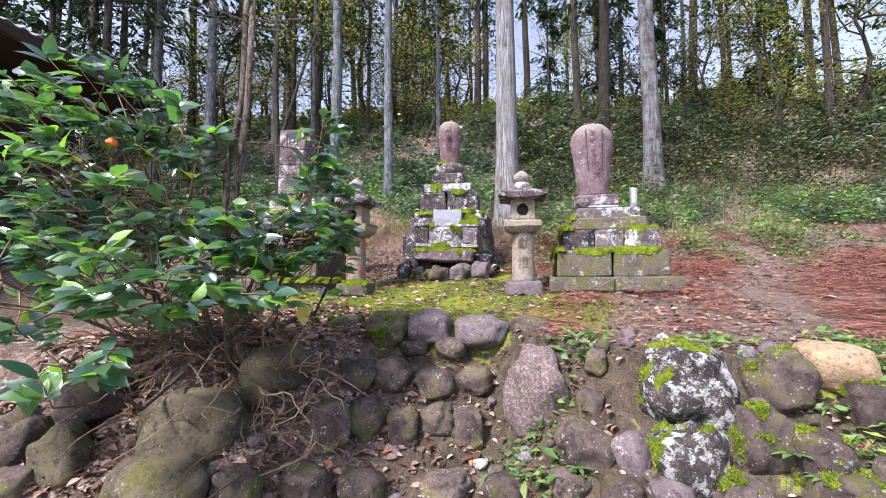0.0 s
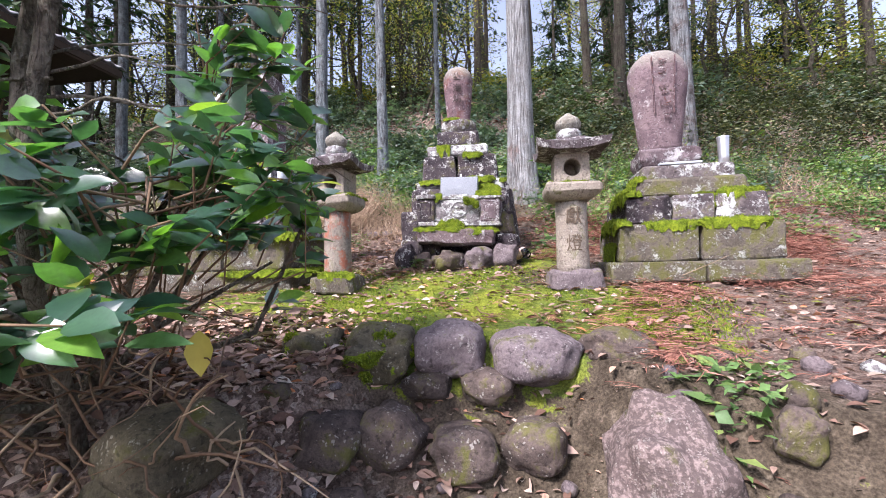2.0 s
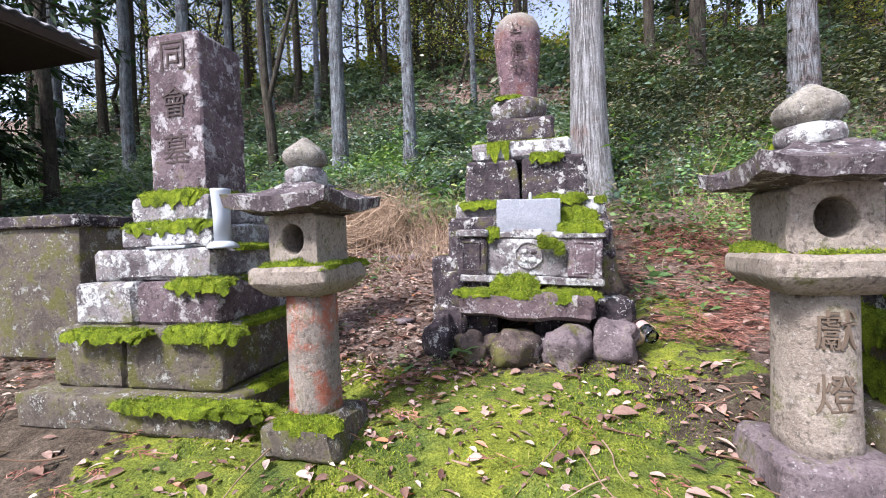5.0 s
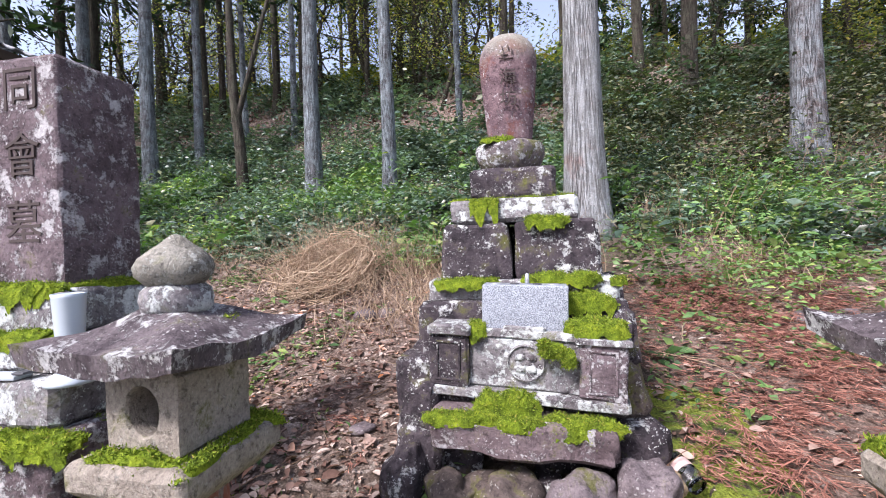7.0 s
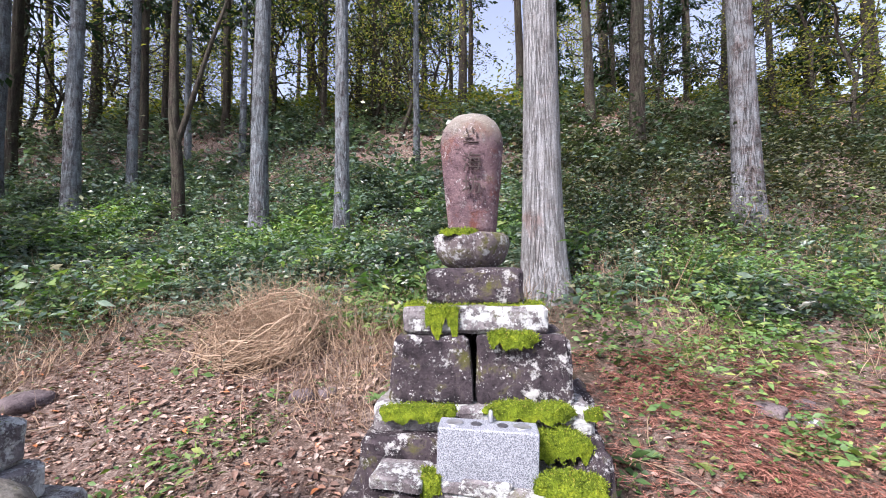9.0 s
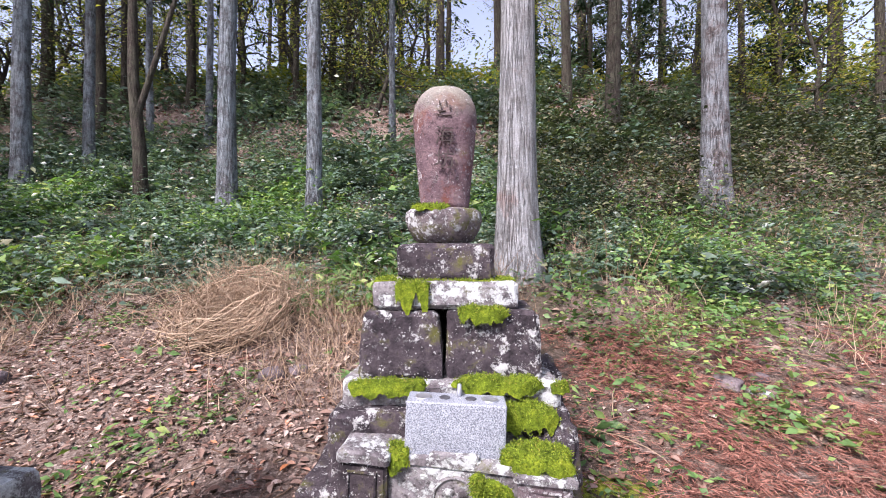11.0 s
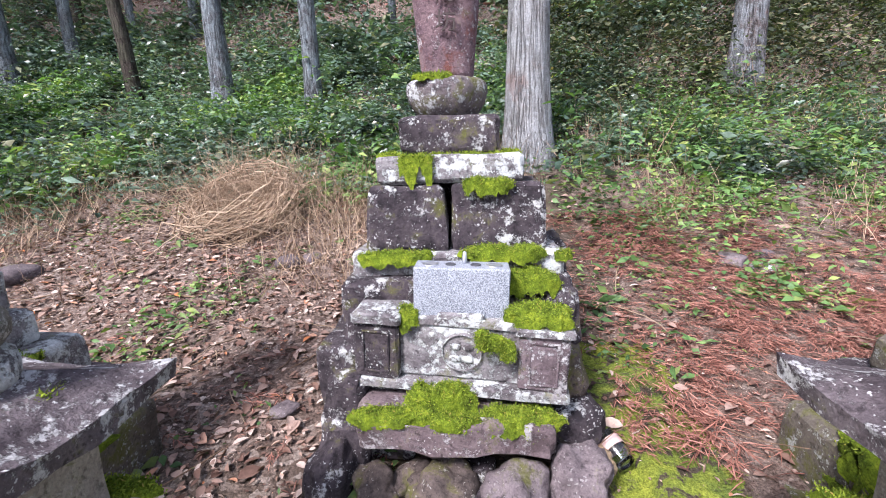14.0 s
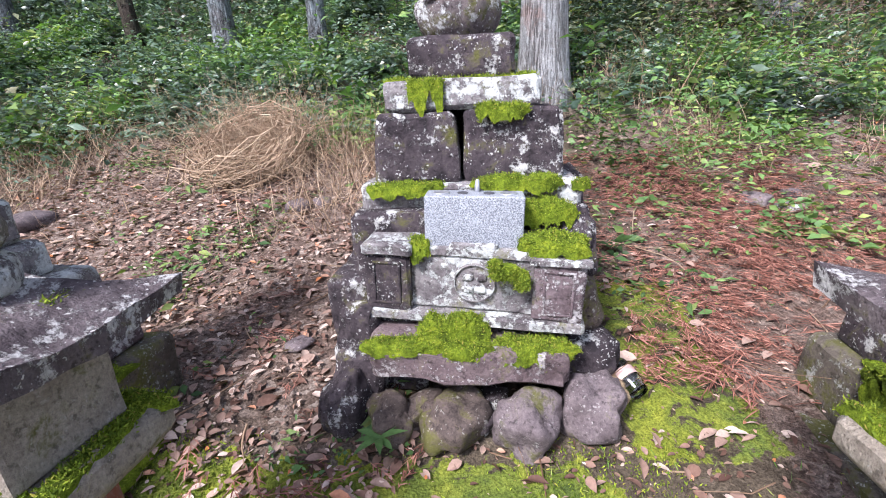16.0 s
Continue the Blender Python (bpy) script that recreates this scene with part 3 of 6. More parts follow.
# ---- moss pads ----
def moss_pad(w, d, h, seed, tufts=350, drape=0.0):
    """A mossy cushion: a lumpy mound with a rounded rim and a nap of fine shoots; drape hangs its front edge down."""
    nx, ny = 44, 26
    verts, faces = [], []
    for j in range(ny):
        for i in range(nx):
            u, v = i / (nx - 1) * 2 - 1, j / (ny - 1) * 2 - 1
            # square grid bent to a rounded outline
            cu, cv = u * math.sqrt(1 - 0.36 * v * v), v * math.sqrt(1 - 0.36 * u * u)
            q = Vector((u * w * 6 + seed, v * d * 6 - seed, seed * 0.3))
            r = 1 + 0.18 * noise.noise(q * 0.9) + 0.16 * noise.noise(q * 2.6) + 0.06 * noise.noise(q * 7)
            edge = max(abs(u), abs(v))
            fall = math.sqrt(max(0.0, 1 - edge ** 3))
            z = h * fall * (0.80 + 0.45 * noise.noise(q * 1.3) + 0.30 * noise.noise(q * 3.4) + 0.12 * noise.noise(q * 9))
            z = max(z, -0.01) - (0.012 if edge > 0.99 else 0)
            if drape and v < -0.3:
                k = (-0.3 - v) / 0.7
                z -= drape * k ** 1.6 * max(0.1, 0.8 + 1.0 * noise.noise(Vector((u * w * 9 + seed, 0, seed))) + 0.4 * noise.noise(Vector((u * w * 30 + seed, 2, seed))))
                cv = cv * (1 - 0.25 * k)
            verts.append((cu * w / 2 * r, cv * d / 2 * r, z))
    for j in range(ny - 1):
        for i in range(nx - 1):
            a = j * nx + i
            faces.append((a, a + 1, a + nx + 1, a + nx))
    me = mesh_np("moss_pad", verts, faces, MOSS, True)
    V = np.array(verts)
    tufts = int(tufts * 5)
    idx = rng.integers(0, len(V), tufts)
    p = V[idx] + rng.normal(0, 0.004, (tufts, 3))
    lv, lt = leaves(p, rand_dirs(tufts, 0.1, 1.0), rand_dirs(tufts, -1, 1), rng.uniform(0.006, 0.017, tufts), rng.uniform(0.003, 0.0055, tufts))
    return me, array_mesh("nap", lv, lt, MOSS_TUFT)


def place_moss(x, y, z, w, d, h, seed, turn=0.0, tufts=350, drape=0.0, tilt=0.0):
    pad, tf = moss_pad(w, d, h, seed, tufts, drape)
    ob = thing("moss", "bright green moss cushion growing on old stone", "moss", pose(x, y, z, tilt, 0, turn), "moss cushions", data=pad)
    tagged(part("nap", tf, ob), kind="stuff")
    return ob


# ---- writing ----
def glyph_mesh(text, size, mat, bend=0.0, depth=0.004):
    """Characters one under another, in the x-z plane, facing -y, dark and proud of the stone for a carving's shade;
    bend: radius of the shaft they follow.
    """
    cu = bpy.data.curves.new("writing", "FONT")
    cu.body, cu.size, cu.align_x, cu.align_y = text, size, "CENTER", "CENTER"
    cu.extrude = depth / 2
    cu.offset = -size * 0.001
    ob = new("writing", cu)
    me = bpy.data.meshes.new_from_object(ob.evaluated_get(bpy.context.evaluated_depsgraph_get()))
    bpy.data.objects.remove(ob)
    bpy.data.curves.remove(cu)
    for v in me.vertices:
        x, y, z = v.co
        if bend:
            a = x / bend
            v.co = ((bend + z) * math.sin(a), -(bend + z) * math.cos(a), y)
        else:
            v.co = (x, -z, y)
    me.materials.clear()
    me.materials.append(mat)
    return me


# ---- stone lanterns ----
def roof_mesh(name, half, rise, thick, mat, seed):
    n = 21
    verts, faces = [], []
    for layer in (0, 1):
        for j in range(n):
            for i in range(n):
                u, v = i / (n - 1) * 2 - 1, j / (n - 1) * 2 - 1
                r = max(abs(u), abs(v))
                lift = 0.03 * (abs(u) * abs(v)) ** 2.0
                if layer == 0:
                    z = rise * (1 - r) ** 1.25 + lift + thick
                else:
                    z = lift * 0.9 + 0.02 * r
                k = 1 - (0.04 if layer else 0)
                w = noise.noise_vector(Vector((u * 2.5 + seed, v * 2.5, layer))) * 0.014
                # the eaves bow inwards between the corners
                bow = 1 - 0.05 * (1 - min(abs(u), abs(v)) ** 2) * r
                verts.append((u * half * k * bow + w.x, v * half * k * bow + w.y, z + w.z))
    N = n * n
    for j in range(n - 1):
        for i in range(n - 1):
            a = j * n + i
            faces.append((a, a + 1, a + n + 1, a + n))
            faces.append((N + a, N + a + n, N + a + n + 1, N + a + 1))
    ring = [i for i in range(n)] + [j * n + n - 1 for j in range(1, n)] + [(n - 1) * n + i for i in range(n - 2, -1, -1)] + [j * n for j in range(n - 2, 0, -1)]
    for a, b2 in zip(ring, ring[1:] + ring[:1]):
        faces.append((a, N + a, N + b2, b2))
    me = mesh_np(name, verts, faces, mat, True)
    me.set_sharp_from_angle(angle=radians(38))
    return me


def firebox_mesh(name, w, d, h, hole, mat, seed):
    """A stone box whose round window goes right through its front into the hollow."""
    seg = 40
    loops = []
    ang = [2 * math.pi * i / seg + math.pi / seg for i in range(seg)]

    def square(y, k=1.0):
        out = []
        for a in ang:
            c, s = math.cos(a), math.sin(a)
            m = max(abs(c), abs(s))
            out.append((c / m * w / 2 * k, y, h / 2 + s / m * h / 2))
        return out

    circ = lambda r, y: [(r * math.cos(a), y, h * 0.52 + r * math.sin(a)) for a in ang]
    loops = [circ(hole * 0.98, d / 2 - 0.05), circ(hole * 0.98, -d / 2 + 0.01), circ(hole * 1.06, -d / 2), square(-d / 2, 0.97), square(-d / 2 + 0.012), square(0), square(d / 2)]
    verts, faces = [], []
    for lp in loops:
        for p in lp:
            q = Vector(p)
            verts.append(q + noise.noise_vector(q * 9 + Vector((seed, 0, 0))) * 0.006)
    for k in range(len(loops) - 1):
        for i in range(seg):
            a, b2 = k * seg + i, k * seg + (i + 1) % seg
            faces.append((a, b2, b2 + seg, a + seg))
    faces.append(tuple(range(seg)))
    faces.append(tuple(range((len(loops) - 1) * seg, len(loops) * seg))[::-1])
    bm = bmesh.new()
    bm.from_mesh(mesh_np(name, verts, faces, mat))
    bmesh.ops.recalc_face_normals(bm, faces=bm.faces[:])
    return from_bm(name, bm, mat)


def stone_lantern(label, m, seed, shaft_mat, girth, writing=""):
    top = thing("stone_lantern", label, "stone lantern", m @ Matrix.Diagonal((girth, girth, 1.02, 1)), "pair of stone lanterns")
    part("base_stone", worn_block("base_stone", 0.47, 0.47, 0.17, STONE_BLOCK if seed == 2 else BOULDER_GREY, 0.022, 7, 0.9, seed, 0.035), top, "rough low base stone", pose(0, 0, -0.03, 0, 0, 4))
    prof = [(0.15, 0.0), (0.146, 0.06), (0.141, 0.3), (0.14, 0.45), (0.138, 0.59)]
    shaft = part("shaft", lathe("shaft", prof, shaft_mat, 36, 0.02, seed), top, "round stone shaft", pose(0, 0, 0.12))
    bm = bmesh.new()
    bm.from_mesh(worn_block("platform", 0.47, 0.47, 0.135, STONE_LANTERN, 0.008, 7, 1.0, seed + 3, 0.02))
    for v in bm.verts:  # the underside is cut back towards the shaft
        if v.co.z < 0.06:
            k = 0.72 + 0.28 * max(0, v.co.z) / 0.06
            v.co.x *= k
            v.co.y *= k
    slab = from_bm("platform", bm, STONE_LANTERN, True)
    slab.set_sharp_from_angle(angle=radians(30))
    part("platform", slab, top, "square slab with chamfered underside", pose(0, 0, 0.69))
    part("firebox", firebox_mesh("firebox", 0.305, 0.305, 0.235, 0.07, STONE_LANTERN, seed), top, "fire box with a round window", pose(0, 0, 0.82))
    part("roof", roof_mesh("roof", 0.315, 0.125, 0.075, STONE_CAP, seed), top, "lichened roof with upturned corners", pose(0, 0, 1.045))
    part("neck", lathe("neck", [(0.098, 0), (0.112, 0.012), (0.118, 0.04), (0.112, 0.066), (0.088, 0.082), (0.07, 0.086)], STONE_PALE, 28, 0.14, seed), top, "", pose(0, 0, 1.19))
    part("finial", lathe("finial", [(0.062, -0.005), (0.09, 0.012), (0.116, 0.035), (0.124, 0.062), (0.112, 0.085), (0.082, 0.108), (0.052, 0.126), (0.030, 0.142), (0.012, 0.152), (0.004, 0.154)], LICHEN_TOP, 32, 0.20, seed + 1), top, "jewel-shaped finial", pose(0, 0, 1.262))
    if writing:
        for k, ch in enumerate(writing):
            part("inscription", glyph_mesh(ch, 0.145, CARVING_SHADE_TAN, 0.1485 - 0.0035 * k, 0.008), shaft, "carved character", pose(0, 0, 0.44 - 0.215 * k))
    return top


LANTERN_TAN = pose(0.45, 5.13, gz(0.45, 5.13) - 0.01, 0, 0, -1)
LANTERN_GREY = pose(-1.585, 5.19, gz(-1.585, 5.19) - 0.01, 0, 0, -5)
stone_lantern("tan stone lantern with carved characters on its shaft", LANTERN_TAN, 1, STONE_LANTERN, 0.90, "獻燈")
stone_lantern("grey stone lantern with a red-stained shaft", LANTERN_GREY, 2, STONE_RED, 0.84)


# ---- grave markers ----
def oval_marker(name, width, height, mat, seed, bottom=0.74, depth=0.8):
    """The egg-topped pillar of a priest's grave: wider towards the top."""
    prof = []
    for k in range(26):
        s = k / 25
        z = s * height
        r = width / 2 * (bottom + (1 - bottom) * min(1, s / 0.72) ** 0.9)
        if s > 0.72:
            q = (s - 0.72) / 0.28
            r *= math.sqrt(max(0.0, 1 - q ** 2.3)) if q < 1 else 0.02
        prof.append((max(r, 0.012), z))
    return lathe(name, prof, mat, 40, 0.025, seed, True, depth)


def lotus_mesh(name, r, h, mat, seed):
    """A lotus seat with petals cut into its side."""
    seg, verts, faces = 48, [], []
    prof = [(0.62, 0), (0.80, 0.12), (0.95, 0.42), (1.0, 0.72), (0.98, 0.92), (0.88, 1.0)]
    for k, z in prof:
        for i in range(seg):
            a = 2 * math.pi * i / seg
            petal = 1 + 0.11 * abs(math.sin(a * 4)) ** 0.7 * (1 - abs(z - 0.6))
            w = 1 + 0.05 * noise.noise(Vector((math.cos(a) * 2 + seed, math.sin(a) * 2, z * 2)))
            verts.append((r * k * petal * w * math.cos(a), r * k * petal * w * math.sin(a), h * z))
    for j in range(len(prof) - 1):
        for i in range(seg):
            a, b2 = j * seg + i, j * seg + (i + 1) % seg
            faces.append((a, b2, b2 + seg, a + seg))
    faces += [tuple(range(seg - 1, -1, -1)), tuple(range((len(prof) - 1) * seg, len(prof) * seg))]
    return mesh_np(name, verts, faces, mat, True)


def stroke_marks(parent, x, y, z, w, h, mat, seed, rows=3):
    """Worn carving that cannot be read: plain dark bars in place of shaded grooves."""
    r = random.Random(seed)
    for k in range(rows):
        for j in range(7):
            cx, cz = x + r.uniform(-w * 0.3, w * 0.3), z - k * h / rows - r.uniform(0, h / rows * 0.75)
            horiz = r.random() < 0.6
            part("carved_stroke", worn_block("carved_stroke", w * r.uniform(0.25, 0.6) if horiz else 0.006, 0.008, 0.006 if horiz else h / rows * r.uniform(0.2, 0.5), mat, 0.0015, 2, 1.0, j, 0.001), parent, "", pose(cx, y, cz, 0, r.uniform(-14, 14), 0))


# central grave
def central_grave():
    g = thing("central_gravestone", "priest's gravestone of lichened tiers, lotus seat and egg-topped purple pillar", "gravestone", pose(-0.62, 6.0, 1.5))
    blk = lambda name, x, y, z, w, d, h, mat, label="", seed=0, turn=0, **kw: part(name, worn_block(name, w, d, h, mat, seed=seed, **kw), g, label, pose(x, y, z, 0, 0, turn))
    part("front_slab", worn_block("front_slab", 0.845, 0.42, 0.165, STONE_SLAB, 0.022, 9, 1.0, 1, 0.03), g, "rough purple front slab", pose(0.003, 0.185, 0.225, 0, 2.6, 0))
    # the altar, leaning a little to one side
    tilt = lambda x, y, z: pose(0.024, 0.125, 0.435, 0, 2.2, -7) @ Matrix.Diagonal((0.95, 1, 0.93, 1)) @ pose(x, y, z)
    put = lambda name, x, y, z, w, d, h, mat, label="", seed=0, **kw: part(name, worn_block(name, w, d, h, mat, seed=seed, **kw), g, label, tilt(x, y, z))
    put("altar_foot", 0.0, 0.16, 0.0, 1.0, 0.36, 0.05, STONE_PALE, "moulded foot of the altar", 2, amp=0.006, bevel=0.01)
    panel = put("altar_panel", 0.0, 0.19, 0.05, 0.62, 0.30, 0.27, STONE_PALE, "white-lichened altar panel", 3, amp=0.006, bevel=0.01)
    for sx, mt, sd in ((-0.385, STONE_DARK, 4), (0.375, STONE_MOTTLED, 5)):
        post = put("altar_pillar", sx, 0.165, 0.045, 0.215, 0.34, 0.275, mt, "", sd, amp=0.006, bevel=0.012)
        for ex in (-0.06, 0.06):
            part("panel_rib", worn_block("panel_rib", 0.012, 0.014, 0.20, mt, 0.002, 2, 1.0, sd, 0.002), post, "", pose(ex, -0.17, 0.04))
        for ez in (0.08, 0.28):
            part("panel_rib", worn_block("panel_rib", 0.13, 0.014, 0.012, mt, 0.002, 2, 1.0, sd, 0.002), post, "", pose(0, -0.17, ez - 0.045))
    put("pillar_cap", -0.385, 0.165, 0.32, 0.24, 0.37, 0.055, STONE_PALE, "cap stone", 6, amp=0.008, bevel=0.012)
    put("pillar_cap", 0.375, 0.165, 0.32, 0.26, 0.37, 0.03, STONE_PALE, "cap stone", 7, amp=0.006, bevel=0.01)
    put("altar_ledge", 0.0, 0.19, 0.315, 0.60, 0.32, 0.045, STONE_PALE, "ledge with a raised middle", 8, amp=0.006, bevel=0.01)
    put("altar_crest", 0.0, 0.18, 0.35, 0.21, 0.30, 0.03, STONE_PALE, "", 9, amp=0.004, bevel=0.01)
    bm = bmesh.new()
    bmesh.ops.create_cone(bm, segments=40, radius1=0.098, radius2=0.09, depth=0.012, cap_ends=True)
    part("relief_disc", from_bm("relief_disc", bm, STONE_PALE), panel, "round carved emblem", pose(0.01, -0.152, 0.145, 90))
    tor = [((0.09) * math.cos(a), 0, 0.09 * math.sin(a)) for a in np.linspace(0, 2 * math.pi, 33)]
    part("relief_ring", array_mesh("relief_ring", *tube_arrays(tor, [0.0035] * 33, 6), STONE_PALE, True), panel, "", pose(0.01, -0.164, 0.145))
    for a in range(4):
        part("relief_petal", boulder_mesh("relief_petal", 0.05, 0.010, 0.035, STONE_PALE, a, 2), panel, "", pose(0.01 + 0.042 * math.cos(a * 1.571 + 0.8), -0.164, 0.145 + 0.042 * math.sin(a * 1.571 + 0.8)))
    # stones of the core behind the altar
    blk("core_block", -0.33, 0.56, 0.60, 0.38, 0.45, 0.285, STONE_DARK, "dark squared core stone", 10, amp=0.010)
    blk("core_block", 0.05, 0.76, 0.45, 0.46, 0.45, 0.44, STONE_DARK, "", 11, amp=0.016)
    blk("core_block", 0.46, 0.60, 0.55, 0.24, 0.42, 0.34, STONE_DARK, "", 12, amp=0.016)
    blk("core_block", -0.4, 0.50, 0.02, 0.44, 0.6, 0.60, STONE_DARK, "", 13, amp=0.016)
    blk("core_block", 0.3, 0.56, 0.02, 0.46, 0.6, 0.60, STONE_DARK, "", 14, amp=0.016)
    # unseen block added behind the slanted pair so that their gap stays dark
    blk("core_block", 0.0, 1.02, 0.95, 0.6, 0.2, 0.36, STONE_DARK, "", 30, amp=0.016)
    blk("mossy_course", 0.03, 0.72, 0.87, 1.02, 0.60, 0.125, STONE_PALE, "mossy stone course", 15, amp=0.016, cuts=9)
    blk("slanted_block", -0.212, 0.78, 0.985, 0.415, 0.58, 0.325, STONE_DARK, "dark lichened block with a slanted side", 16, 0, amp=0.012, taper=0.90, taper_y=0.92, cuts=9)
    blk("slanted_block", 0.245, 0.785, 0.985, 0.475, 0.58, 0.33, STONE_DARK, "dark lichened block", 17, -2, amp=0.012, taper=0.94, taper_y=0.92, cuts=9)
    blk("tier_slab", 0.0, 0.82, 1.315, 0.73, 0.52, 0.14, STONE_PALE, "white-lichened tier", 18, 0, amp=0.009, cuts=9)
    blk("upper_tier", 0.005, 0.85, 1.455, 0.505, 0.42, 0.19, STONE_DARK, "pitted dark tier", 19, 0, amp=0.012, cuts=9)
    part("lotus_seat", lotus_mesh("lotus_seat", 0.215, 0.205, STONE_PATCHED, 2), g, "lotus-shaped seat", pose(-0.01, 1.0, 1.645))
    pillar = part("pillar", oval_marker("pillar", 0.385, 0.74, STONE_PURPLE, 4), g, "egg-topped purple stone pillar", pose(-0.005, 1.0, 1.855))
    for k, ch in enumerate("海坊"):
        part("inscription", glyph_mesh(ch, 0.115, CARVING_SHADE, 0.19, 0.008), pillar, "carved character", pose(0, 0.024, 0.395 - 0.135 * k))
    stroke_marks(pillar, 0, -0.158, 0.575, 0.1, 0.09, CARVING_SHADE, 3, 1)
    return g


central_grave()


def incense_block():
    ob = thing("flower_holder_block", "polished grey granite block with steel-rimmed flower holes", "grave block", pose(-0.574, 6.25, 2.268, 0, 2.0, -2))
    part("block", worn_block("block", 0.412, 0.13, 0.216, GRANITE, 0.0004, 3, 1.0, 1, 0.004), ob)
    for x, r in ((-0.14, 0.034), (-0.05, 0.022), (0.06, 0.022), (0.14, 0.034)):
        part("hole_rim", lathe("hole_rim", [(r, 0), (r * 1.08, 0.004), (r * 0.92, 0.006), (r * 0.75, 0.002)], TIN if r < 0.03 else STEEL, 24), ob, "", pose(x, 0.0, 0.215))
    part("tap", lathe("tap", [(0.01, 0), (0.012, 0.02), (0.009, 0.05), (0.004, 0.055)], STEEL, 14), ob, "small metal stub", pose(0.01, 0.03, 0.215))


incense_block()


# moss on the central grave
for a in ((-0.86, 6.02, 1.90, 0.36, 0.14, 0.025, 1, 2, 300, 0.02), (-0.36, 6.04, 1.865, 0.40, 0.16, 0.045, 2, 0, 600, 0.04), (-0.60, 6.01, 1.885, 0.24, 0.13, 0.03, 3, 0, 220, 0.02),
          (-0.66, 6.09, 1.90, 0.32, 0.13, 0.105, 4, 0, 620, 0.01), (-0.245, 6.165, 2.278, 0.27, 0.21, 0.05, 5, -6, 480, 0.03), (-0.805, 6.20, 2.28, 0.09, 0.12, 0.035, 8, 0, 160, 0.06),
          (-0.88, 6.42, 2.49, 0.36, 0.12, 0.02, 9, 0, 260, 0.04), (-0.36, 6.42, 2.49, 0.40, 0.14, 0.04, 10, 0, 420, 0.03), (-0.25, 6.36, 2.37, 0.26, 0.16, 0.06, 11, 0, 360, 0.05), (-0.44, 6.51, 2.808, 0.25, 0.10, 0.035, 12, 0, 340, 0.04),
          (-0.78, 6.555, 2.938, 0.19, 0.07, 0.012, 17, 0, 200, 0.11), (-0.62, 6.62, 2.945, 0.62, 0.09, 0.015, 13, 0, 300, 0.01), (-0.93, 6.70, 2.95, 0.12, 0.22, 0.02, 14, 0, 100, 0.0), (-0.31, 6.70, 2.95, 0.10, 0.2, 0.02, 15, 0, 80, 0.0),
          (-0.085, 6.44, 2.475, 0.09, 0.08, 0.03, 16, 0, 90, 0.02), (-0.70, 6.82, 3.355, 0.22, 0.10, 0.015, 18, 0, 120, 0.02)):
    x, y, z, w, d, h, sd, turn, n, dr = a
    place_moss(x, y, z, w, d, h, sd, turn, n, dr)


# moss clinging to the face of the altar
for x, y, z, w, d, sd in ((-0.455, 6.085, 2.19, 0.13, 0.07, 71), (-0.385, 6.078, 2.155, 0.07, 0.09, 72), (-0.49, 6.09, 2.22, 0.06, 0.05, 73)):
    place_moss(x, y, z, w, d, 0.028, sd, -7, 110, 0.0, 90)


# grave with the square pillar
def square_grave():
    g = thing("square_gravestone", "square mauve stone grave pillar with three carved characters on mossy tiers", "gravestone", pose(-2.645, 5.735, 1.39, 0, 0, 0))
    z = -0.08
    rows = ((1.34, 0.19, STONE_BLOCK), (1.10, 0.33, STONE_BLOCK), (0.95, 0.24, STONE_PALE), (0.82, 0.18, STONE_PALE), (0.64, 0.14, STONE_PALE), (0.55, 0.18, STONE_PALE))
    for k, (w, h, mt) in enumerate(rows):
        if k in (1, 2):  # these courses are of two stones
            part("tier_block", worn_block("tier_block", w * 0.44, w, h, mt, 0.01, 8, 1.0, k, 0.02), g, "lichened tier stone", pose(-w * 0.282, 0, z))
            part("tier_block", worn_block("tier_block", w * 0.555, w, h, STONE_MOTTLED if k == 2 else STONE_BLOCK, 0.01, 8, 1.0, k + 9, 0.02), g, "lichened tier stone", pose(w * 0.222, 0, z))
        else:
            part("tier_block", worn_block("tier_block", w, w, h, mt, 0.01, 8, 1.0, k + 20, 0.02), g, "lichened tier stone", pose(0, 0, z))
        z += h
    ztop = z
    bm = bmesh.new()
    bm.from_mesh(worn_block("pillar", 0.385, 0.385, 0.985, STONE_MOTTLED, 0.006, 10, 0.97, 33, 0.012))
    for v in bm.verts:  # low pyramid top
        if v.co.z > 0.965:
            v.co.z += 0.035 * (1 - max(abs(v.co.x), abs(v.co.y)) / 0.19)
    pillar = part("pillar", from_bm("pillar", bm, STONE_MOTTLED, False), g, "mauve square pillar", pose(0, 0, ztop))
    for k, ch in enumerate("同會墓"):
        part("inscription", glyph_mesh(ch, 0.20, CARVING_SHADE, 0, 0.010), pillar, "carved character", pose(0.0, -0.1905 + 0.0016 * (2 - k), 0.84 - 0.285 * k))


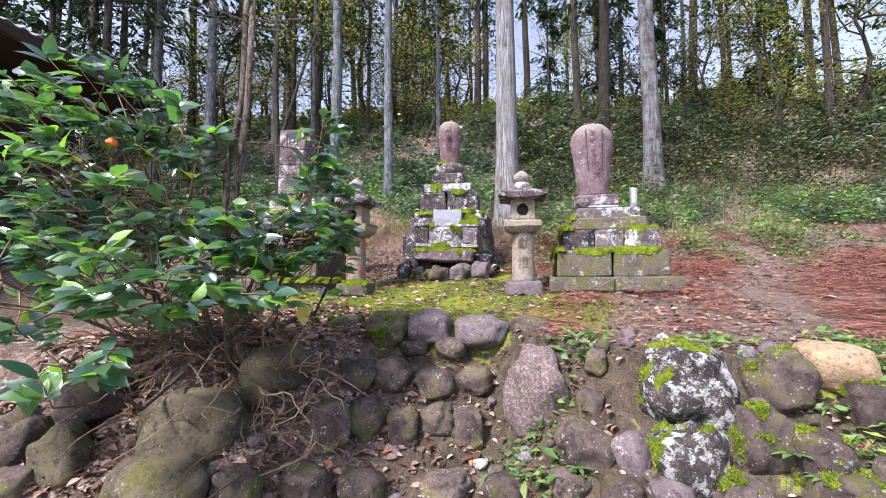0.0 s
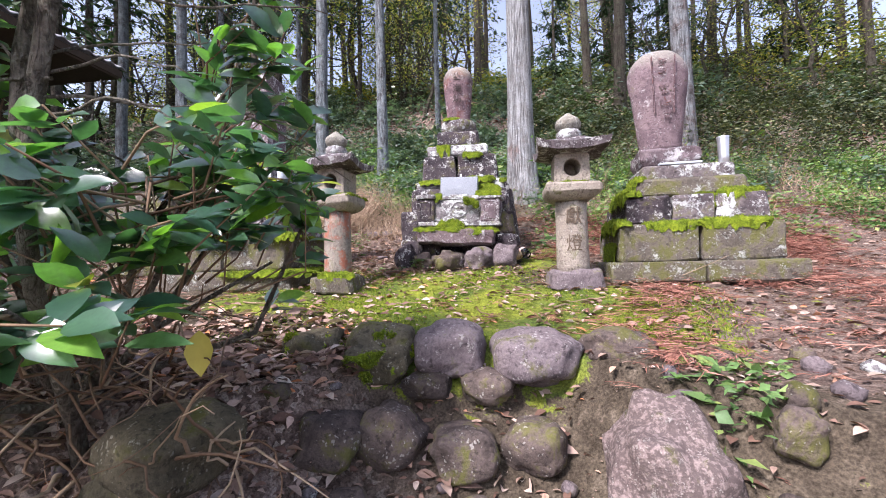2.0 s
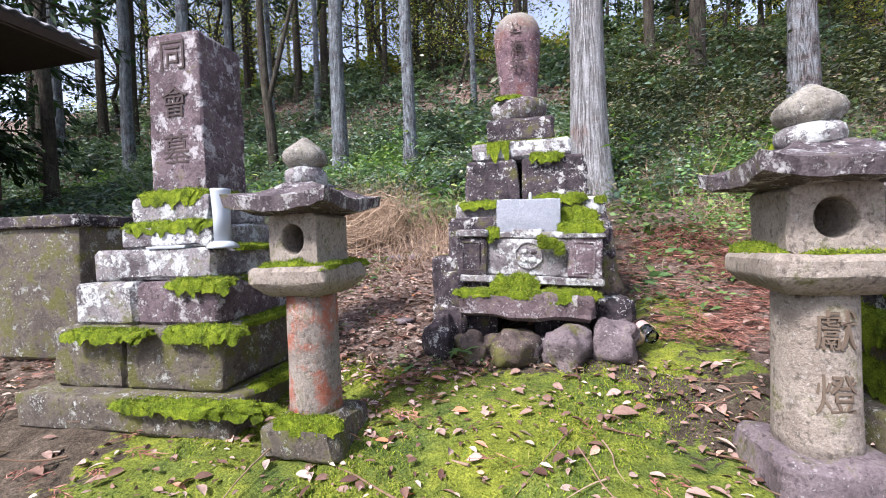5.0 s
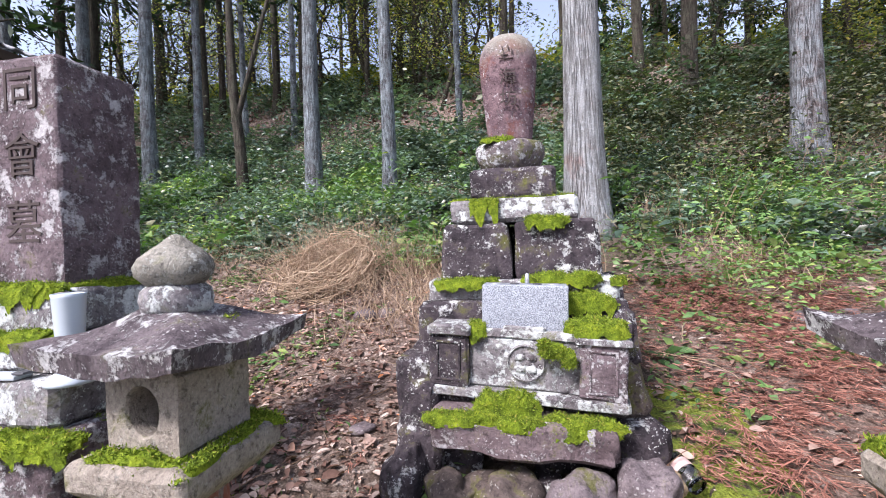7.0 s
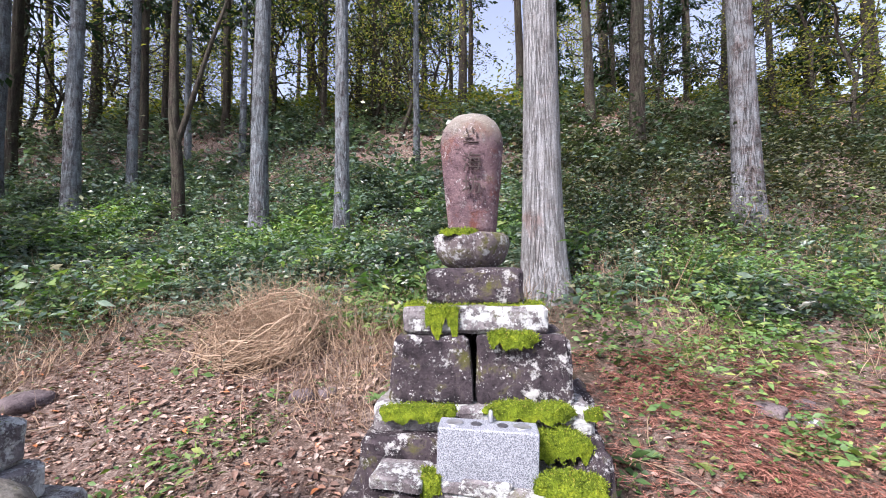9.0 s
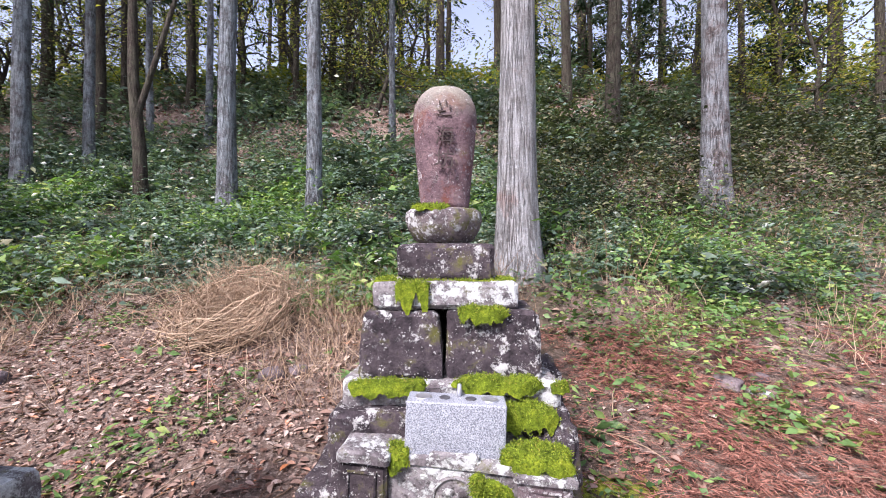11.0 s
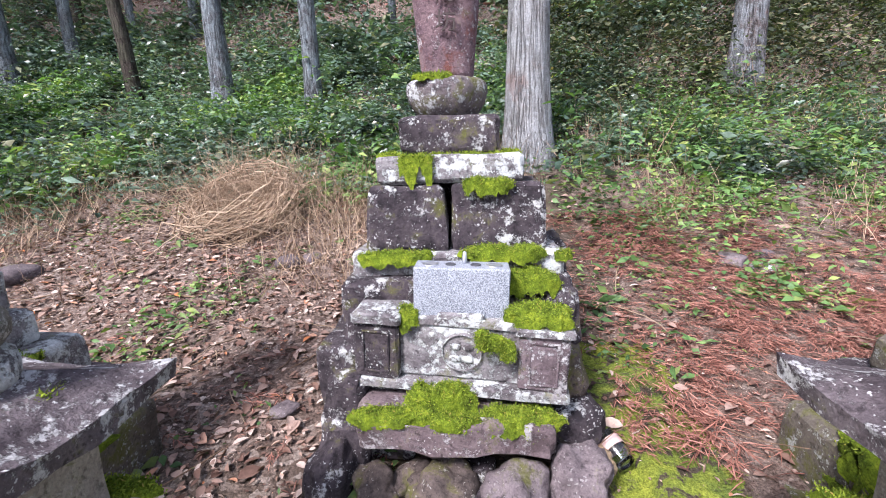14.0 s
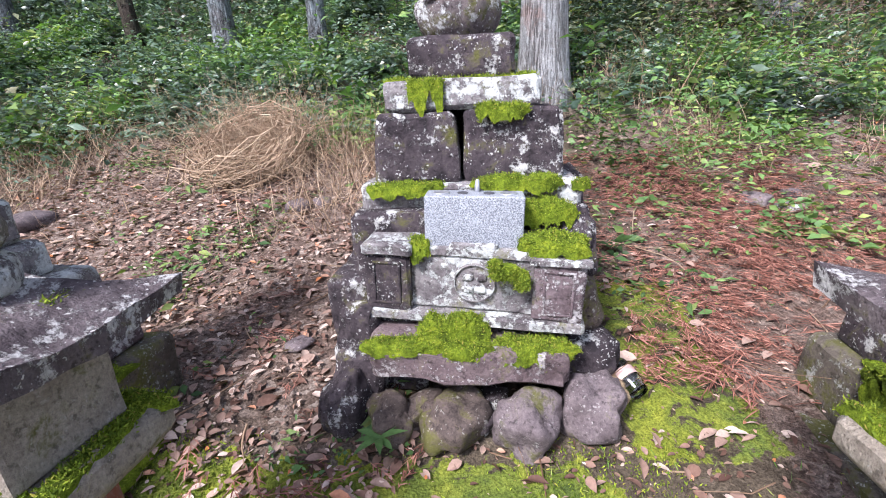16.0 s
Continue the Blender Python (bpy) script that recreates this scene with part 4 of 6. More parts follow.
square_grave()
for x, y, z, w, d, h, sd, dr in ((-2.16, 5.17, 1.745, 0.55, 0.20, 0.06, 31, 0.07), (-2.72, 5.13, 1.745, 0.6, 0.18, 0.035, 32, 0.06), (-2.24, 5.26, 1.985, 0.42, 0.18, 0.055, 33, 0.07),
                                 (-2.10, 5.65, 1.745, 0.16, 0.9, 0.05, 34, 0.0), (-2.60, 5.43, 2.318, 0.66, 0.13, 0.045, 35, 0.08), (-2.60, 5.475, 2.50, 0.56, 0.13, 0.05, 36, 0.10), (-2.15, 5.05, 1.41, 1.0, 0.18, 0.05, 37, 0.05),
                                 (-2.22, 5.7, 2.165, 0.14, 0.6, 0.045, 38, 0.0), (-2.405, 5.73, 2.50, 0.12, 0.5, 0.04, 41, 0.0), (-2.18, 5.7, 1.985, 0.12, 0.7, 0.04, 42, 0.0), (-1.98, 5.6, 1.42, 0.16, 0.9, 0.05, 43, 0.0)):
    place_moss(x - 0.03, y + 0.015, z + 0.072, w * 0.94, d * 0.8, h * 0.6, sd, 0, 330, dr * 0.65)


def grave_vase(x, y, z, mat, h, r, label, foot=1.7, turn=0):
    ob = thing("flower_vase", label, "vase", pose(x, y, z, 0, 0, turn))
    part("foot", lathe("foot", [(r * foot, 0), (r * foot, 0.012), (r * foot * 0.8, 0.03), (r * 0.95, 0.04)], mat, 28), ob)
    part("body", lathe("body", [(r * 0.9, 0), (r * 0.92, h * 0.5), (r * 1.05, h * 0.95), (r * 1.1, h), (r * 0.95, h), (r * 0.85, h * 0.6)], mat, 28), ob, "", pose(0, 0, 0.035))


grave_vase(-2.21, 5.37, 2.24, PORCELAIN, 0.29, 0.048, "blue-grey porcelain grave vase on a stone tier")
tray = thing("offering_tray", "pale grey flat offering tray on the stone tier", "tray", pose(-2.55, 5.36, 2.247, 0, 0, 4))
part("plate", worn_block("plate", 0.24, 0.07, 0.02, PORCELAIN, 0.0005, 2, 1.06, 1, 0.004), tray)
part("rim", worn_block("rim", 0.05, 0.06, 0.012, TIN, 0.0005, 2, 1.0, 1, 0.003), tray, "dark metal dish", pose(0.13, 0, 0.02))


# large grave with the egg-topped pillar
def large_grave():
    g = thing("large_gravestone", "large priest's gravestone, mauve egg-topped pillar on wide mossy block tiers", "gravestone", pose(1.49, 5.70, 1.33, 0, 0, -4))
    z = 0.0
    part("base_slab", worn_block("base_slab", 0.70, 1.3, 0.17, STONE_BLOCK, 0.008, 7, 1.0, 40, 0.015), g, "base slab", pose(-0.352, 0, z))
    part("base_slab", worn_block("base_slab", 0.70, 1.3, 0.17, STONE_BLOCK, 0.008, 7, 1.0, 41, 0.015), g, "base slab", pose(0.352, 0, z))
    z = 0.165
    for x, w, sd in ((-0.31, 0.60, 42), (0.305, 0.60, 43)):
        part("tier_block", worn_block("tier_block", w, 1.12, 0.31, STONE_BLOCK, 0.012, 8, 0.98, sd, 0.02), g, "brown mossy tier block", pose(x, 0, z))
    z = 0.47
    for x, w, sd, mt in ((-0.36, 0.36, 44, STONE_DARK), (-0.02, 0.31, 45, STONE_PATCHED), (0.335, 0.39, 46, STONE_PATCHED)):
        part("tier_block", worn_block("tier_block", w, 0.98, 0.25, mt, 0.012, 8, 0.98, sd, 0.02), g, "white-lichened tier block", pose(x, 0, z))
    z = 0.715
    part("tier_slab", worn_block("tier_slab", 0.86, 0.80, 0.16, STONE_BLOCK, 0.01, 8, 0.98, 47, 0.02), g, "greenish tier slab", pose(0, 0, z))
    part("tier_slab", worn_block("tier_slab", 0.72, 0.64, 0.13, STONE_PATCHED, 0.008, 8, 1.0, 48, 0.015), g, "lichened tier slab", pose(0, 0, z + 0.155))
    z = 1.0
    bm = bmesh.new()
    bm.from_mesh(worn_block("lotus_seat", 0.50, 0.44, 0.185, STONE_MOTTLED, 0.012, 9, 1.0, 49, 0.03))
    for v in bm.verts:
        if v.co.z < 0.08:
            k = 0.86 + 0.14 * max(0, v.co.z) / 0.08
            v.co.x *= k
            v.co.y *= k
        if v.co.z > 0.1 and abs(v.co.x) < 0.24:
            v.co.y *= 1 - 0.05 * abs(math.sin(v.co.x * 19))
    part("lotus_seat", from_bm("lotus_seat", bm, STONE_MOTTLED, True), g, "cracked lotus-shaped seat", pose(-0.10, 0, z))
    pillar = part("pillar", oval_marker("pillar", 0.52, 0.96, STONE_MAUVE, 9, 0.66, 0.78), g, "egg-topped mauve pillar", pose(-0.12, 0, z + 0.18))
    stroke_marks(pillar, 0, -0.203, 0.80, 0.12, 0.15, STONE_PURPLE, 8, 2)
    stroke_marks(pillar, 0, -0.196, 0.58, 0.11, 0.40, STONE_PURPLE, 9, 3)
    # the carved frame of the name panel: darker purple bars for its shaded grooves
    for s in range(6):
        zz, dep = 0.32 + s * 0.085, 0.168 + s * 0.0045
        for sx in (-1, 1):
            part("panel_groove", worn_block("panel_groove", 0.008, 0.03, 0.087, STONE_PURPLE, 0.0004, 1, 1.0, 1, 0.002), pillar, "", pose(sx * (0.082 + 0.003 * s), -dep - 0.006, zz))
    part("tray", worn_block("tray", 0.34, 0.06, 0.022, PORCELAIN, 0.0005, 2, 1.0, 1, 0.004), g, "narrow grey offering tray", pose(-0.05, -0.29, z + 0.002))


large_grave()
RG = pose(1.49, 5.70, 1.33, 0, 0, -4)


def on_large(x, y, z):
    return RG @ Vector((x, y, z))


v3 = on_large(0.30, -0.27, 0.875)
grave_vase(v3.x, v3.y, v3.z, STEEL, 0.31, 0.044, "brushed steel grave vase on a stone tier", 1.35)
for x, y, z, w, d, h, sd, dr, turn in ((-0.58, -0.15, 0.475, 0.85, 0.22, 0.08, 51, 0.08, -94), (-0.50, -0.15, 0.72, 0.75, 0.20, 0.08, 52, 0.08, -94), (-0.4, -0.2, 0.86, 0.4, 0.14, 0.06, 57, 0.1, -94),
                                       (-0.22, -0.52, 0.47, 0.5, 0.11, 0.035, 53, 0.05, -4), (0.22, -0.52, 0.475, 0.6, 0.12, 0.045, 54, 0.05, -4), (0.30, -0.43, 0.72, 0.26, 0.14, 0.05, 55, 0.05, -4), (0.40, -0.36, 0.73, 0.3, 0.2, 0.04, 58, 0.02, -4),
                                       (0.1, -0.44, 0.70, 0.2, 0.08, 0.03, 56, 0.1, -4), (-0.6, -0.1, 0.3, 0.7, 0.1, 0.05, 59, 0.14, -94)):
    p = on_large(x, y, z)
    place_moss(p.x, p.y, p.z, w, d, h, sd, turn, 330, dr)
# moss on the lantern platforms and bases
for lm, x, y, z, w, d, h, sd, turn, dr in ((LANTERN_GREY, -0.01, -0.165, 0.79, 0.32, 0.09, 0.03, 61, 0, 0.03), (LANTERN_GREY, 0.02, 0.19, 0.79, 0.36, 0.07, 0.02, 66, 0, 0.0), (LANTERN_GREY, 0.185, 0.0, 0.79, 0.06, 0.34, 0.015, 67, 0, 0.0),
                                          (LANTERN_GREY, 0.05, -0.17, 0.13, 0.34, 0.12, 0.04, 62, 0, 0.03), (LANTERN_GREY, 0.13, 0.07, 1.14, 0.08, 0.10, 0.03, 68, 0, 0.0),
                                          (LANTERN_TAN, 0.0, -0.175, 0.79, 0.24, 0.06, 0.012, 63, 0, 0.01), (LANTERN_TAN, -0.175, 0.06, 0.785, 0.09, 0.34, 0.05, 64, 0, 0.0), (LANTERN_TAN, 0.0, 0.18, 0.785, 0.34, 0.09, 0.05, 65, 0, 0.0), (LANTERN_TAN, 0.02, 0.10, 1.19, 0.22, 0.10, 0.06, 69, 0, 0.0)):
    p = lm @ Vector((x * 0.87, y * 0.87, (z + (0.03 if 0.7 < z < 0.9 else 0)) * 1.02))
    place_moss(p.x, p.y, p.z, w, d, h, sd, turn, 260, dr)


# ---- stony bank ----
bank = tagged(new("retaining_bank"), "bank of mossy river boulders set in earth", "stone bank", kind="structure")
bank.matrix_basis = pose(0, 0, 0)


def moss_coat(me, seed, toward, cover, thick=0.014):
    """Moss that has grown over the weather side of a boulder: its own skin, a little proud, set with tufts."""
    bm = bmesh.new()
    bm.from_mesh(me)
    bmesh.ops.subdivide_edges(bm, edges=bm.edges[:], cuts=1, use_grid_fill=True)
    bm.normal_update()
    t = Vector(toward).normalized()
    off = Vector((seed, seed * 2, 0))
    away = [f for f in bm.faces if f.normal.dot(t) + 0.9 * noise.noise(f.calc_center_median() * 9 + off) + 0.4 * noise.noise(f.calc_center_median() * 30 + off) < cover]
    bmesh.ops.delete(bm, geom=away, context="FACES")
    for v in bm.verts:
        rim = any(e.is_boundary for e in v.link_edges)
        v.co += v.normal * (0.001 if rim else thick * (1 + 0.8 * noise.noise(v.co * 25 + off)))
    pts = np.array([f.calc_center_median() for f in bm.faces])
    nrm = np.array([f.normal for f in bm.faces])
    if len(pts) == 0:
        bm.free()
        return None, None
    pick = rng.integers(0, len(pts), 900)
    n = len(pick)
    lv, lt = leaves(pts[pick] + rng.normal(0, 0.004, (n, 3)), nrm[pick] + rng.normal(0, 0.5, (n, 3)), rand_dirs(n, -1, 1), rng.uniform(0.008, 0.022, n), rng.uniform(0.004, 0.007, n))
    return from_bm("moss_coat", bm, MOSS, True), array_mesh("moss_tufts", lv, lt, MOSS_TUFT)


def bank_stones(rows, mat, label="", lump=0.16, flat=0.0, start=0, mossy=None):
    for k, (x, y, z, w, h) in enumerate(rows):
        sd = start + k
        me = boulder_mesh("stone", w * 0.98, min(w, 0.5) * 0.9, h * 1.02, mat, sd, 4, lump * 1.35, flat)
        m = pose(x, y + 0.01, z - 0.01, (sd * 37) % 17 - 8, (sd * 53) % 25 - 12, (sd * 71) % 50 - 25)
        st = part("stone", me, bank, label, m)
        if mossy:
            coat, tf = moss_coat(me, sd, mossy[0], mossy[1])
            if coat:
                part("moss_coat", coat, st, "bright green moss")
                tagged(part("moss_nap", tf, st), kind="stuff")


# the terrace edge, a row of stones
bank_stones([(-1.20, 3.80, 1.06, 0.32, 0.25), (-0.79, 3.76, 1.06, 0.37, 0.26)], BOULDER_MOSSY, "rough olive boulder", 0.2, 0, 10, ((0.2, -0.6, 0.2), 1.05))
bank_stones([(-0.42, 3.78, 1.08, 0.41, 0.28), (0.02, 3.78, 1.05, 0.45, 0.26)], BOULDER_GREY, "smooth mauve-grey boulder", 0.12, 0, 20)
bank_stones([(0.43, 3.80, 1.07, 0.38, 0.20), (-0.21, 3.66, 0.93, 0.26, 0.16), (-0.51, 3.66, 0.93, 0.24, 0.14)], BOULDER, "", 0.16, 0, 30)
# second and lower courses of the recess
bank_stones([(-0.92, 3.37, 0.76, 0.28, 0.24), (-0.66, 3.46, 0.74, 0.29, 0.25), (-0.33, 3.44, 0.69, 0.29, 0.22), (-0.01, 3.48, 0.71, 0.27, 0.21)], BOULDER, "", 0.13, 1, 40)
bank_stones([(-0.78, 3.15, 0.48, 0.32, 0.28), (-0.49, 3.12, 0.46, 0.24, 0.28), (-0.99, 2.94, 0.48, 0.31, 0.33), (-0.28, 3.20, 0.49, 0.25, 0.2), (-0.03, 3.14, 0.45, 0.22, 0.31)], BOULDER, "", 0.15, 0, 50)
bank_stones([(-0.15, 2.80, 0.20, 0.31, 0.2), (-0.67, 2.74, 0.2, 0.33, 0.24), (-0.99, 2.62, 0.26, 0.28, 0.22), (0.23, 2.76, 0.24, 0.27, 0.18), (-0.4, 2.55, 0.1, 0.3, 0.2), (0.05, 2.5, 0.08, 0.28, 0.2), (-0.75, 2.4, 0.1, 0.26, 0.2)], BOULDER, "", 0.15, 0, 60)
# the spotted slab and its neighbours
bank_stones([(0.42, 3.14, 0.70, 0.42, 0.55)], BOULDER_NETTED, "pinkish stone closely pitted with dark hollows", 0.18, 0, 70)
bank_stones([(0.73, 2.92, 0.70, 0.15, 0.23), (0.81, 3.06, 0.95, 0.14, 0.17), (0.67, 2.74, 0.53, 0.32, 0.25), (0.56, 2.58, 0.37, 0.2, 0.14), (0.80, 2.46, 0.39, 0.22, 0.16)], BOULDER, "", 0.16, 0, 80)
bank_stones([(1.26, 2.82, 0.84, 0.48, 0.50), (1.15, 2.52, 0.55, 0.37, 0.36)], BOULDER_WHITE, "dark boulder crusted with white lichen", 0.16, 0, 91, ((-0.85, -0.1, 0.7), 0.85))
bank_stones([(0.90, 2.60, 0.54, 0.2, 0.26), (1.02, 2.40, 0.44, 0.2, 0.16)], BOULDER_GREY, "smooth mauve-grey boulder", 0.08, 0, 100)
bank_stones([(1.78, 2.84, 0.90, 0.32, 0.33), (1.53, 2.62, 0.64, 0.30, 0.38), (1.75, 2.54, 0.58, 0.30, 0.3), (2.14, 2.72, 0.78, 0.24, 0.3), (1.33, 2.40, 0.46, 0.24, 0.18), (1.8, 2.4, 0.48, 0.28, 0.2), (2.1, 2.45, 0.5, 0.3, 0.3), (2.5, 2.6, 0.6, 0.4, 0.4), (1.5, 2.25, 0.3, 0.3, 0.22), (1.0, 2.2, 0.2, 0.3, 0.2)], BOULDER, "", 0.17, 0, 110, ((-0.3, -0.3, 0.9), 1.0))
bank_stones([(2.12, 2.94, 0.98, 0.40, 0.26)], BOULDER_TAN, "smooth tan boulder", 0.08, 0, 130)
# the big boulders under the camellia
bank_stones([(-1.70, 2.60, 0.56, 0.68, 0.48), (-1.68, 2.32, 0.36, 0.58, 0.32), (-2.38, 2.36, 0.46, 0.32, 0.36), (-1.38, 2.97, 0.87, 0.46, 0.28), (-1.42, 2.86, 0.75, 0.25, 0.25)], BOULDER_MOSSY, "large olive boulder", 0.14, 0, 140)
bank_stones([(-2.49, 2.66, 0.70, 0.44, 0.30), (-2.73, 2.41, 0.52, 0.30, 0.38), (-2.51, 2.2, 0.36, 0.24, 0.2), (-1.27, 2.38, 0.35, 0.27, 0.22), (-3.1, 2.4, 0.5, 0.4, 0.4), (-2.1, 2.1, 0.2, 0.36, 0.26), (-3.3, 2.1, 0.25, 0.4, 0.3), (-1.3, 2.1, 0.12, 0.32, 0.22)], BOULDER, "", 0.16, 0, 150)
for k in range(90):
    # small stones wedged between the large ones
    x, y = float(rng.uniform(-2.6, 2.6)), float(rng.uniform(2.2, 3.65))
    w = float(rng.uniform(0.05, 0.13))
    part("stone", boulder_mesh("stone", w, w * 0.8, w * 0.7, (BOULDER, BOULDER_GREY, STONE_PALE, BOULDER)[k % 4], 500 + k, 2, 0.2), bank, "", pose(x, y, gz(x, y) + w * 0.1, k * 17 % 40, k * 29 % 40, k * 51))

# rubble footing round the central grave
def footing_stone(x, y, z, w, d, h, mat, sd, label, turn=0):
    thing("footing_stone", label, "stone", pose(x, y, z, 0, (sd * 13) % 9 - 4, turn), "footing stones of the central grave", data=boulder_mesh("footing_stone", w, d, h, mat, sd, 4, 0.26, 0))


for k, (x, y, w, h, mt, lb) in enumerate(((-1.16, 5.94, 0.20, 0.26, STONE_DARK, "pitted dark stone under the front slab"), (-0.96, 5.92, 0.20, 0.18, BOULDER, "brown lichened stone under the front slab"), (-0.68, 5.90, 0.30, 0.22, BOULDER, "earthy stone under the front slab"),
                                         (-0.36, 5.86, 0.25, 0.22, BOULDER_GREY, "smooth pinkish round stone under the front slab"), (-0.08, 5.92, 0.24, 0.24, BOULDER_GREY, "mauve round stone under the front slab"), (-1.10, 6.06, 0.18, 0.12, BOULDER, "small pale stone beside the front slab"),
                                         (-0.82, 5.97, 0.14, 0.14, BOULDER, "small stone under the front slab"), (-0.52, 5.97, 0.16, 0.14, STONE_DARK, "small dark stone under the front slab"))):
    footing_stone(x, y + 0.10, gz(x, y) + h * 0.42, w, 0.26, h * 1.12, mt, 300 + k, lb, k * 23)
for k, (x, y, z, w, d, h) in enumerate(((-1.11, 6.34, 1.86, 0.22, 0.4, 0.30), (-1.14, 6.26, 1.66, 0.26, 0.4, 0.26), (-1.09, 6.48, 2.12, 0.20, 0.4, 0.26), (-0.07, 6.32, 1.70, 0.26, 0.4, 0.28), (-0.08, 6.40, 1.95, 0.24, 0.4, 0.26), (-0.10, 6.48, 2.18, 0.20, 0.4, 0.26),
                                        (-1.12, 6.8, 2.0, 0.3, 0.5, 0.9), (-0.05, 6.85, 2.0, 0.34, 0.5, 0.9), (-0.6, 7.25, 2.0, 1.0, 0.4, 1.0))):
    thing("footing_stone", "dark angular core stone beside the altar", "stone", pose(x, y, z - h / 2, 4 - 5 * (k % 3), (-9 if x > -0.5 else 9) + 3 * (k % 2), k * 31 % 24 - 12), "footing stones of the central grave",
          data=worn_block("footing_stone", w, d, h * 1.04, STONE_DARK if x < -0.5 or k % 2 else BOULDER, 0.028, 6, 0.86, 320 + k, 0.035))
footing_stone(0.0, 6.07, gz(0.0, 6.07) + 0.10, 0.19, 0.14, 0.11, BOULDER_TAN, 340, "small tan stone beside the grave", 40)


def glass_jar():
    m, nt, b = nodes_of("clear_jar_glass", 0.05, 0, 0.5)
    b.inputs["Transmission Weight"].default_value = 1.0
    b.inputs["Base Color"].default_value = (0.9, 0.95, 0.96, 1)
    ob = thing("glass_jar", "empty clear glass jar lying on the needles", "jar", Matrix.Translation((0.075, 6.24, gz(0.1, 6.2) + 0.115)) @ Vector((0.42, -0.85, -0.30)).to_track_quat("Z", "Y").to_matrix().to_4x4())
    prof = [(0.05, 0), (0.055, 0.01), (0.055, 0.12), (0.042, 0.145), (0.042, 0.165), (0.038, 0.165), (0.038, 0.143), (0.05, 0.118), (0.05, 0.014), (0.01, 0.008)]
    part("body", lathe("body", prof, m, 28, 0, 0, False), ob)
    part("label", lathe("label", [(0.0558, 0.045), (0.0558, 0.09)], plain_mat("faded_label", (0.5, 0.35, 0.32), 0.7), 28, 0, 0, False), ob, "faded pink label band")


glass_jar()


# ---- trees ----
def trunk_mesh(r, h, mat, seed, lean=(0, 0), flare=0.45, seg=36, rows=44):
    pts, rad = [], []
    for k in range(rows):
        s = k / (rows - 1)
        z = h * s ** 1.6 - 0.35
        pts.append((lean[0] * s * h + 0.06 * noise.noise(Vector((seed, z * 0.3, 0))), lean[1] * s * h + 0.06 * noise.noise(Vector((seed + 9, z * 0.3, 0))), z))
        rad.append(r * (1 + flare * math.exp(-max(z, 0) / (r * 2.2))) * (1 - 0.55 * s))
    v, t = tube_arrays(pts, rad, seg)
    # ribs and root flare
    for i in range(len(v)):
        a = math.atan2(v[i][1] - pts[i // seg][1], v[i][0] - pts[i // seg][0])
        k = 1 + 0.022 * noise.noise(Vector((math.cos(a) * 9 + seed, math.sin(a) * 9, v[i][2] * 1.1))) + 0.05 * noise.noise(Vector((math.cos(a) * 3 + seed, math.sin(a) * 3, v[i][2] * 0.5))) + 0.16 * math.exp(-max(v[i][2], 0) / (r * 1.5)) * noise.noise(Vector((math.cos(a) * 2, math.sin(a) * 2, seed)))
        c = np.array(pts[i // seg])
        v[i] = c + (v[i] - c) * k
    return array_mesh("trunk", v, t, mat, True)


def needle_crown(h, r, z0, n, mat, seed, size=0.34):
    """A conifer crown: drooping boughs set with many small sprays."""
    boughs = 46
    zz = rng.uniform(z0, h, boughs)
    a = rng.uniform(0, 2 * np.pi, boughs)
    ln = r * (1.05 - 0.75 * (zz - z0) / (h - z0)) * rng.uniform(0.5, 1.1, boughs)
    pick = rng.integers(0, boughs, n)
    s = rng.uniform(0.2, 1.0, n)
    p = np.stack([np.cos(a[pick]) * ln[pick] * s, np.sin(a[pick]) * ln[pick] * s, zz[pick] + 0.5 * s - 0.9 * s * s * ln[pick] / 2], 1) + rng.normal(0, 0.16, (n, 3))
    d = np.stack([np.cos(a[pick]), np.sin(a[pick]), np.full(n, -0.4)], 1) + rng.normal(0, 0.55, (n, 3))
    lv, lt = leaves(p, d, rand_up(n, 0.7), rng.uniform(0.6, 1.3, n) * size, rng.uniform(0.25, 0.5, n) * size, 0.1, 0.3)
    arrs = []
    for k in range(boughs):
        q = [(0, 0, zz[k]), (np.cos(a[k]) * ln[k] * 0.5, np.sin(a[k]) * ln[k] * 0.5, zz[k] + 0.12), (np.cos(a[k]) * ln[k], np.sin(a[k]) * ln[k], zz[k] - 0.3 * ln[k])]
        arrs.append(tube_arrays(q, [0.035, 0.022, 0.008], 4))
    bv, bt = joined(arrs)
    return array_mesh("crown", lv, lt, mat), array_mesh("bough", bv, bt, BARK_DARK, True)


def conifer(label, r, h, mat, seed, lean=(0, 0), z0=6.5, cr=2.2, n=900, flare=0.45):
    ob = thing("cedar_tree", label, "tree", group="cedar wood")
    part("trunk", trunk_mesh(r, h, mat, seed, lean, flare), ob)
    cm, bo = needle_crown(h, cr, z0, n, CEDAR, seed)
    part("crown", cm, ob, "dark green needle crown")
    tagged(part("branchwork", bo, ob, "bare dark branchwork"), kind="stuff")
    return ob


def set_tree(ob, x, y, turn=0, sc=1.0):
    ob.matrix_basis = Matrix.Translation((x, y, gz(x, y))) @ pose(0, 0, 0, 0, 0, turn) @ Matrix.Diagonal((sc, sc, sc, 1))


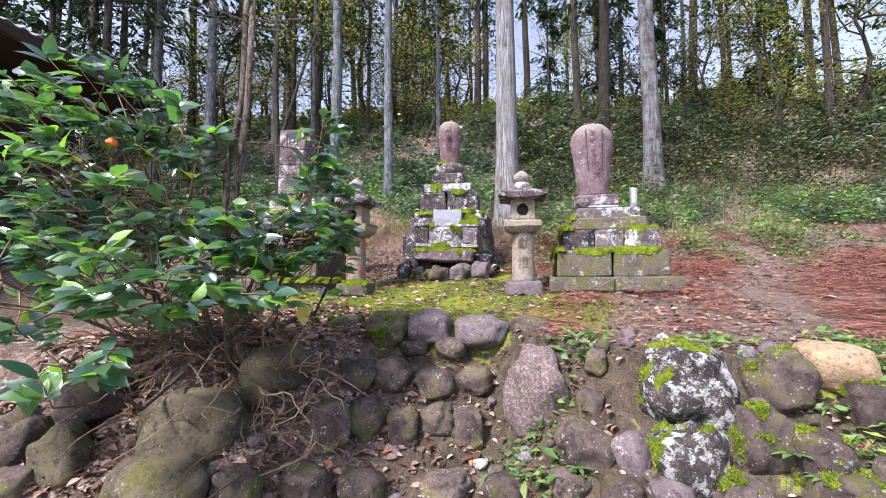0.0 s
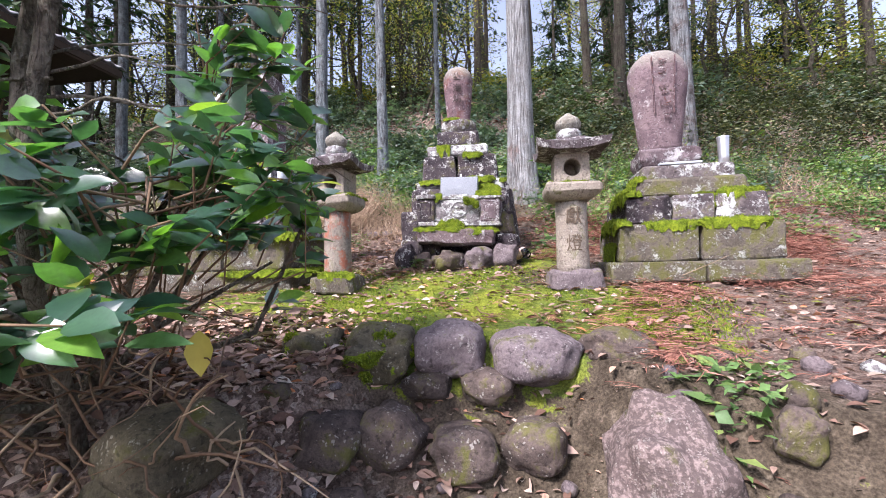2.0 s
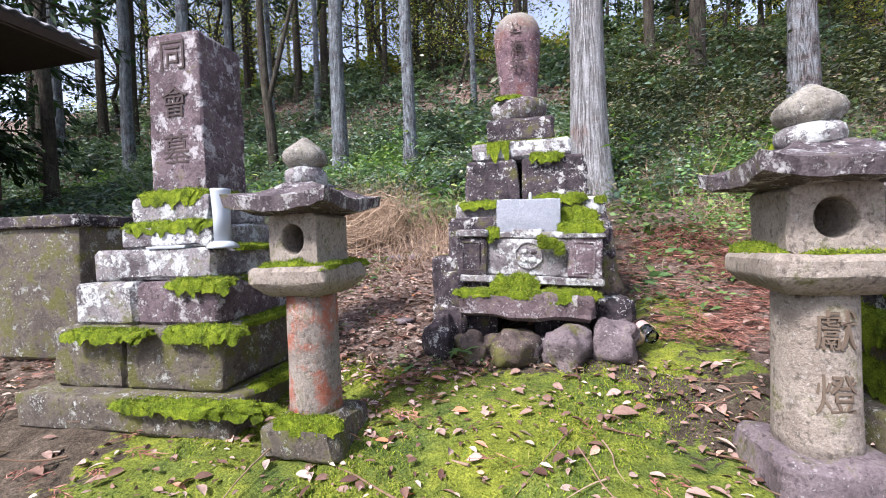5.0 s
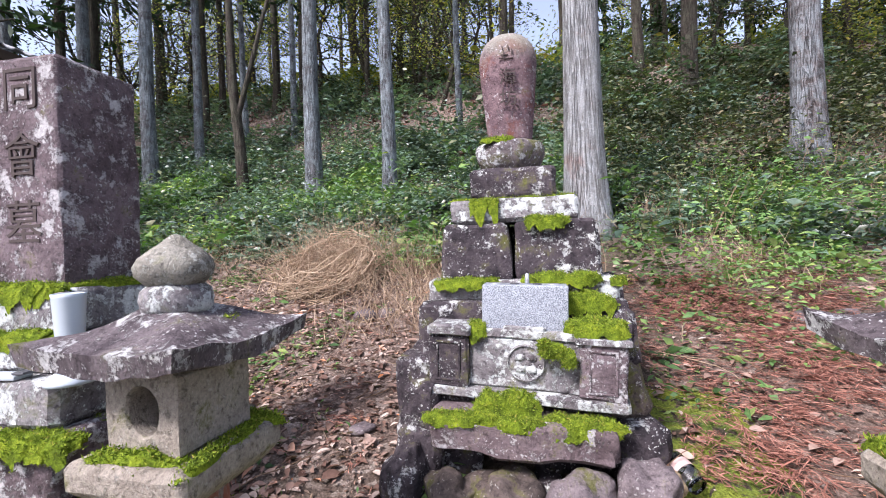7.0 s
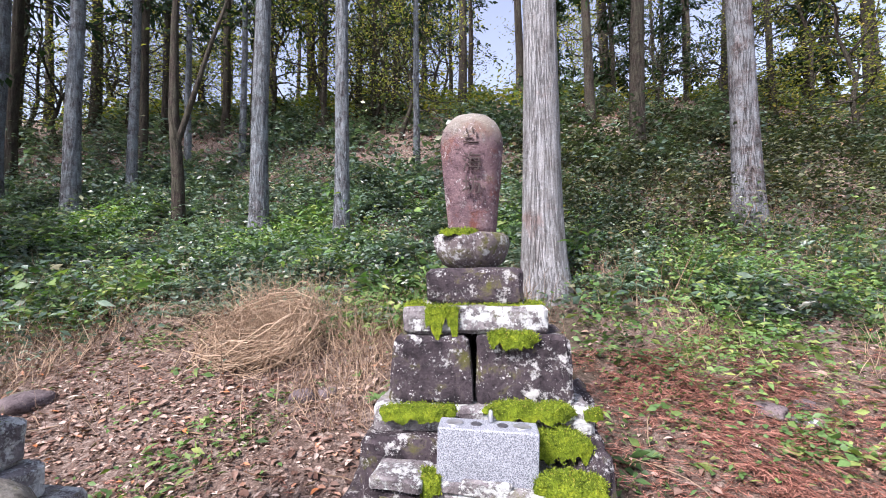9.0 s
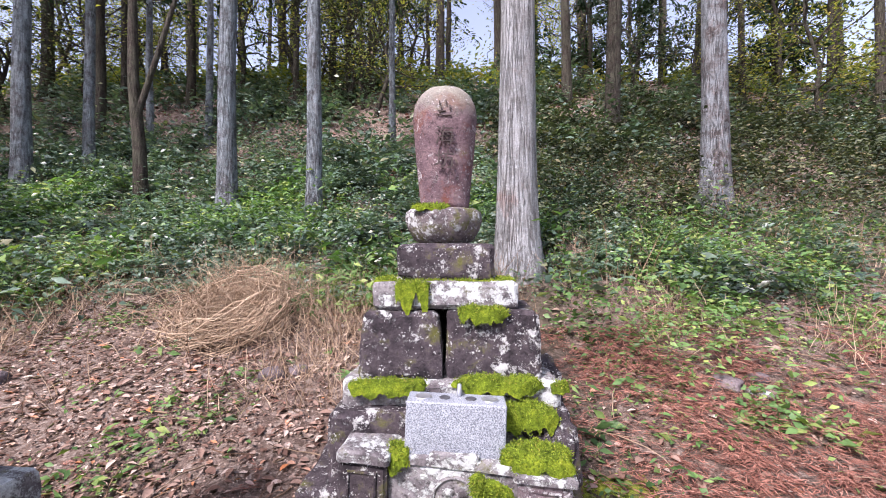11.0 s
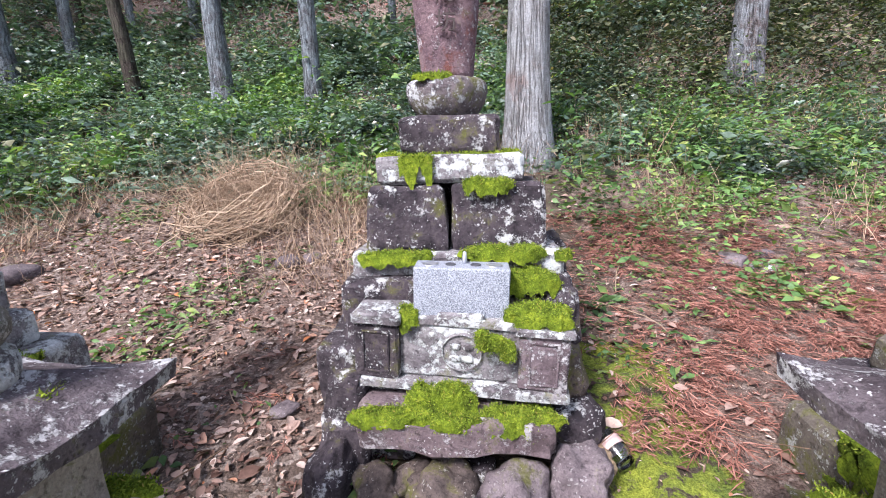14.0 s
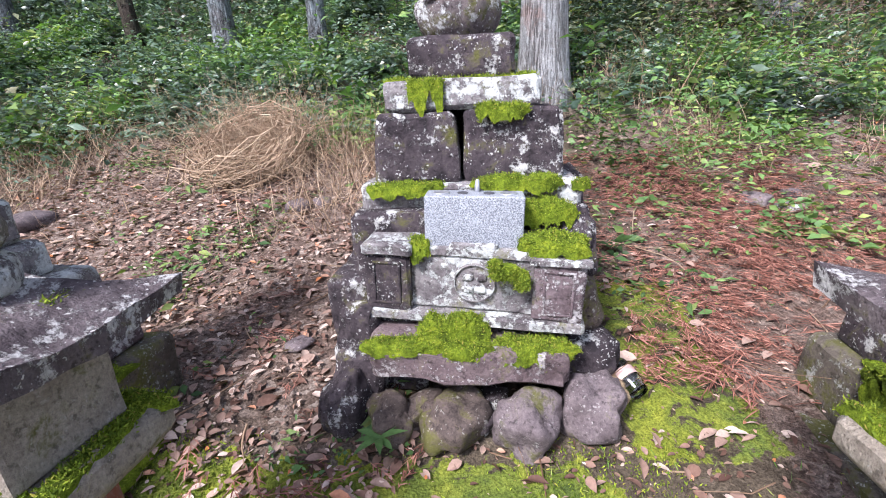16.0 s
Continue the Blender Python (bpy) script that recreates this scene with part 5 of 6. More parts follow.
set_tree(conifer("tall cypress with pale peeling bark behind the grave", 0.30, 19, BARK_PALE, 3, (0.0, 0.0), 10.5, 2.4, 900, 0.35), 0.36, 10.45)
set_tree(conifer("cedar with red-patched grey bark", 0.27, 18, BARK_RED, 5, (-0.004, 0.0), 9.5, 2.4, 900, 0.4), 4.45, 12.6)
set_tree(conifer("straight grey cedar trunk", 0.165, 17, BARK_GREY, 7, (0, 0), 9.0, 2.0, 800, 0.25), -3.22, 12.6)
set_tree(conifer("straight grey cedar trunk", 0.20, 17, BARK_GREY, 8, (0, 0), 9.0, 2.0, 800, 0.3), -4.95, 12.7)
proto = [conifer("straight grey cedar trunk on the hillside", 0.19, 17, BARK_GREY, 20 + k, (0.004 * (k - 1), 0), 6.8, 2.0, 750, 0.3) for k in range(3)]
dark_proto = [conifer("dark cedar trunk against the sky", 0.17, 16, BARK_DARK, 30 + k, (0.02 * (k - 1), 0.01), 5.0, 2.3, 900, 0.3) for k in range(3)]
NEAR = [(-10.14, 13.79, 0.2), (-9.44, 14.74, 0.14), (-9.5, 16.9, 0.12), (-7.69, 16.86, 0.12), (-2.32, 17.07, 0.12), (-13.0, 14.5, 0.2), (-16.5, 15.0, 0.22)]
FAR = [(-17.9, 22.5, 0.26), (-15.6, 24.5, 0.14), (-21.7, 23.9, 0.21), (-19.3, 20.2, 0.18), (-6.46, 20.5, 0.1), (-4.7, 21.4, 0.12), (-3.95, 22.5, 0.18), (-13.5, 25.5, 0.18), (-6.2, 24.5, 0.18), (-11, 24, 0.14), (-17.5, 17.5, 0.2), (-9.5, 27, 0.2)]
RIGHT = [(-1.08, 23.4, 0.22), (-0.66, 28, 0.17), (3.96, 20.95, 0.21), (4.18, 17.25, 0.24), (7.2, 25.5, 0.16), (9.55, 21.97, 0.23), (10.5, 20.7, 0.14), (1.9, 26.5, 0.24), (14.5, 21.5, 0.2), (18.9, 25.9, 0.2), (12.5, 17.5, 0.16), (6.4, 27, 0.2)]
for k, (x, y, r) in enumerate(NEAR):
    ob = proto[k % 3] if k < 3 else copy_thing(proto[k % 3], Matrix())
    set_tree(ob, x, y, k * 67, r / 0.19)
for k, (x, y, r) in enumerate(FAR + RIGHT):
    ob = dark_proto[k % 3] if k < 3 else copy_thing(dark_proto[k % 3], Matrix())
    set_tree(ob, x, y, k * 83, max(0.75, r / 0.17))
for k, (x, y) in enumerate(((-12, 11.5), (-14, 12.8), (-17, 12), (-15, 16.5), (-11.5, 17.5), (-20, 14), (-18.5, 10), (-22, 18), (-13, 20.5), (-8.5, 19), (-10.8, 21), (-24, 13), (20, 13), (23, 17), (17, 16))):
    set_tree(copy_thing(dark_proto[k % 3], Matrix()), x, y, k * 59, 0.95 + 0.05 * (k % 4))
low_tree = conifer("dark evergreen with low boughs at the edge of the wood", 0.15, 11, BARK_DARK, 47, (0, 0), 1.6, 2.0, 2600, 0.3)
for k, (x, y, sc) in enumerate(((-13.5, 11.0, 0.9), (-19.5, 16.5, 1.0), (-21.5, 11.5, 1.0), (6.0, 24.5, 0.85), (2.8, 23.0, 0.6), (9.5, 25.0, 0.8), (13.0, 22.5, 0.9), (17.5, 19.5, 0.9), (15.5, 24.5, 1.0))):
    set_tree(low_tree if k == 0 else copy_thing(low_tree, Matrix()), x, y, k * 101, sc)
# the wood goes on round the sides, up the hill and behind
for k in range(20):
    x, y = float(rng.uniform(-26, 26)), float(rng.uniform(26, 38))
    set_tree(copy_thing(dark_proto[k % 3], Matrix()), x, y, k * 41, float(rng.uniform(0.75, 1.15)))


def leaning_tree(x, y, label):
    """A slim dark broadleaf tree that leans and forks."""
    ob = thing("leaning_tree", label, "tree", pose(x, y, gz(x, y)))
    main = [(0.0, 0, -0.3), (-0.05, 0, 1.2), (-0.2, 0, 2.8), (-0.3, 0.1, 5.0), (-0.25, 0.2, 8.0)]
    fork = [(-0.1, 0, 2.0), (0.3, 0, 3.2), (0.6, 0.1, 4.4), (1.3, 0.2, 6.5)]
    v, t = tube_arrays(main, [0.16, 0.13, 0.11, 0.08, 0.03], 12)
    part("trunk", array_mesh("trunk", v, t, BARK_DARK, True), ob)
    v, t = tube_arrays(fork, [0.07, 0.06, 0.05, 0.02], 10)
    part("limb", array_mesh("limb", v, t, BARK_DARK, True), ob, "forked limb")
    n = 700
    p = np.array([0.2, 0.1, 7.2]) + rng.normal(0, 1, (n, 3)) * np.array([1.1, 1.1, 1.0])
    lv, lt = leaves(p, rand_dirs(n), rand_up(n, 0.8), rng.uniform(0.08, 0.16, n), rng.uniform(0.05, 0.09, n))
    part("crown", array_mesh("crown", lv, lt, BROADLEAF), ob, "thin yellow-green crown")


leaning_tree(-7.3, 13.6, "slim dark forked tree with mossy bark")


def branchy_tree(label, seed, h, crown_mat, n, size=0.12):
    """A far broadleaf tree with crooked limbs and a loose crown."""
    r = np.random.default_rng(seed)
    ob = thing("broadleaf_tree", label, "tree", group="broadleaf trees on the ridge")
    arrs, tips = [], []
    trunk = np.cumsum(np.concatenate([[[0, 0, -0.3]], np.stack([r.normal(0, 0.25, 7), r.normal(0, 0.2, 7), np.full(7, h / 9)], 1)]), 0)
    v, t = tube_arrays(trunk, np.linspace(0.13, 0.05, 8), 8)
    part("trunk", array_mesh("trunk", v, t, BARK_DARK, True), ob)
    for k in range(16):
        b0 = trunk[r.integers(2, 8)]
        d = unit(np.array([r.normal(), r.normal(), r.uniform(0.1, 1.0)]))
        pts = [b0]
        for q in range(6):
            d = unit(d + r.normal(0, 0.35, 3) + np.array([0, 0, 0.06]))
            pts.append(pts[-1] + d * h * 0.075)
        arrs.append(tube_arrays(pts, np.linspace(0.045, 0.008, 7), 5))
        tips += pts[2:]
    v, t = joined(arrs)
    tagged(part("branchwork", array_mesh("branchwork", v, t, BARK_DARK, True), ob, "crooked bare limbs"), kind="stuff")
    tips = np.array(tips)
    p = tips[r.integers(0, len(tips), n)] + r.normal(0, 0.38, (n, 3))
    lv, lt = leaves(p, rand_dirs(n), rand_up(n, 0.8), rng.uniform(0.7, 1.3, n) * size, rng.uniform(0.4, 0.7, n) * size)
    part("crown", array_mesh("crown", lv, lt, crown_mat), ob, "loose sunlit crown")
    return ob


ridge = [branchy_tree("crooked broadleaf tree with yellow-green leaves on the ridge", 40 + k, 8.0, BROADLEAF if k < 2 else SHRUB, 2000, 0.14) for k in range(3)]
for k in range(38):
    x, y = float(rng.uniform(-24, 24)), float(rng.uniform(19, 34))
    if x > 2 and k % 2 == 0:
        x = -x
    ob = ridge[k] if k < 3 else copy_thing(ridge[k % 3], Matrix())
    ob.matrix_basis = Matrix.Translation((x, y, gz(x, y))) @ pose(0, 0, 0, 0, 0, k * 77) @ Matrix.Scale(float(rng.uniform(0.6, 1.05)), 4)
for k, (x, y, sc) in enumerate(((11.5, 18.0, 0.8), (14.0, 19.0, 0.9), (17.0, 17.5, 0.9), (9.0, 20.5, 0.75), (19.5, 20.0, 1.0), (6.8, 21.5, 0.7), (12.5, 21.0, 0.9))):
    ob = copy_thing(ridge[k % 3], Matrix())
    ob.matrix_basis = Matrix.Translation((x, y, gz(x, y) - 0.3)) @ pose(0, 0, 0, 0, 0, k * 63) @ Matrix.Scale(sc, 4)


# ---- undergrowth on the hillside ----
def undergrowth(name, label, n, xr, yr, per, size, height, mat, dens=None, spread=0.16, droop=0.3, plump=1.0):
    x, y = rng.uniform(*xr, n * 3), rng.uniform(*yr, n * 3)
    if dens is not None:
        keep = rng.uniform(0, 1, len(x)) < dens(x, y)
        x, y = x[keep], y[keep]
    x, y = x[:n], y[:n]
    m = len(x)
    hgt = height * rng.uniform(0.35, 1.1, m) * np.where(rng.uniform(0, 1, m) < 0.12, 2.0, 1.0)
    plant = np.repeat(np.clip(rng.lognormal(0, 0.38, m), 0.5, 2.2), per)
    px, py, ph = (np.repeat(q, per) for q in (x, y, hgt))
    k = m * per
    p = np.stack([px, py, terrain(px, py)], 1) + np.stack([rng.normal(0, spread, k), rng.normal(0, spread, k), np.abs(rng.normal(0.55, 0.3, k)) * ph], 1)
    far = 1 + np.clip((py - 12) / 12, 0, 1.2)
    lv, lt = leaves(p, rand_dirs(k, -0.3, 0.6), rand_up(k, 0.55), rng.uniform(0.6, 1.4, k) * size * far * plant, rng.uniform(0.35, 0.6, k) * size * far * plant * plump, 0.2, droop)
    tagged(new(name, array_mesh(name, lv, lt, mat)), label, "undergrowth", kind="stuff")


clump = lambda f, ph, lo: (lambda x, y: np.clip((np.sin(x * f + ph) * np.cos(y * f * 0.8 - ph) + np.sin(x * f * 2.3 - y * f + ph) * 0.5 - lo) * 1.5, 0.02, 1))
left_wood = lambda x, y: np.clip((y - 8.6 + 0.45 * np.clip(x + 3, -9, 3) * -0.35) / 2.2, 0, 1) * (x < 3.0) * np.clip(0.55 + 0.6 * np.sin(x * 2.3 + 1) * np.sin(y * 2.9) + 0.35 * np.sin(x * 5.1 - y * 3), 0.28, 1)


def bushes(name, label, n, xr, yr, per, size, radius, mat, dens=None, squat=0.8, plump=1.2):
    """Rounded shrubs whose leaves sit on an uneven shell, with dark hollows inside and between them."""
    x, y = rng.uniform(*xr, n * 4), rng.uniform(*yr, n * 4)
    if dens is not None:
        keep = rng.uniform(0, 1, len(x)) < dens(x, y)
        x, y = x[keep], y[keep]
    x, y = x[:n], y[:n]
    m = len(x)
    rad = radius * np.clip(rng.lognormal(0, 0.4, m), 0.45, 2.2)
    idx = np.repeat(np.arange(m), per)
    k = m * per
    d = rand_dirs(k, -0.35, 1.0)
    lobe = 1 + 0.28 * np.sin(d[:, 0] * 5 + idx) * np.cos(d[:, 1] * 6 + idx * 1.7) + 0.2 * np.sin(d[:, 2] * 8 + idx * 2.3)
    shell = rad[idx] * lobe * rng.uniform(0.55, 1.05, k) ** 0.5
    base = np.stack([x[idx], y[idx], terrain(x, y)[idx] + rad[idx] * squat * 0.45], 1)
    p = base + d * shell[:, None] * np.array([1, 1, squat])
    grow = (1 + np.clip((y - 13) / 14, 0, 1.0))[idx] * np.clip(rng.lognormal(0, 0.3, m), 0.6, 1.7)[idx]
    along = unit(d * 0.6 + rand_dirs(k, -0.5, 0.3))
    lv, lt = leaves(p, along, unit(d * 0.8 + rand_up(k, 0.5)), rng.uniform(0.6, 1.4, k) * size * grow, rng.uniform(0.38, 0.6, k) * size * grow * plump, 0.2, 0.3)
    tagged(new(name, array_mesh(name, lv, lt, mat)), label, "undergrowth", kind="stuff")


def fern_fronds(name, label, n, xr, yr, mat, dens=None):
    """Ferns: arching fronds with paired leaflets."""
    x, y = rng.uniform(*xr, n * 4), rng.uniform(*yr, n * 4)
    if dens is not None:
        keep = rng.uniform(0, 1, len(x)) < dens(x, y)
        x, y = x[keep], y[keep]
    x, y = x[:n], y[:n]
    m, fr, per = len(x), 6, 11
    a = rng.uniform(0, 2 * np.pi, (m, fr))
    ln = rng.uniform(0.3, 0.6, (m, fr))
    root = np.stack([x, y, terrain(x, y) + 0.15], 1)
    P, D, Ln = [], [], []
    for k in range(per):
        s = (k + 1) / per
        out = np.stack([np.cos(a), np.sin(a), np.zeros_like(a)], 2)
        q = root[:, None, :] + out * (ln * s)[:, :, None] + np.array([0, 0, 1.0]) * (ln * (0.75 * s - 0.8 * s * s))[:, :, None]
        side = np.stack([-np.sin(a), np.cos(a), np.zeros_like(a)], 2)
        for sg in (-1, 1):
            P.append(q.reshape(-1, 3))
            D.append((side * sg + out * 0.5).reshape(-1, 3))
            Ln.append((ln * 0.34 * (1.05 - s)).ravel() + 0.02)
    P, D, Ln = np.concatenate(P), np.concatenate(D), np.concatenate(Ln)
    lv, lt = leaves(P, D, rand_up(len(P), 0.25), Ln, np.full(len(P), 0.030), 0.1, 0.25)
    tagged(new(name, array_mesh(name, lv, lt, mat)), label, "fern", kind="stuff")


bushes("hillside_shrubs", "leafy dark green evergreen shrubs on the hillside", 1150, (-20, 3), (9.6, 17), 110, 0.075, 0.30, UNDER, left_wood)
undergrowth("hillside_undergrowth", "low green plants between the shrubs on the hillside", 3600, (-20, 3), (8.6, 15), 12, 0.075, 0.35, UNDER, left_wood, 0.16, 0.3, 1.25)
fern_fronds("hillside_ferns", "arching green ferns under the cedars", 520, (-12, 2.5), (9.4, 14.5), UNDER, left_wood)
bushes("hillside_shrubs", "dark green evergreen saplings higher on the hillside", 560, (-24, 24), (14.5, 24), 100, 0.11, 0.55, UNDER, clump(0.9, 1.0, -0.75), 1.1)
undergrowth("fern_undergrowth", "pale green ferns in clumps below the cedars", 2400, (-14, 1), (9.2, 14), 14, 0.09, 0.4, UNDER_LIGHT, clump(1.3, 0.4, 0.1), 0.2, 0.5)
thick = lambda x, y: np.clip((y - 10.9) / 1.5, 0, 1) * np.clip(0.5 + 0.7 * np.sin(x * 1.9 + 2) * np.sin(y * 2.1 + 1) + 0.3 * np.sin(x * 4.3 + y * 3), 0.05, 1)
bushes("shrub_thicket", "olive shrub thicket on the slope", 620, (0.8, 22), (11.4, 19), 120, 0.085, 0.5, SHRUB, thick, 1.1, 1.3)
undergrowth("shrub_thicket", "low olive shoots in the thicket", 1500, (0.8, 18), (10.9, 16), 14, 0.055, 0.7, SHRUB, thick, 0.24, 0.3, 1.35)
undergrowth("weeds", "bright green weeds at the foot of the slope", 800, (0.6, 8), (8.0, 11.8), 12, 0.06, 0.5, UNDER_LIGHT, clump(1.7, 2.2, -0.1), 0.2)
bushes("sunlit_shrubs", "sunlit yellow-green shrubs at the foot of the slope", 130, (1.1, 8), (9.6, 12.2), 60, 0.07, 0.26, UNDER_LIGHT, clump(1.3, 1.1, -0.3), 1.4, 1.0)
undergrowth("weeds", "mixed weeds under the patched cedar", 1000, (2.2, 10), (9.6, 12.6), 12, 0.08, 0.4, UNDER, clump(1.4, 0.9, -0.4), 0.16)
undergrowth("creeping_ivy", "round-leaved green creeper among the needles", 800, (0.7, 6.5), (7.4, 10.4), 9, 0.045, 0.10, UNDER_LIGHT, clump(1.9, 1.4, 0.3), 0.11, 0.25, 1.8)
undergrowth("yellowed_weeds", "yellowing leaves in the thicket", 160, (1.0, 14), (9.5, 15), 8, 0.04, 0.7, BROADLEAF, clump(1.2, 0.3, -0.1), 0.2, 0.3, 1.3)
undergrowth("low_weeds", "small weeds among the needles", 420, (0.3, 6), (6.8, 9.6), 6, 0.055, 0.10, UNDER_LIGHT, clump(2.1, 0.3, -0.2), 0.07)
undergrowth("low_weeds", "small weeds among the fallen leaves", 800, (-6, -0.9), (5.8, 9.4), 6, 0.042, 0.08, UNDER_LIGHT, clump(2.3, 1.3, 0.3), 0.06)
undergrowth("bank_weeds", "small green weeds between the bank stones", 380, (0.2, 2.8), (2.1, 3.6), 7, 0.05, 0.05, UNDER_LIGHT, clump(3.1, 0.7, 0.0), 0.05)
undergrowth("shrub_thicket", "brown-green thicket beside the wood", 900, (-16, -5), (6.5, 10), 14, 0.075, 0.6, UNDER, None, 0.25)
undergrowth("ridge_thicket", "sunlit yellow-green thicket on the ridge", 1500, (-26, 26), (23, 33), 14, 0.11, 1.1, BROADLEAF, clump(0.6, 0.2, -0.3), 0.35)


# ---- blades, straw and twigs ----
def blades(name, label, pos, lo, hi, width, mat, lean=0.5, category="grass"):
    n = len(pos)
    d = unit(np.stack([rng.normal(0, lean, n), rng.normal(0, lean, n), np.ones(n)], 1))
    lv, lt = leaves(pos, d, rand_dirs(n, -0.2, 0.2), rng.uniform(lo, hi, n), np.full(n, width), 0.1, 0.35)
    tagged(new(name, array_mesh(name, lv, lt, mat)), label, category, kind="stuff")


def scatter(n, xr, yr, dens=None, lift=0.0):
    x, y = rng.uniform(*xr, n), rng.uniform(*yr, n)
    if dens is not None:
        k = rng.uniform(0, 1, n) < dens(x, y)
        x, y = x[k], y[k]
    return np.stack([x, y, terrain(x, y) + lift], 1)


blades("dry_grass", "dry straw-coloured grass at the wood's edge", scatter(5200, (-6.5, -0.3), (7.6, 9.8), clump(1.5, 0.8, -0.3)), 0.12, 0.5, 0.006, STRAW, 0.55)
blades("dry_grass", "pale dry grass among weeds", scatter(2400, (0.8, 6), (8.2, 11.5), clump(1.5, 2.8, -0.2)), 0.15, 0.55, 0.006, STRAW, 0.4)
blades("tall_dry_weed", "thin dry stalks beside the graves", scatter(260, (-3.4, 0.3), (8.0, 9.6)), 0.4, 0.8, 0.006, TWIG, 0.25)
blades("dry_grass", "tangled dry grass round the straw heap", scatter(650, (-4.0, -1.6), (8.8, 9.7)), 0.2, 0.7, 0.005, STRAW, 1.1)
blades("dead_stems", "brown dead stems and bracken below the cedars", scatter(3800, (-9, 0.2), (8.5, 10.8), clump(1.1, 2.1, -0.35)), 0.2, 0.75, 0.006, TWIG, 0.6)
blades("dead_stems", "brown dead stems and twigs in the thicket", scatter(3200, (0.8, 14), (9.6, 15), clump(1.0, 0.7, -0.3)), 0.3, 1.1, 0.007, TWIG, 0.5)
blades("short_grass", "short grass tufts in the moss", scatter(2600, (-2.4, 1.4), (3.7, 6.0), clump(2.9, 0.9, 0.25)), 0.02, 0.06, 0.004, GRASS, 0.7)
blades("moss_carpet", "tiny moss shoots carpeting the terrace", scatter(42000, (-2.2, 1.4), (3.8, 5.95), clump(3.2, 1.9, -0.25)), 0.010, 0.022, 0.006, MOSS_TUFT, 0.6, "moss")


def twig_arrays(p0, d0, ln, r0, steps=7, wander=0.28, drop=0.0):
    pts, d = [np.array(p0, float)], unit(np.array(d0, float))
    for k in range(steps):
        d = unit(d + rng.normal(0, wander, 3) + np.array([0, 0, -drop]))
        pts.append(pts[-1] + d * ln / steps)
    return pts, tube_arrays(pts, np.linspace(r0, r0 * 0.35, steps + 1), 5)


def straw_nest():
    """A coil of dry vine and straw lying on the slope."""
    arrs = []
    for k in range(240):
        a0, span = rng.uniform(0, 2 * np.pi), rng.uniform(0.8, 3.2)
        tube, turn = abs(rng.normal(0.08, 0.09)), rng.uniform(0, 2 * np.pi)
        a = np.linspace(a0, a0 + span, 9)
        rr = 0.46 + tube * np.cos(turn + a * 0.6) + 0.05 * np.sin(a * 2 + k)
        pts = np.stack([np.cos(a) * rr * 1.3, np.sin(a) * rr * 0.85, 0.14 + tube * np.sin(turn + a * 0.6) + 0.16 * np.sin(a) + 0.10 * np.cos(a)], 1)
        pts += rng.normal(0, 0.085, 3) + rng.normal(0, 0.034, (9, 3))
        arrs.append(tube_arrays(pts, np.full(9, rng.uniform(0.003, 0.0075)), 3, False))
    for k in range(900):
        # loose ends that stand up behind and beside the coil
        p0 = np.array([rng.normal(0.25, 0.45), rng.uniform(0.05, 0.5), rng.uniform(0.05, 0.35)])
        pts, tb = twig_arrays(p0, (rng.normal(-0.2, 0.5), rng.normal(0, 0.4), rng.uniform(0.2, 1.1)), rng.uniform(0.3, 0.8), rng.uniform(0.0015, 0.003), 6, 0.22, 0.12)
        arrs.append(tb)
    for k in range(300):
        p0 = np.array([rng.normal(0, 0.5), rng.normal(0, 0.3), rng.uniform(0.0, 0.3)])
        pts, tb = twig_arrays(p0, (rng.normal(0, 1), rng.normal(0, 0.8), rng.normal(0.25, 0.5)), rng.uniform(0.25, 0.75), rng.uniform(0.002, 0.004), 5, 0.2)
        arrs.append(tb)
    v, t = joined(arrs)
    x, y = -2.9, 8.9
    ob = tagged(new("straw_heap", array_mesh("straw_heap", v, t, STRAW)), "coiled heap of dry straw-coloured vines on the slope", "straw heap")
    ob.matrix_basis = pose(x, y, gz(x, y), 8, 0, 10) @ Matrix.Diagonal((0.80, 0.85, 1.1, 1))
    tagged(ob, kind="stuff")


straw_nest()


def litter(name, label, pos, lo, hi, mat, flat=0.25, category="leaf litter", curl=0.15):
    n = len(pos)
    p = pos + np.stack([np.zeros(n), np.zeros(n), rng.uniform(0.006, 0.03, n)], 1)
    ln = lo + (hi * 1.3 - lo) * rng.uniform(0, 1, n) ** 2
    lv, lt = leaves(p, rand_dirs(n, -0.12, 0.15), rand_up(n, flat), ln, ln * rng.uniform(0.35, 0.6, n), 0.5, curl, True)
    tagged(new(name, array_mesh(name, lv, lt, mat)), label, category, kind="stuff")


litter("fallen_leaves", "brown and russet fallen leaves on the slope", scatter(7000, (-6, -0.9), (5.6, 9.6)), 0.02, 0.075, LITTER)
litter("fallen_leaves", "small pinkish fallen leaves and scraps on the slope", scatter(5200, (-5.5, -0.9), (5.2, 8.8)), 0.02, 0.05, LITTER, 0.5)
litter("leaf_scraps", "crumbled leaf scraps and bark chips on the slope", scatter(7000, (-5.5, 3.5), (5.2, 8.8)), 0.008, 0.026, LITTER, 0.8)
litter("fallen_leaves", "large pale fallen leaves on the slope", scatter(420, (-5, 3.5), (4.6, 9.4)), 0.06, 0.10, LITTER, 0.3)
litter("fallen_leaves", "brown fallen leaves among the bank stones", scatter(5500, (-3.2, 0.1), (2.2, 3.75), lambda x, y: np.clip(0.25 - x * 0.6, 0.1, 1)), 0.035, 0.085, LITTER, 0.5)
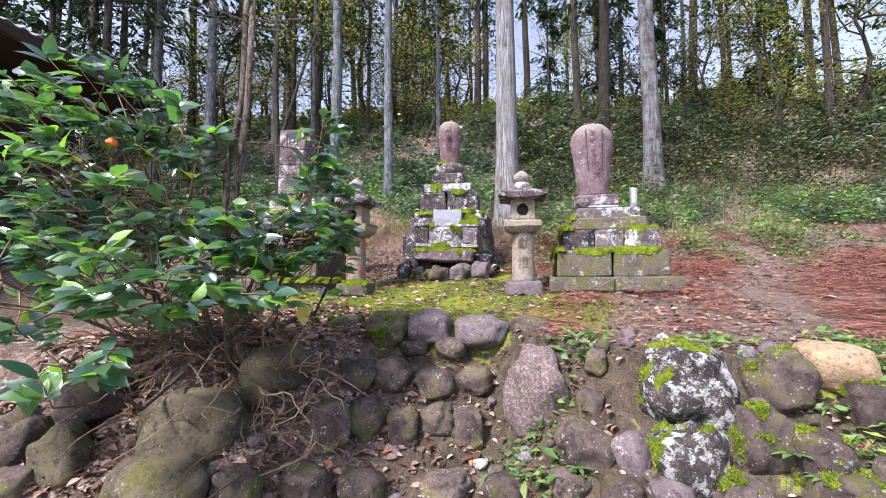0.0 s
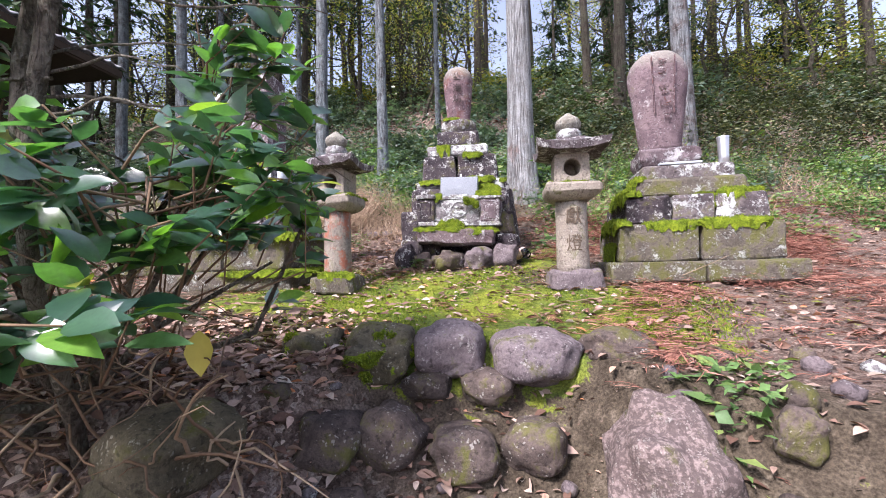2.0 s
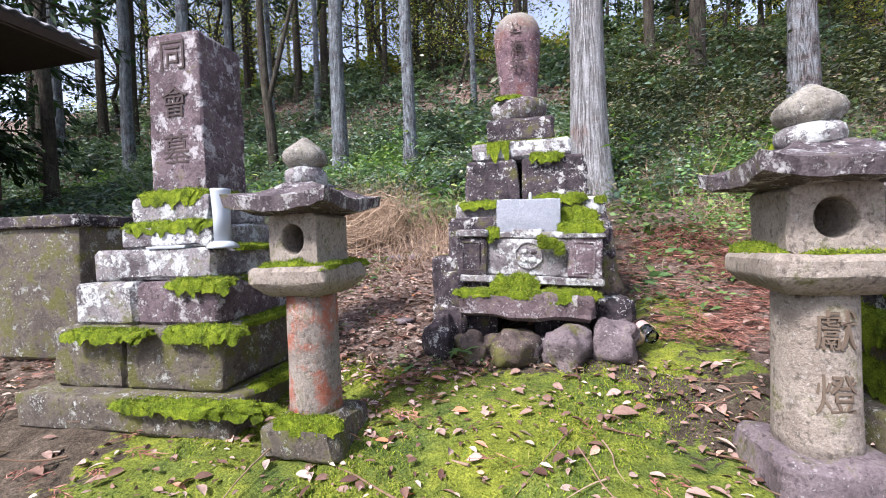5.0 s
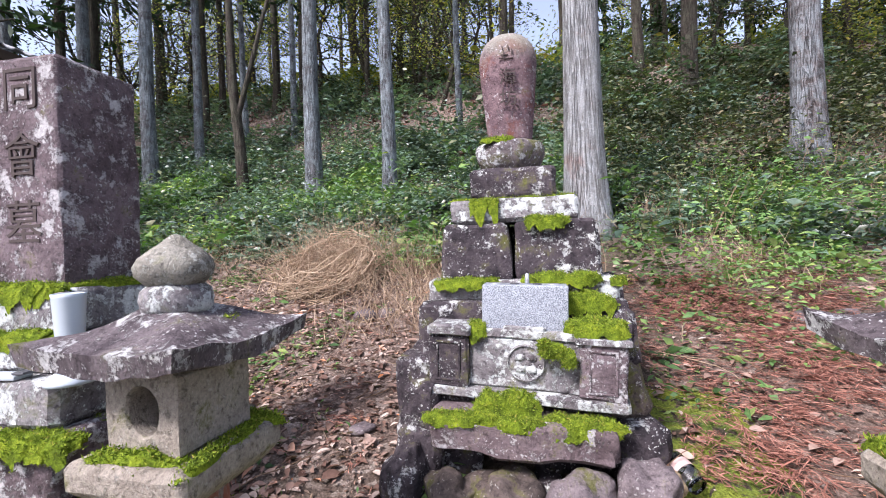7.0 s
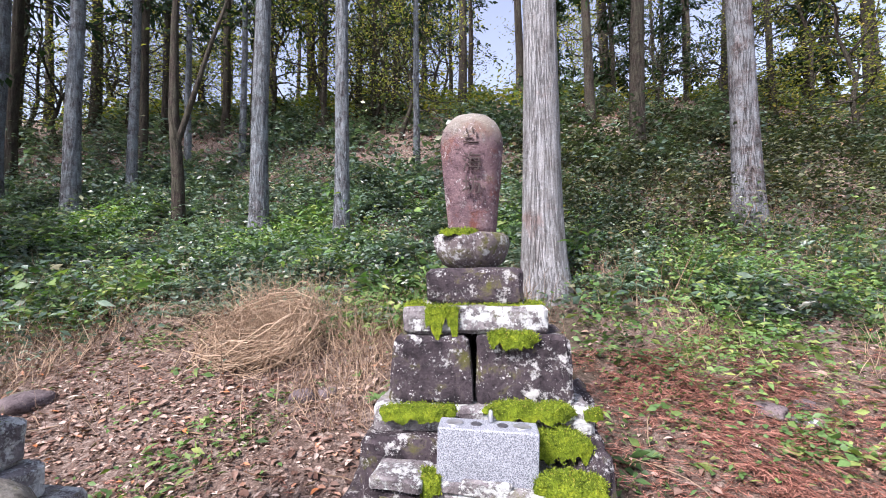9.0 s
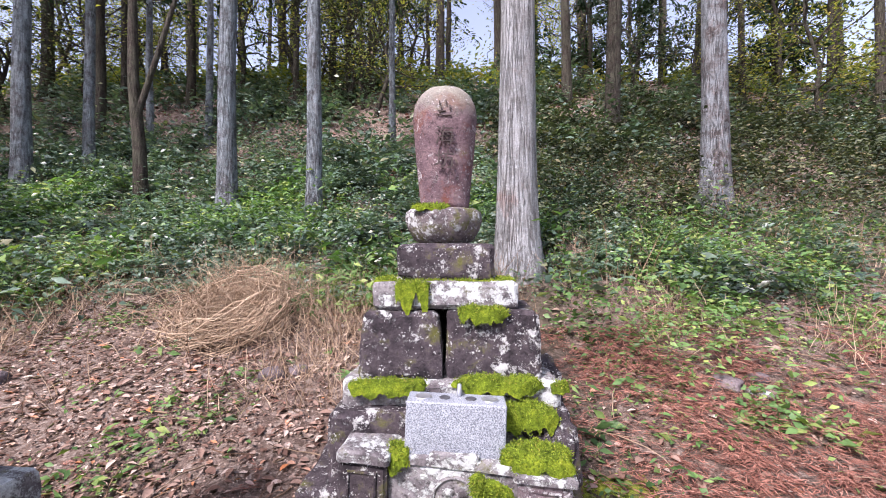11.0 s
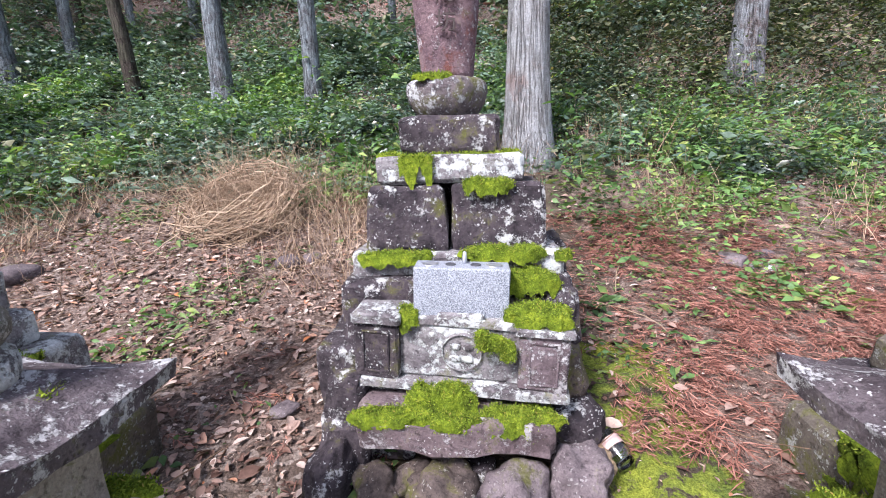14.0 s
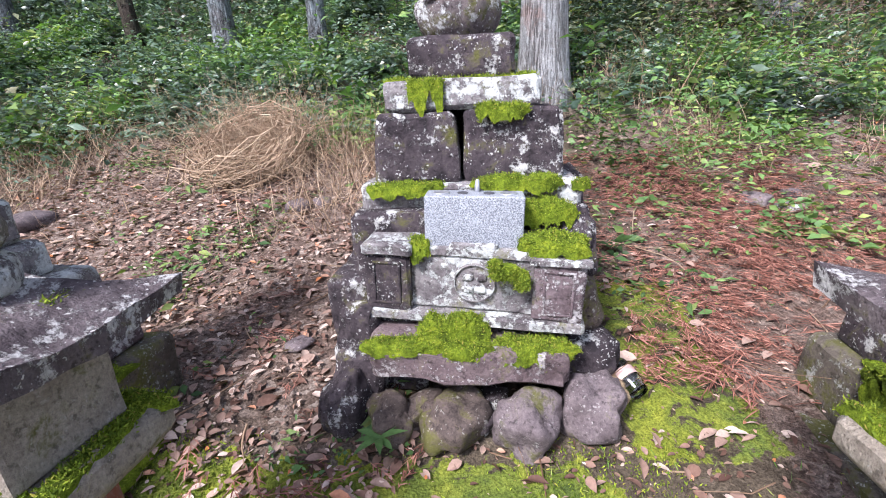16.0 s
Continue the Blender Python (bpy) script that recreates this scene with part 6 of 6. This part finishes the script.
litter("fallen_leaves", "dark fallen leaves behind the edge stones", scatter(2600, (-3.2, -0.95), (3.2, 4.5), lambda x, y: np.clip((4.6 - y) * 1.2, 0, 1)), 0.035, 0.09, LITTER, 0.5)
litter("fallen_leaves", "scattered dry leaves on the moss", scatter(2600, (-2.6, 2.6), (3.7, 6.0)), 0.025, 0.065, LITTER, 0.4)
litter("fallen_leaves", "dry leaves and scraps among the bank stones", scatter(1300, (-0.2, 2.8), (2.1, 3.7)), 0.02, 0.06, LITTER, 0.4)
litter("fallen_leaves", "scattered dry leaves among rusty needles", scatter(2200, (0.1, 7), (5.6, 10)), 0.025, 0.075, LITTER, 0.4)
litter("fallen_leaves", "orange-brown leaf litter on the upper hillside", scatter(5000, (-20, 20), (14, 26)), 0.10, 0.22, NEEDLE, 0.4)


def sprigs(name, label, pos, lo, hi, per=13):
    """Dry cedar sprigs: a curved stem set on both sides with short scaly shoots."""
    n = len(pos)
    # neighbouring sprigs lie along one another
    a = 2.4 * np.sin(pos[:, 0] * 1.5 + 0.7) + 2.0 * np.cos(pos[:, 1] * 1.3 + pos[:, 0] * 0.6) + 1.5 * np.sin(pos[:, 0] * 4.1 + pos[:, 1] * 3.3) + rng.normal(0, 1.1, n)
    d = np.stack([np.cos(a), np.sin(a), rng.normal(0, 0.08, n)], 1)
    ln = rng.uniform(lo, hi, n)
    bend = rng.normal(0, 0.9, n)
    base, dirs, lens, wid = [], [], [], []
    for k in range(per):
        s = k / per
        aa = a + bend * s
        q = pos + d * (ln * s)[:, None] + np.stack([np.zeros(n), np.zeros(n), 0.012 + 0.02 * np.sin(s * 3) + rng.uniform(0, 0.015, n)], 1)
        sgn = 0 if k % 3 == 0 else (1 if k % 3 == 1 else -1)
        ab = aa + sgn * 0.55
        base.append(q)
        dirs.append(np.stack([np.cos(ab), np.sin(ab), rng.normal(0.05, 0.12, n)], 1))
        lens.append(ln * (0.45 if sgn == 0 else 0.36) * rng.uniform(0.7, 1.2, n))
        wid.append(np.full(n, 0.006))
    lv, lt = leaves(np.concatenate(base), np.concatenate(dirs), rand_up(n * per, 0.4), np.concatenate(lens), np.concatenate(wid), 0.3, 0.15)
    tagged(new(name, array_mesh(name, lv, lt, NEEDLE)), label, "needle litter", kind="stuff")


sprigs("cedar_sprigs", "rusty fallen cedar sprigs in drifts", scatter(11000, (0.5, 7.5), (3.5, 9.5), clump(2.3, 0.6, -0.02)), 0.12, 0.32)
sprigs("cedar_sprigs", "rusty cedar sprigs on the moss and leaves", scatter(1000, (-5, 0.6), (3.9, 8.6), clump(2.3, 1.6, 0.05)), 0.10, 0.24)
sprigs("cedar_sprigs", "drifts of rusty cedar sprigs below the slope", scatter(6000, (0.15, 3.6), (6.2, 9.0), lambda x, y: np.clip(0.45 + 0.5 * np.sin(x * 2.1 + y * 1.4) + 0.45 * np.sin(x * 5.3 - y * 4.1), 0.08, 1)), 0.10, 0.26)
sprigs("cedar_sprigs", "thick drifts of rusty cedar sprigs beside the large grave", scatter(3000, (0.9, 5.2), (3.7, 6.4), clump(1.8, 0.9, -0.2)), 0.14, 0.34)
heap = scatter(1300, (3.2, 6.5), (4.8, 7.4), clump(1.4, 0.5, -0.3))
heap[:, 2] += rng.uniform(0, 0.16, len(heap))
sprigs("cedar_sprigs", "heaped rusty cedar branches beside the terrace", heap, 0.2, 0.45)
sprigs("cedar_sprigs", "rusty cedar sprigs on the bank", scatter(200, (0.3, 2.8), (2.5, 3.5), clump(2.9, 1.1, 0.2)), 0.10, 0.2)


ground_twigs = []
for k in range(330):
    x, y = rng.uniform(-5.5, 3.5), rng.uniform(4.2, 9.0)
    p, t = twig_arrays((x, y, gz(x, y) + 0.015), (rng.normal(), rng.normal(), 0.0), rng.uniform(0.2, 0.6), rng.uniform(0.003, 0.007), 5, 0.12)
    ground_twigs.append(t)
v, t = joined(ground_twigs)
tagged(new("fallen_twigs", array_mesh("fallen_twigs", v, t, TWIG, True)), "thin dry twigs lying on the ground", "twigs", kind="stuff")
for k, (x, y, w, h) in enumerate(((-2.16, 8.2, 0.24, 0.14), (-1.95, 8.25, 0.17, 0.12), (-4.6, 8.0, 0.4, 0.2), (1.75, 8.1, 0.26, 0.12), (1.95, 8.0, 0.2, 0.1), (2.1, 8.2, 0.16, 0.1), (-1.55, 6.5, 0.16, 0.05), (-4.2, 6.9, 0.3, 0.16))):
    thing("loose_stone", "loose grey stone half sunk in the litter", "stone", pose(x, y, gz(x, y) + h * 0.15, 0, 0, k * 40), "loose stones on the slope", data=boulder_mesh("loose_stone", w, w * 0.8, h, BOULDER_GREY if k != 4 else STONE_PALE, 400 + k, 3))


def rosette(x, y, z, r, n, label):
    a = np.linspace(0, 2 * np.pi, n, endpoint=False) + rng.uniform(0, 0.5, n)
    p = np.tile(np.array([x, y, z]), (n, 1))
    d = np.stack([np.cos(a), np.sin(a), rng.uniform(0.3, 0.8, n)], 1)
    ob = thing("weed_plant", label, "plant", group="weed rosettes")
    for k in range(n):
        v, t = leaves(p[k:k + 1], d[k:k + 1], np.array([[0, 0, 1.0]]), np.array([r * rng.uniform(0.7, 1.2)]), np.array([r * 0.32]), 0.2, 0.45, True)
        part("leaf", array_mesh("leaf", v, t, UNDER_LIGHT, True), ob)


for x, y, dz, r, n in ((-0.98, 5.86, 0.10, 0.11, 8), (1.62, 2.50, 0.12, 0.12, 10), (1.70, 2.42, 0.10, 0.10, 9), (2.15, 2.62, 0.1, 0.12, 9), (0.62, 2.62, 0.06, 0.08, 7), (1.32, 2.30, 0.05, 0.09, 8), (-1.45, 8.1, 0.06, 0.16, 11), (-1.25, 8.3, 0.08, 0.18, 12), (-0.95, 8.6, 0.1, 0.16, 10), (0.55, 3.35, 0.04, 0.07, 7)):
    rosette(x, y, gz(x, y) + dz, r, n, "small green leafy weed growing between the stones" if y < 6 else "leafy green weed beside the dry grass")


# ---- camellia and sapling ----
def camellia():
    ob = thing("camellia_shrub", "glossy dark green camellia shrub leaning over the bank", "shrub", pose(0, 0, 0))
    root = np.array([-1.9, 3.1, gz(-1.9, 3.1) - 0.05])
    masses = (((-2.15, 2.45, 2.1), (0.68, 0.5, 0.46), 64), ((-2.25, 2.75, 1.65), (0.75, 0.6, 0.36), 58), ((-1.20, 2.70, 1.80), (0.50, 0.42, 0.20), 50), ((-1.15, 3.25, 1.98), (0.30, 0.36, 0.34), 15),
              ((-1.55, 2.05, 1.50), (0.42, 0.36, 0.22), 26), ((-1.75, 1.8, 1.15), (0.3, 0.2, 0.16), 7), ((-1.2, 3.4, 1.55), (0.2, 0.22, 0.2), 2), ((-2.6, 2.1, 1.5), (0.5, 0.45, 0.36), 26), ((-1.30, 2.35, 1.46), (0.36, 0.26, 0.15), 12),
              ((-1.05, 3.05, 2.45), (0.25, 0.30, 0.3), 15), ((-1.2, 3.05, 2.05), (0.25, 0.25, 0.3), 9), ((-0.98, 3.40, 1.85), (0.15, 0.22, 0.18), 7), ((-2.35, 2.4, 2.62), (0.5, 0.4, 0.32), 34), ((-2.9, 2.5, 2.3), (0.4, 0.4, 0.4), 22), ((-1.75, 2.5, 2.40), (0.32, 0.28, 0.2), 12))
    stems, twigs, tips, tdirs = [], [], [], []
    for c, r, n in masses:
        c, r = np.array(c), np.array(r)
        # one bough to each mass of leaves
        mid = (root + c) / 2 + np.array([0, 0, -0.12]) + rng.normal(0, 0.08, 3)
        bough = [root + rng.normal(0, 0.06, 3) * np.array([1, 1, 0]), root * 0.65 + mid * 0.35 + rng.normal(0, 0.04, 3), mid, mid * 0.4 + c * 0.6, c]
        stems.append(bough)
        for k in range(n):
            q = c + unit(rng.normal(0, 1, 3)) * r * rng.uniform(0.5, 1.0) ** 0.4
            if q[0] > -0.34 - 0.17 * q[1]:
                q[0] = -0.34 - 0.17 * q[1] - rng.uniform(0, 0.2)
            i0, f0 = rng.integers(1, 4), rng.uniform(0, 1)
            b = np.array(bough[i0]) * (1 - f0) + np.array(bough[i0 + 1]) * f0
            if np.linalg.norm(q - b) > 0.55:
                b = q + unit(b - q) * 0.4 + rng.normal(0, 0.06, 3)
            m1 = (b + q) / 2 + rng.normal(0, 0.05, 3)
            twigs.append(tube_arrays([b, m1, q], [0.0055, 0.004, 0.0025], 4))
            tips.append(q)
            tdirs.append(unit(q - m1 + np.array([0, 0, 0.05])))
    for s in stems:
        v, t = tube_arrays(s, np.linspace(0.019, 0.006, len(s)), 8)
        part("stem", array_mesh("stem", v, t, BARK_SAPLING, True), ob, "grey-brown stem")
    v, t = joined(twigs)
    tagged(part("twigwork", array_mesh("twigwork", v, t, TWIG, True), ob, "thin brown twigs"), kind="stuff")
    tips, tdirs = np.array(tips), np.array(tdirs)
    per = 7
    n = len(tips) * per
    P, D = np.repeat(tips, per, 0), np.repeat(tdirs, per, 0)
    out = unit(D * 0.55 + rand_dirs(n, -0.5, 0.35))
    P = P - D * rng.uniform(0, 0.12, (n, 1)) + out * 0.008
    ln = rng.uniform(0.10, 0.165, n)
    tipx = P + out * ln[:, None]
    ok = tipx[:, 0] < -0.30 - 0.17 * tipx[:, 1]
    P, out, ln = P[ok], out[ok], ln[ok]
    lv, lt = leaves(P, out, unit(rand_up(len(P), 0.42) + np.array([0.12, -0.55, 0.0])), ln, ln * rng.uniform(0.42, 0.54, len(P)), 0.22, rng.uniform(0.05, 0.45, (len(P), 1)), True)
    leafmesh = array_mesh("leaf_crown", lv, lt, CAMELLIA, True)
    tagged(part("leaf_crown", leafmesh, ob, "glossy dark green leaves"), kind="stuff")
    part("flower", boulder_mesh("flower", 0.05, 0.05, 0.04, ORANGE, 3, 3, 0.3), ob, "single orange bloom", pose(-1.88, 2.12, 2.24))
    one = leaves(np.array([[-1.07, 2.74, 1.33]]), np.array([[0.15, -0.2, -1.0]]), np.array([[0.3, -1.0, 0.1]]), np.array([0.14]), np.array([0.085]), 0.2, 0.1, True)
    part("yellow_leaf", array_mesh("yellow_leaf", *one, YELLOWED), ob, "yellowed hanging leaf")


camellia()


def root_tangle():
    arrs = []
    for k in range(90):
        x, y = rng.uniform(-2.4, -0.95), rng.uniform(2.5, 3.2)
        p, t = twig_arrays((x, y, gz(x, y) + rng.uniform(0.05, 0.25)), (rng.normal(0.3, 0.8), rng.normal(-0.5, 0.6), rng.normal(0, 0.4)), rng.uniform(0.3, 0.8), rng.uniform(0.003, 0.008), 8, 0.3, 0.06)
        arrs.append(t)
    for k in range(60):
        # bare stems that hang out over the boulders from the foot of the shrub
        x, y = rng.uniform(-2.5, -1.0), rng.uniform(2.75, 3.15)
        p, t = twig_arrays((x, y, gz(x, y) + rng.uniform(0.08, 0.30)), (rng.normal(0.1, 0.9), rng.normal(-0.7, 0.3), rng.normal(0.0, 0.25)), rng.uniform(0.3, 0.65), rng.uniform(0.003, 0.009), 9, 0.3, 0.04)
        arrs.append(t)
    v, t = joined(arrs)
    tagged(new("twig_tangle", array_mesh("twig_tangle", v, t, TWIG, True)), "tangle of bare brown twigs and roots over the boulders", "twigs", kind="stuff")


root_tangle()


def sapling():
    x, y = -1.5, 2.56
    ob = thing("sapling_tree", "slim bare sapling forking into grey-brown stems", "tree", pose(x, y, gz(x, y) - 0.1))
    for name, pts, r in (("trunk", [(-0.3, 0.5, 0.15), (-0.2, 0.35, 0.6), (-0.04, 0.08, 1.1), (0.0, 0.0, 1.45)], 0.032), ("stem", [(0.0, 0.0, 1.38), (0.06, 0.0, 1.7), (0.10, 0.03, 2.2), (0.14, 0.02, 3.2)], 0.027), ("stem", [(0.0, 0, 1.4), (-0.02, 0.02, 1.8), (0.05, 0.05, 2.3), (0.03, 0.1, 3.1)], 0.024)):
        v, t = tube_arrays(pts, np.linspace(r, r * 0.7, 4), 10)
        part(name, array_mesh(name, v, t, BARK_SAPLING, True), ob)
    arrs = []
    for k in range(22):
        z = rng.uniform(1.3, 3.0)
        p, t = twig_arrays((rng.uniform(-0.02, 0.12), 0, z), (rng.normal(0.1, 1), rng.normal(0.3, 0.8), rng.normal(0.4, 0.3)), rng.uniform(0.5, 1.3), 0.006, 9, 0.22)
        arrs.append(t)
    v, t = joined(arrs)
    tagged(part("twigwork", array_mesh("twigwork", v, t, BARK_SAPLING, True), ob, "bare thin twigs"), kind="stuff")


sapling()


# ---- shed beyond the graves ----
def shed():
    ob = thing("shed", "dark timber shed with a grey corrugated roof", "shed", pose(-9.0, 6.0, 0))
    g0 = gz(-9.6, 6)
    part("wall", worn_block("wall", 0.14, 8.4, 4.6, SHED_WALL, 0.004, 3, 1.0, 1, 0.01), ob, "", pose(-2.6, 0, g0 - 0.3))
    part("wall", worn_block("wall", 3.4, 0.14, 4.6, SHED_WALL, 0.004, 3, 1.0, 2, 0.01), ob, "", pose(-4.35, -4.13, g0 - 0.3))
    part("wall", worn_block("wall", 3.4, 0.14, 5.6, SHED_WALL, 0.004, 3, 1.0, 3, 0.01), ob, "", pose(-4.35, 4.13, g0 - 0.3))
    n = 140
    verts, faces = [], []
    for i in range(n + 1):
        y = -5.2 + 9.2 * i / n
        w = 0.03 * math.sin(i * 1.6)
        for x, z in ((0.55, 6.12), (-5.6, 8.6)):
            verts.append((x, y, z + w))
            verts.append((x, y, z + w - 0.02))
    for i in range(n):
        a = i * 4
        faces += [(a, a + 4, a + 6, a + 2), (a + 1, a + 3, a + 7, a + 5), (a, a + 1, a + 5, a + 4), (a + 2, a + 6, a + 7, a + 3)]
    part("roof", mesh_np("roof", verts, faces, SHED_ROOF), ob, "grey corrugated sheet roof")
    part("soffit", worn_block("soffit", 3.1, 9.0, 0.05, SHED_WALL, 0.003, 3, 1.0, 6, 0.006), ob, "dark board soffit under the eave", pose(-1.08, -0.6, 5.86))
    part("fascia", worn_block("fascia", 0.05, 9.1, 0.16, SHED_WALL, 0.002, 2, 1.0, 5, 0.006), ob, "", pose(0.48, -0.6, 5.9))
    for i in range(12):
        part("rafter", worn_block("rafter", 3.2, 0.08, 0.12, SHED_WALL, 0.002, 2, 1.0, i, 0.006), ob, "", pose(-1.1, -4.8 + 0.78 * i, 6.55, 0, 22.4, 0))


shed()
trough = thing("stone_trough", "dark stone basin with a cover beside the square grave", "stone basin", pose(-4.14, 6.05, gz(-4.14, 6.05) - 0.02, 0, 0, 4))
part("basin", worn_block("basin", 0.75, 0.6, 0.98, STONE_BLOCK, 0.012, 7, 1.04, 61, 0.02), trough)
part("lid", worn_block("lid", 0.86, 0.7, 0.09, STONE_DARK, 0.008, 7, 0.96, 62, 0.015), trough, "dark stone cover", pose(0, 0, 0.97))
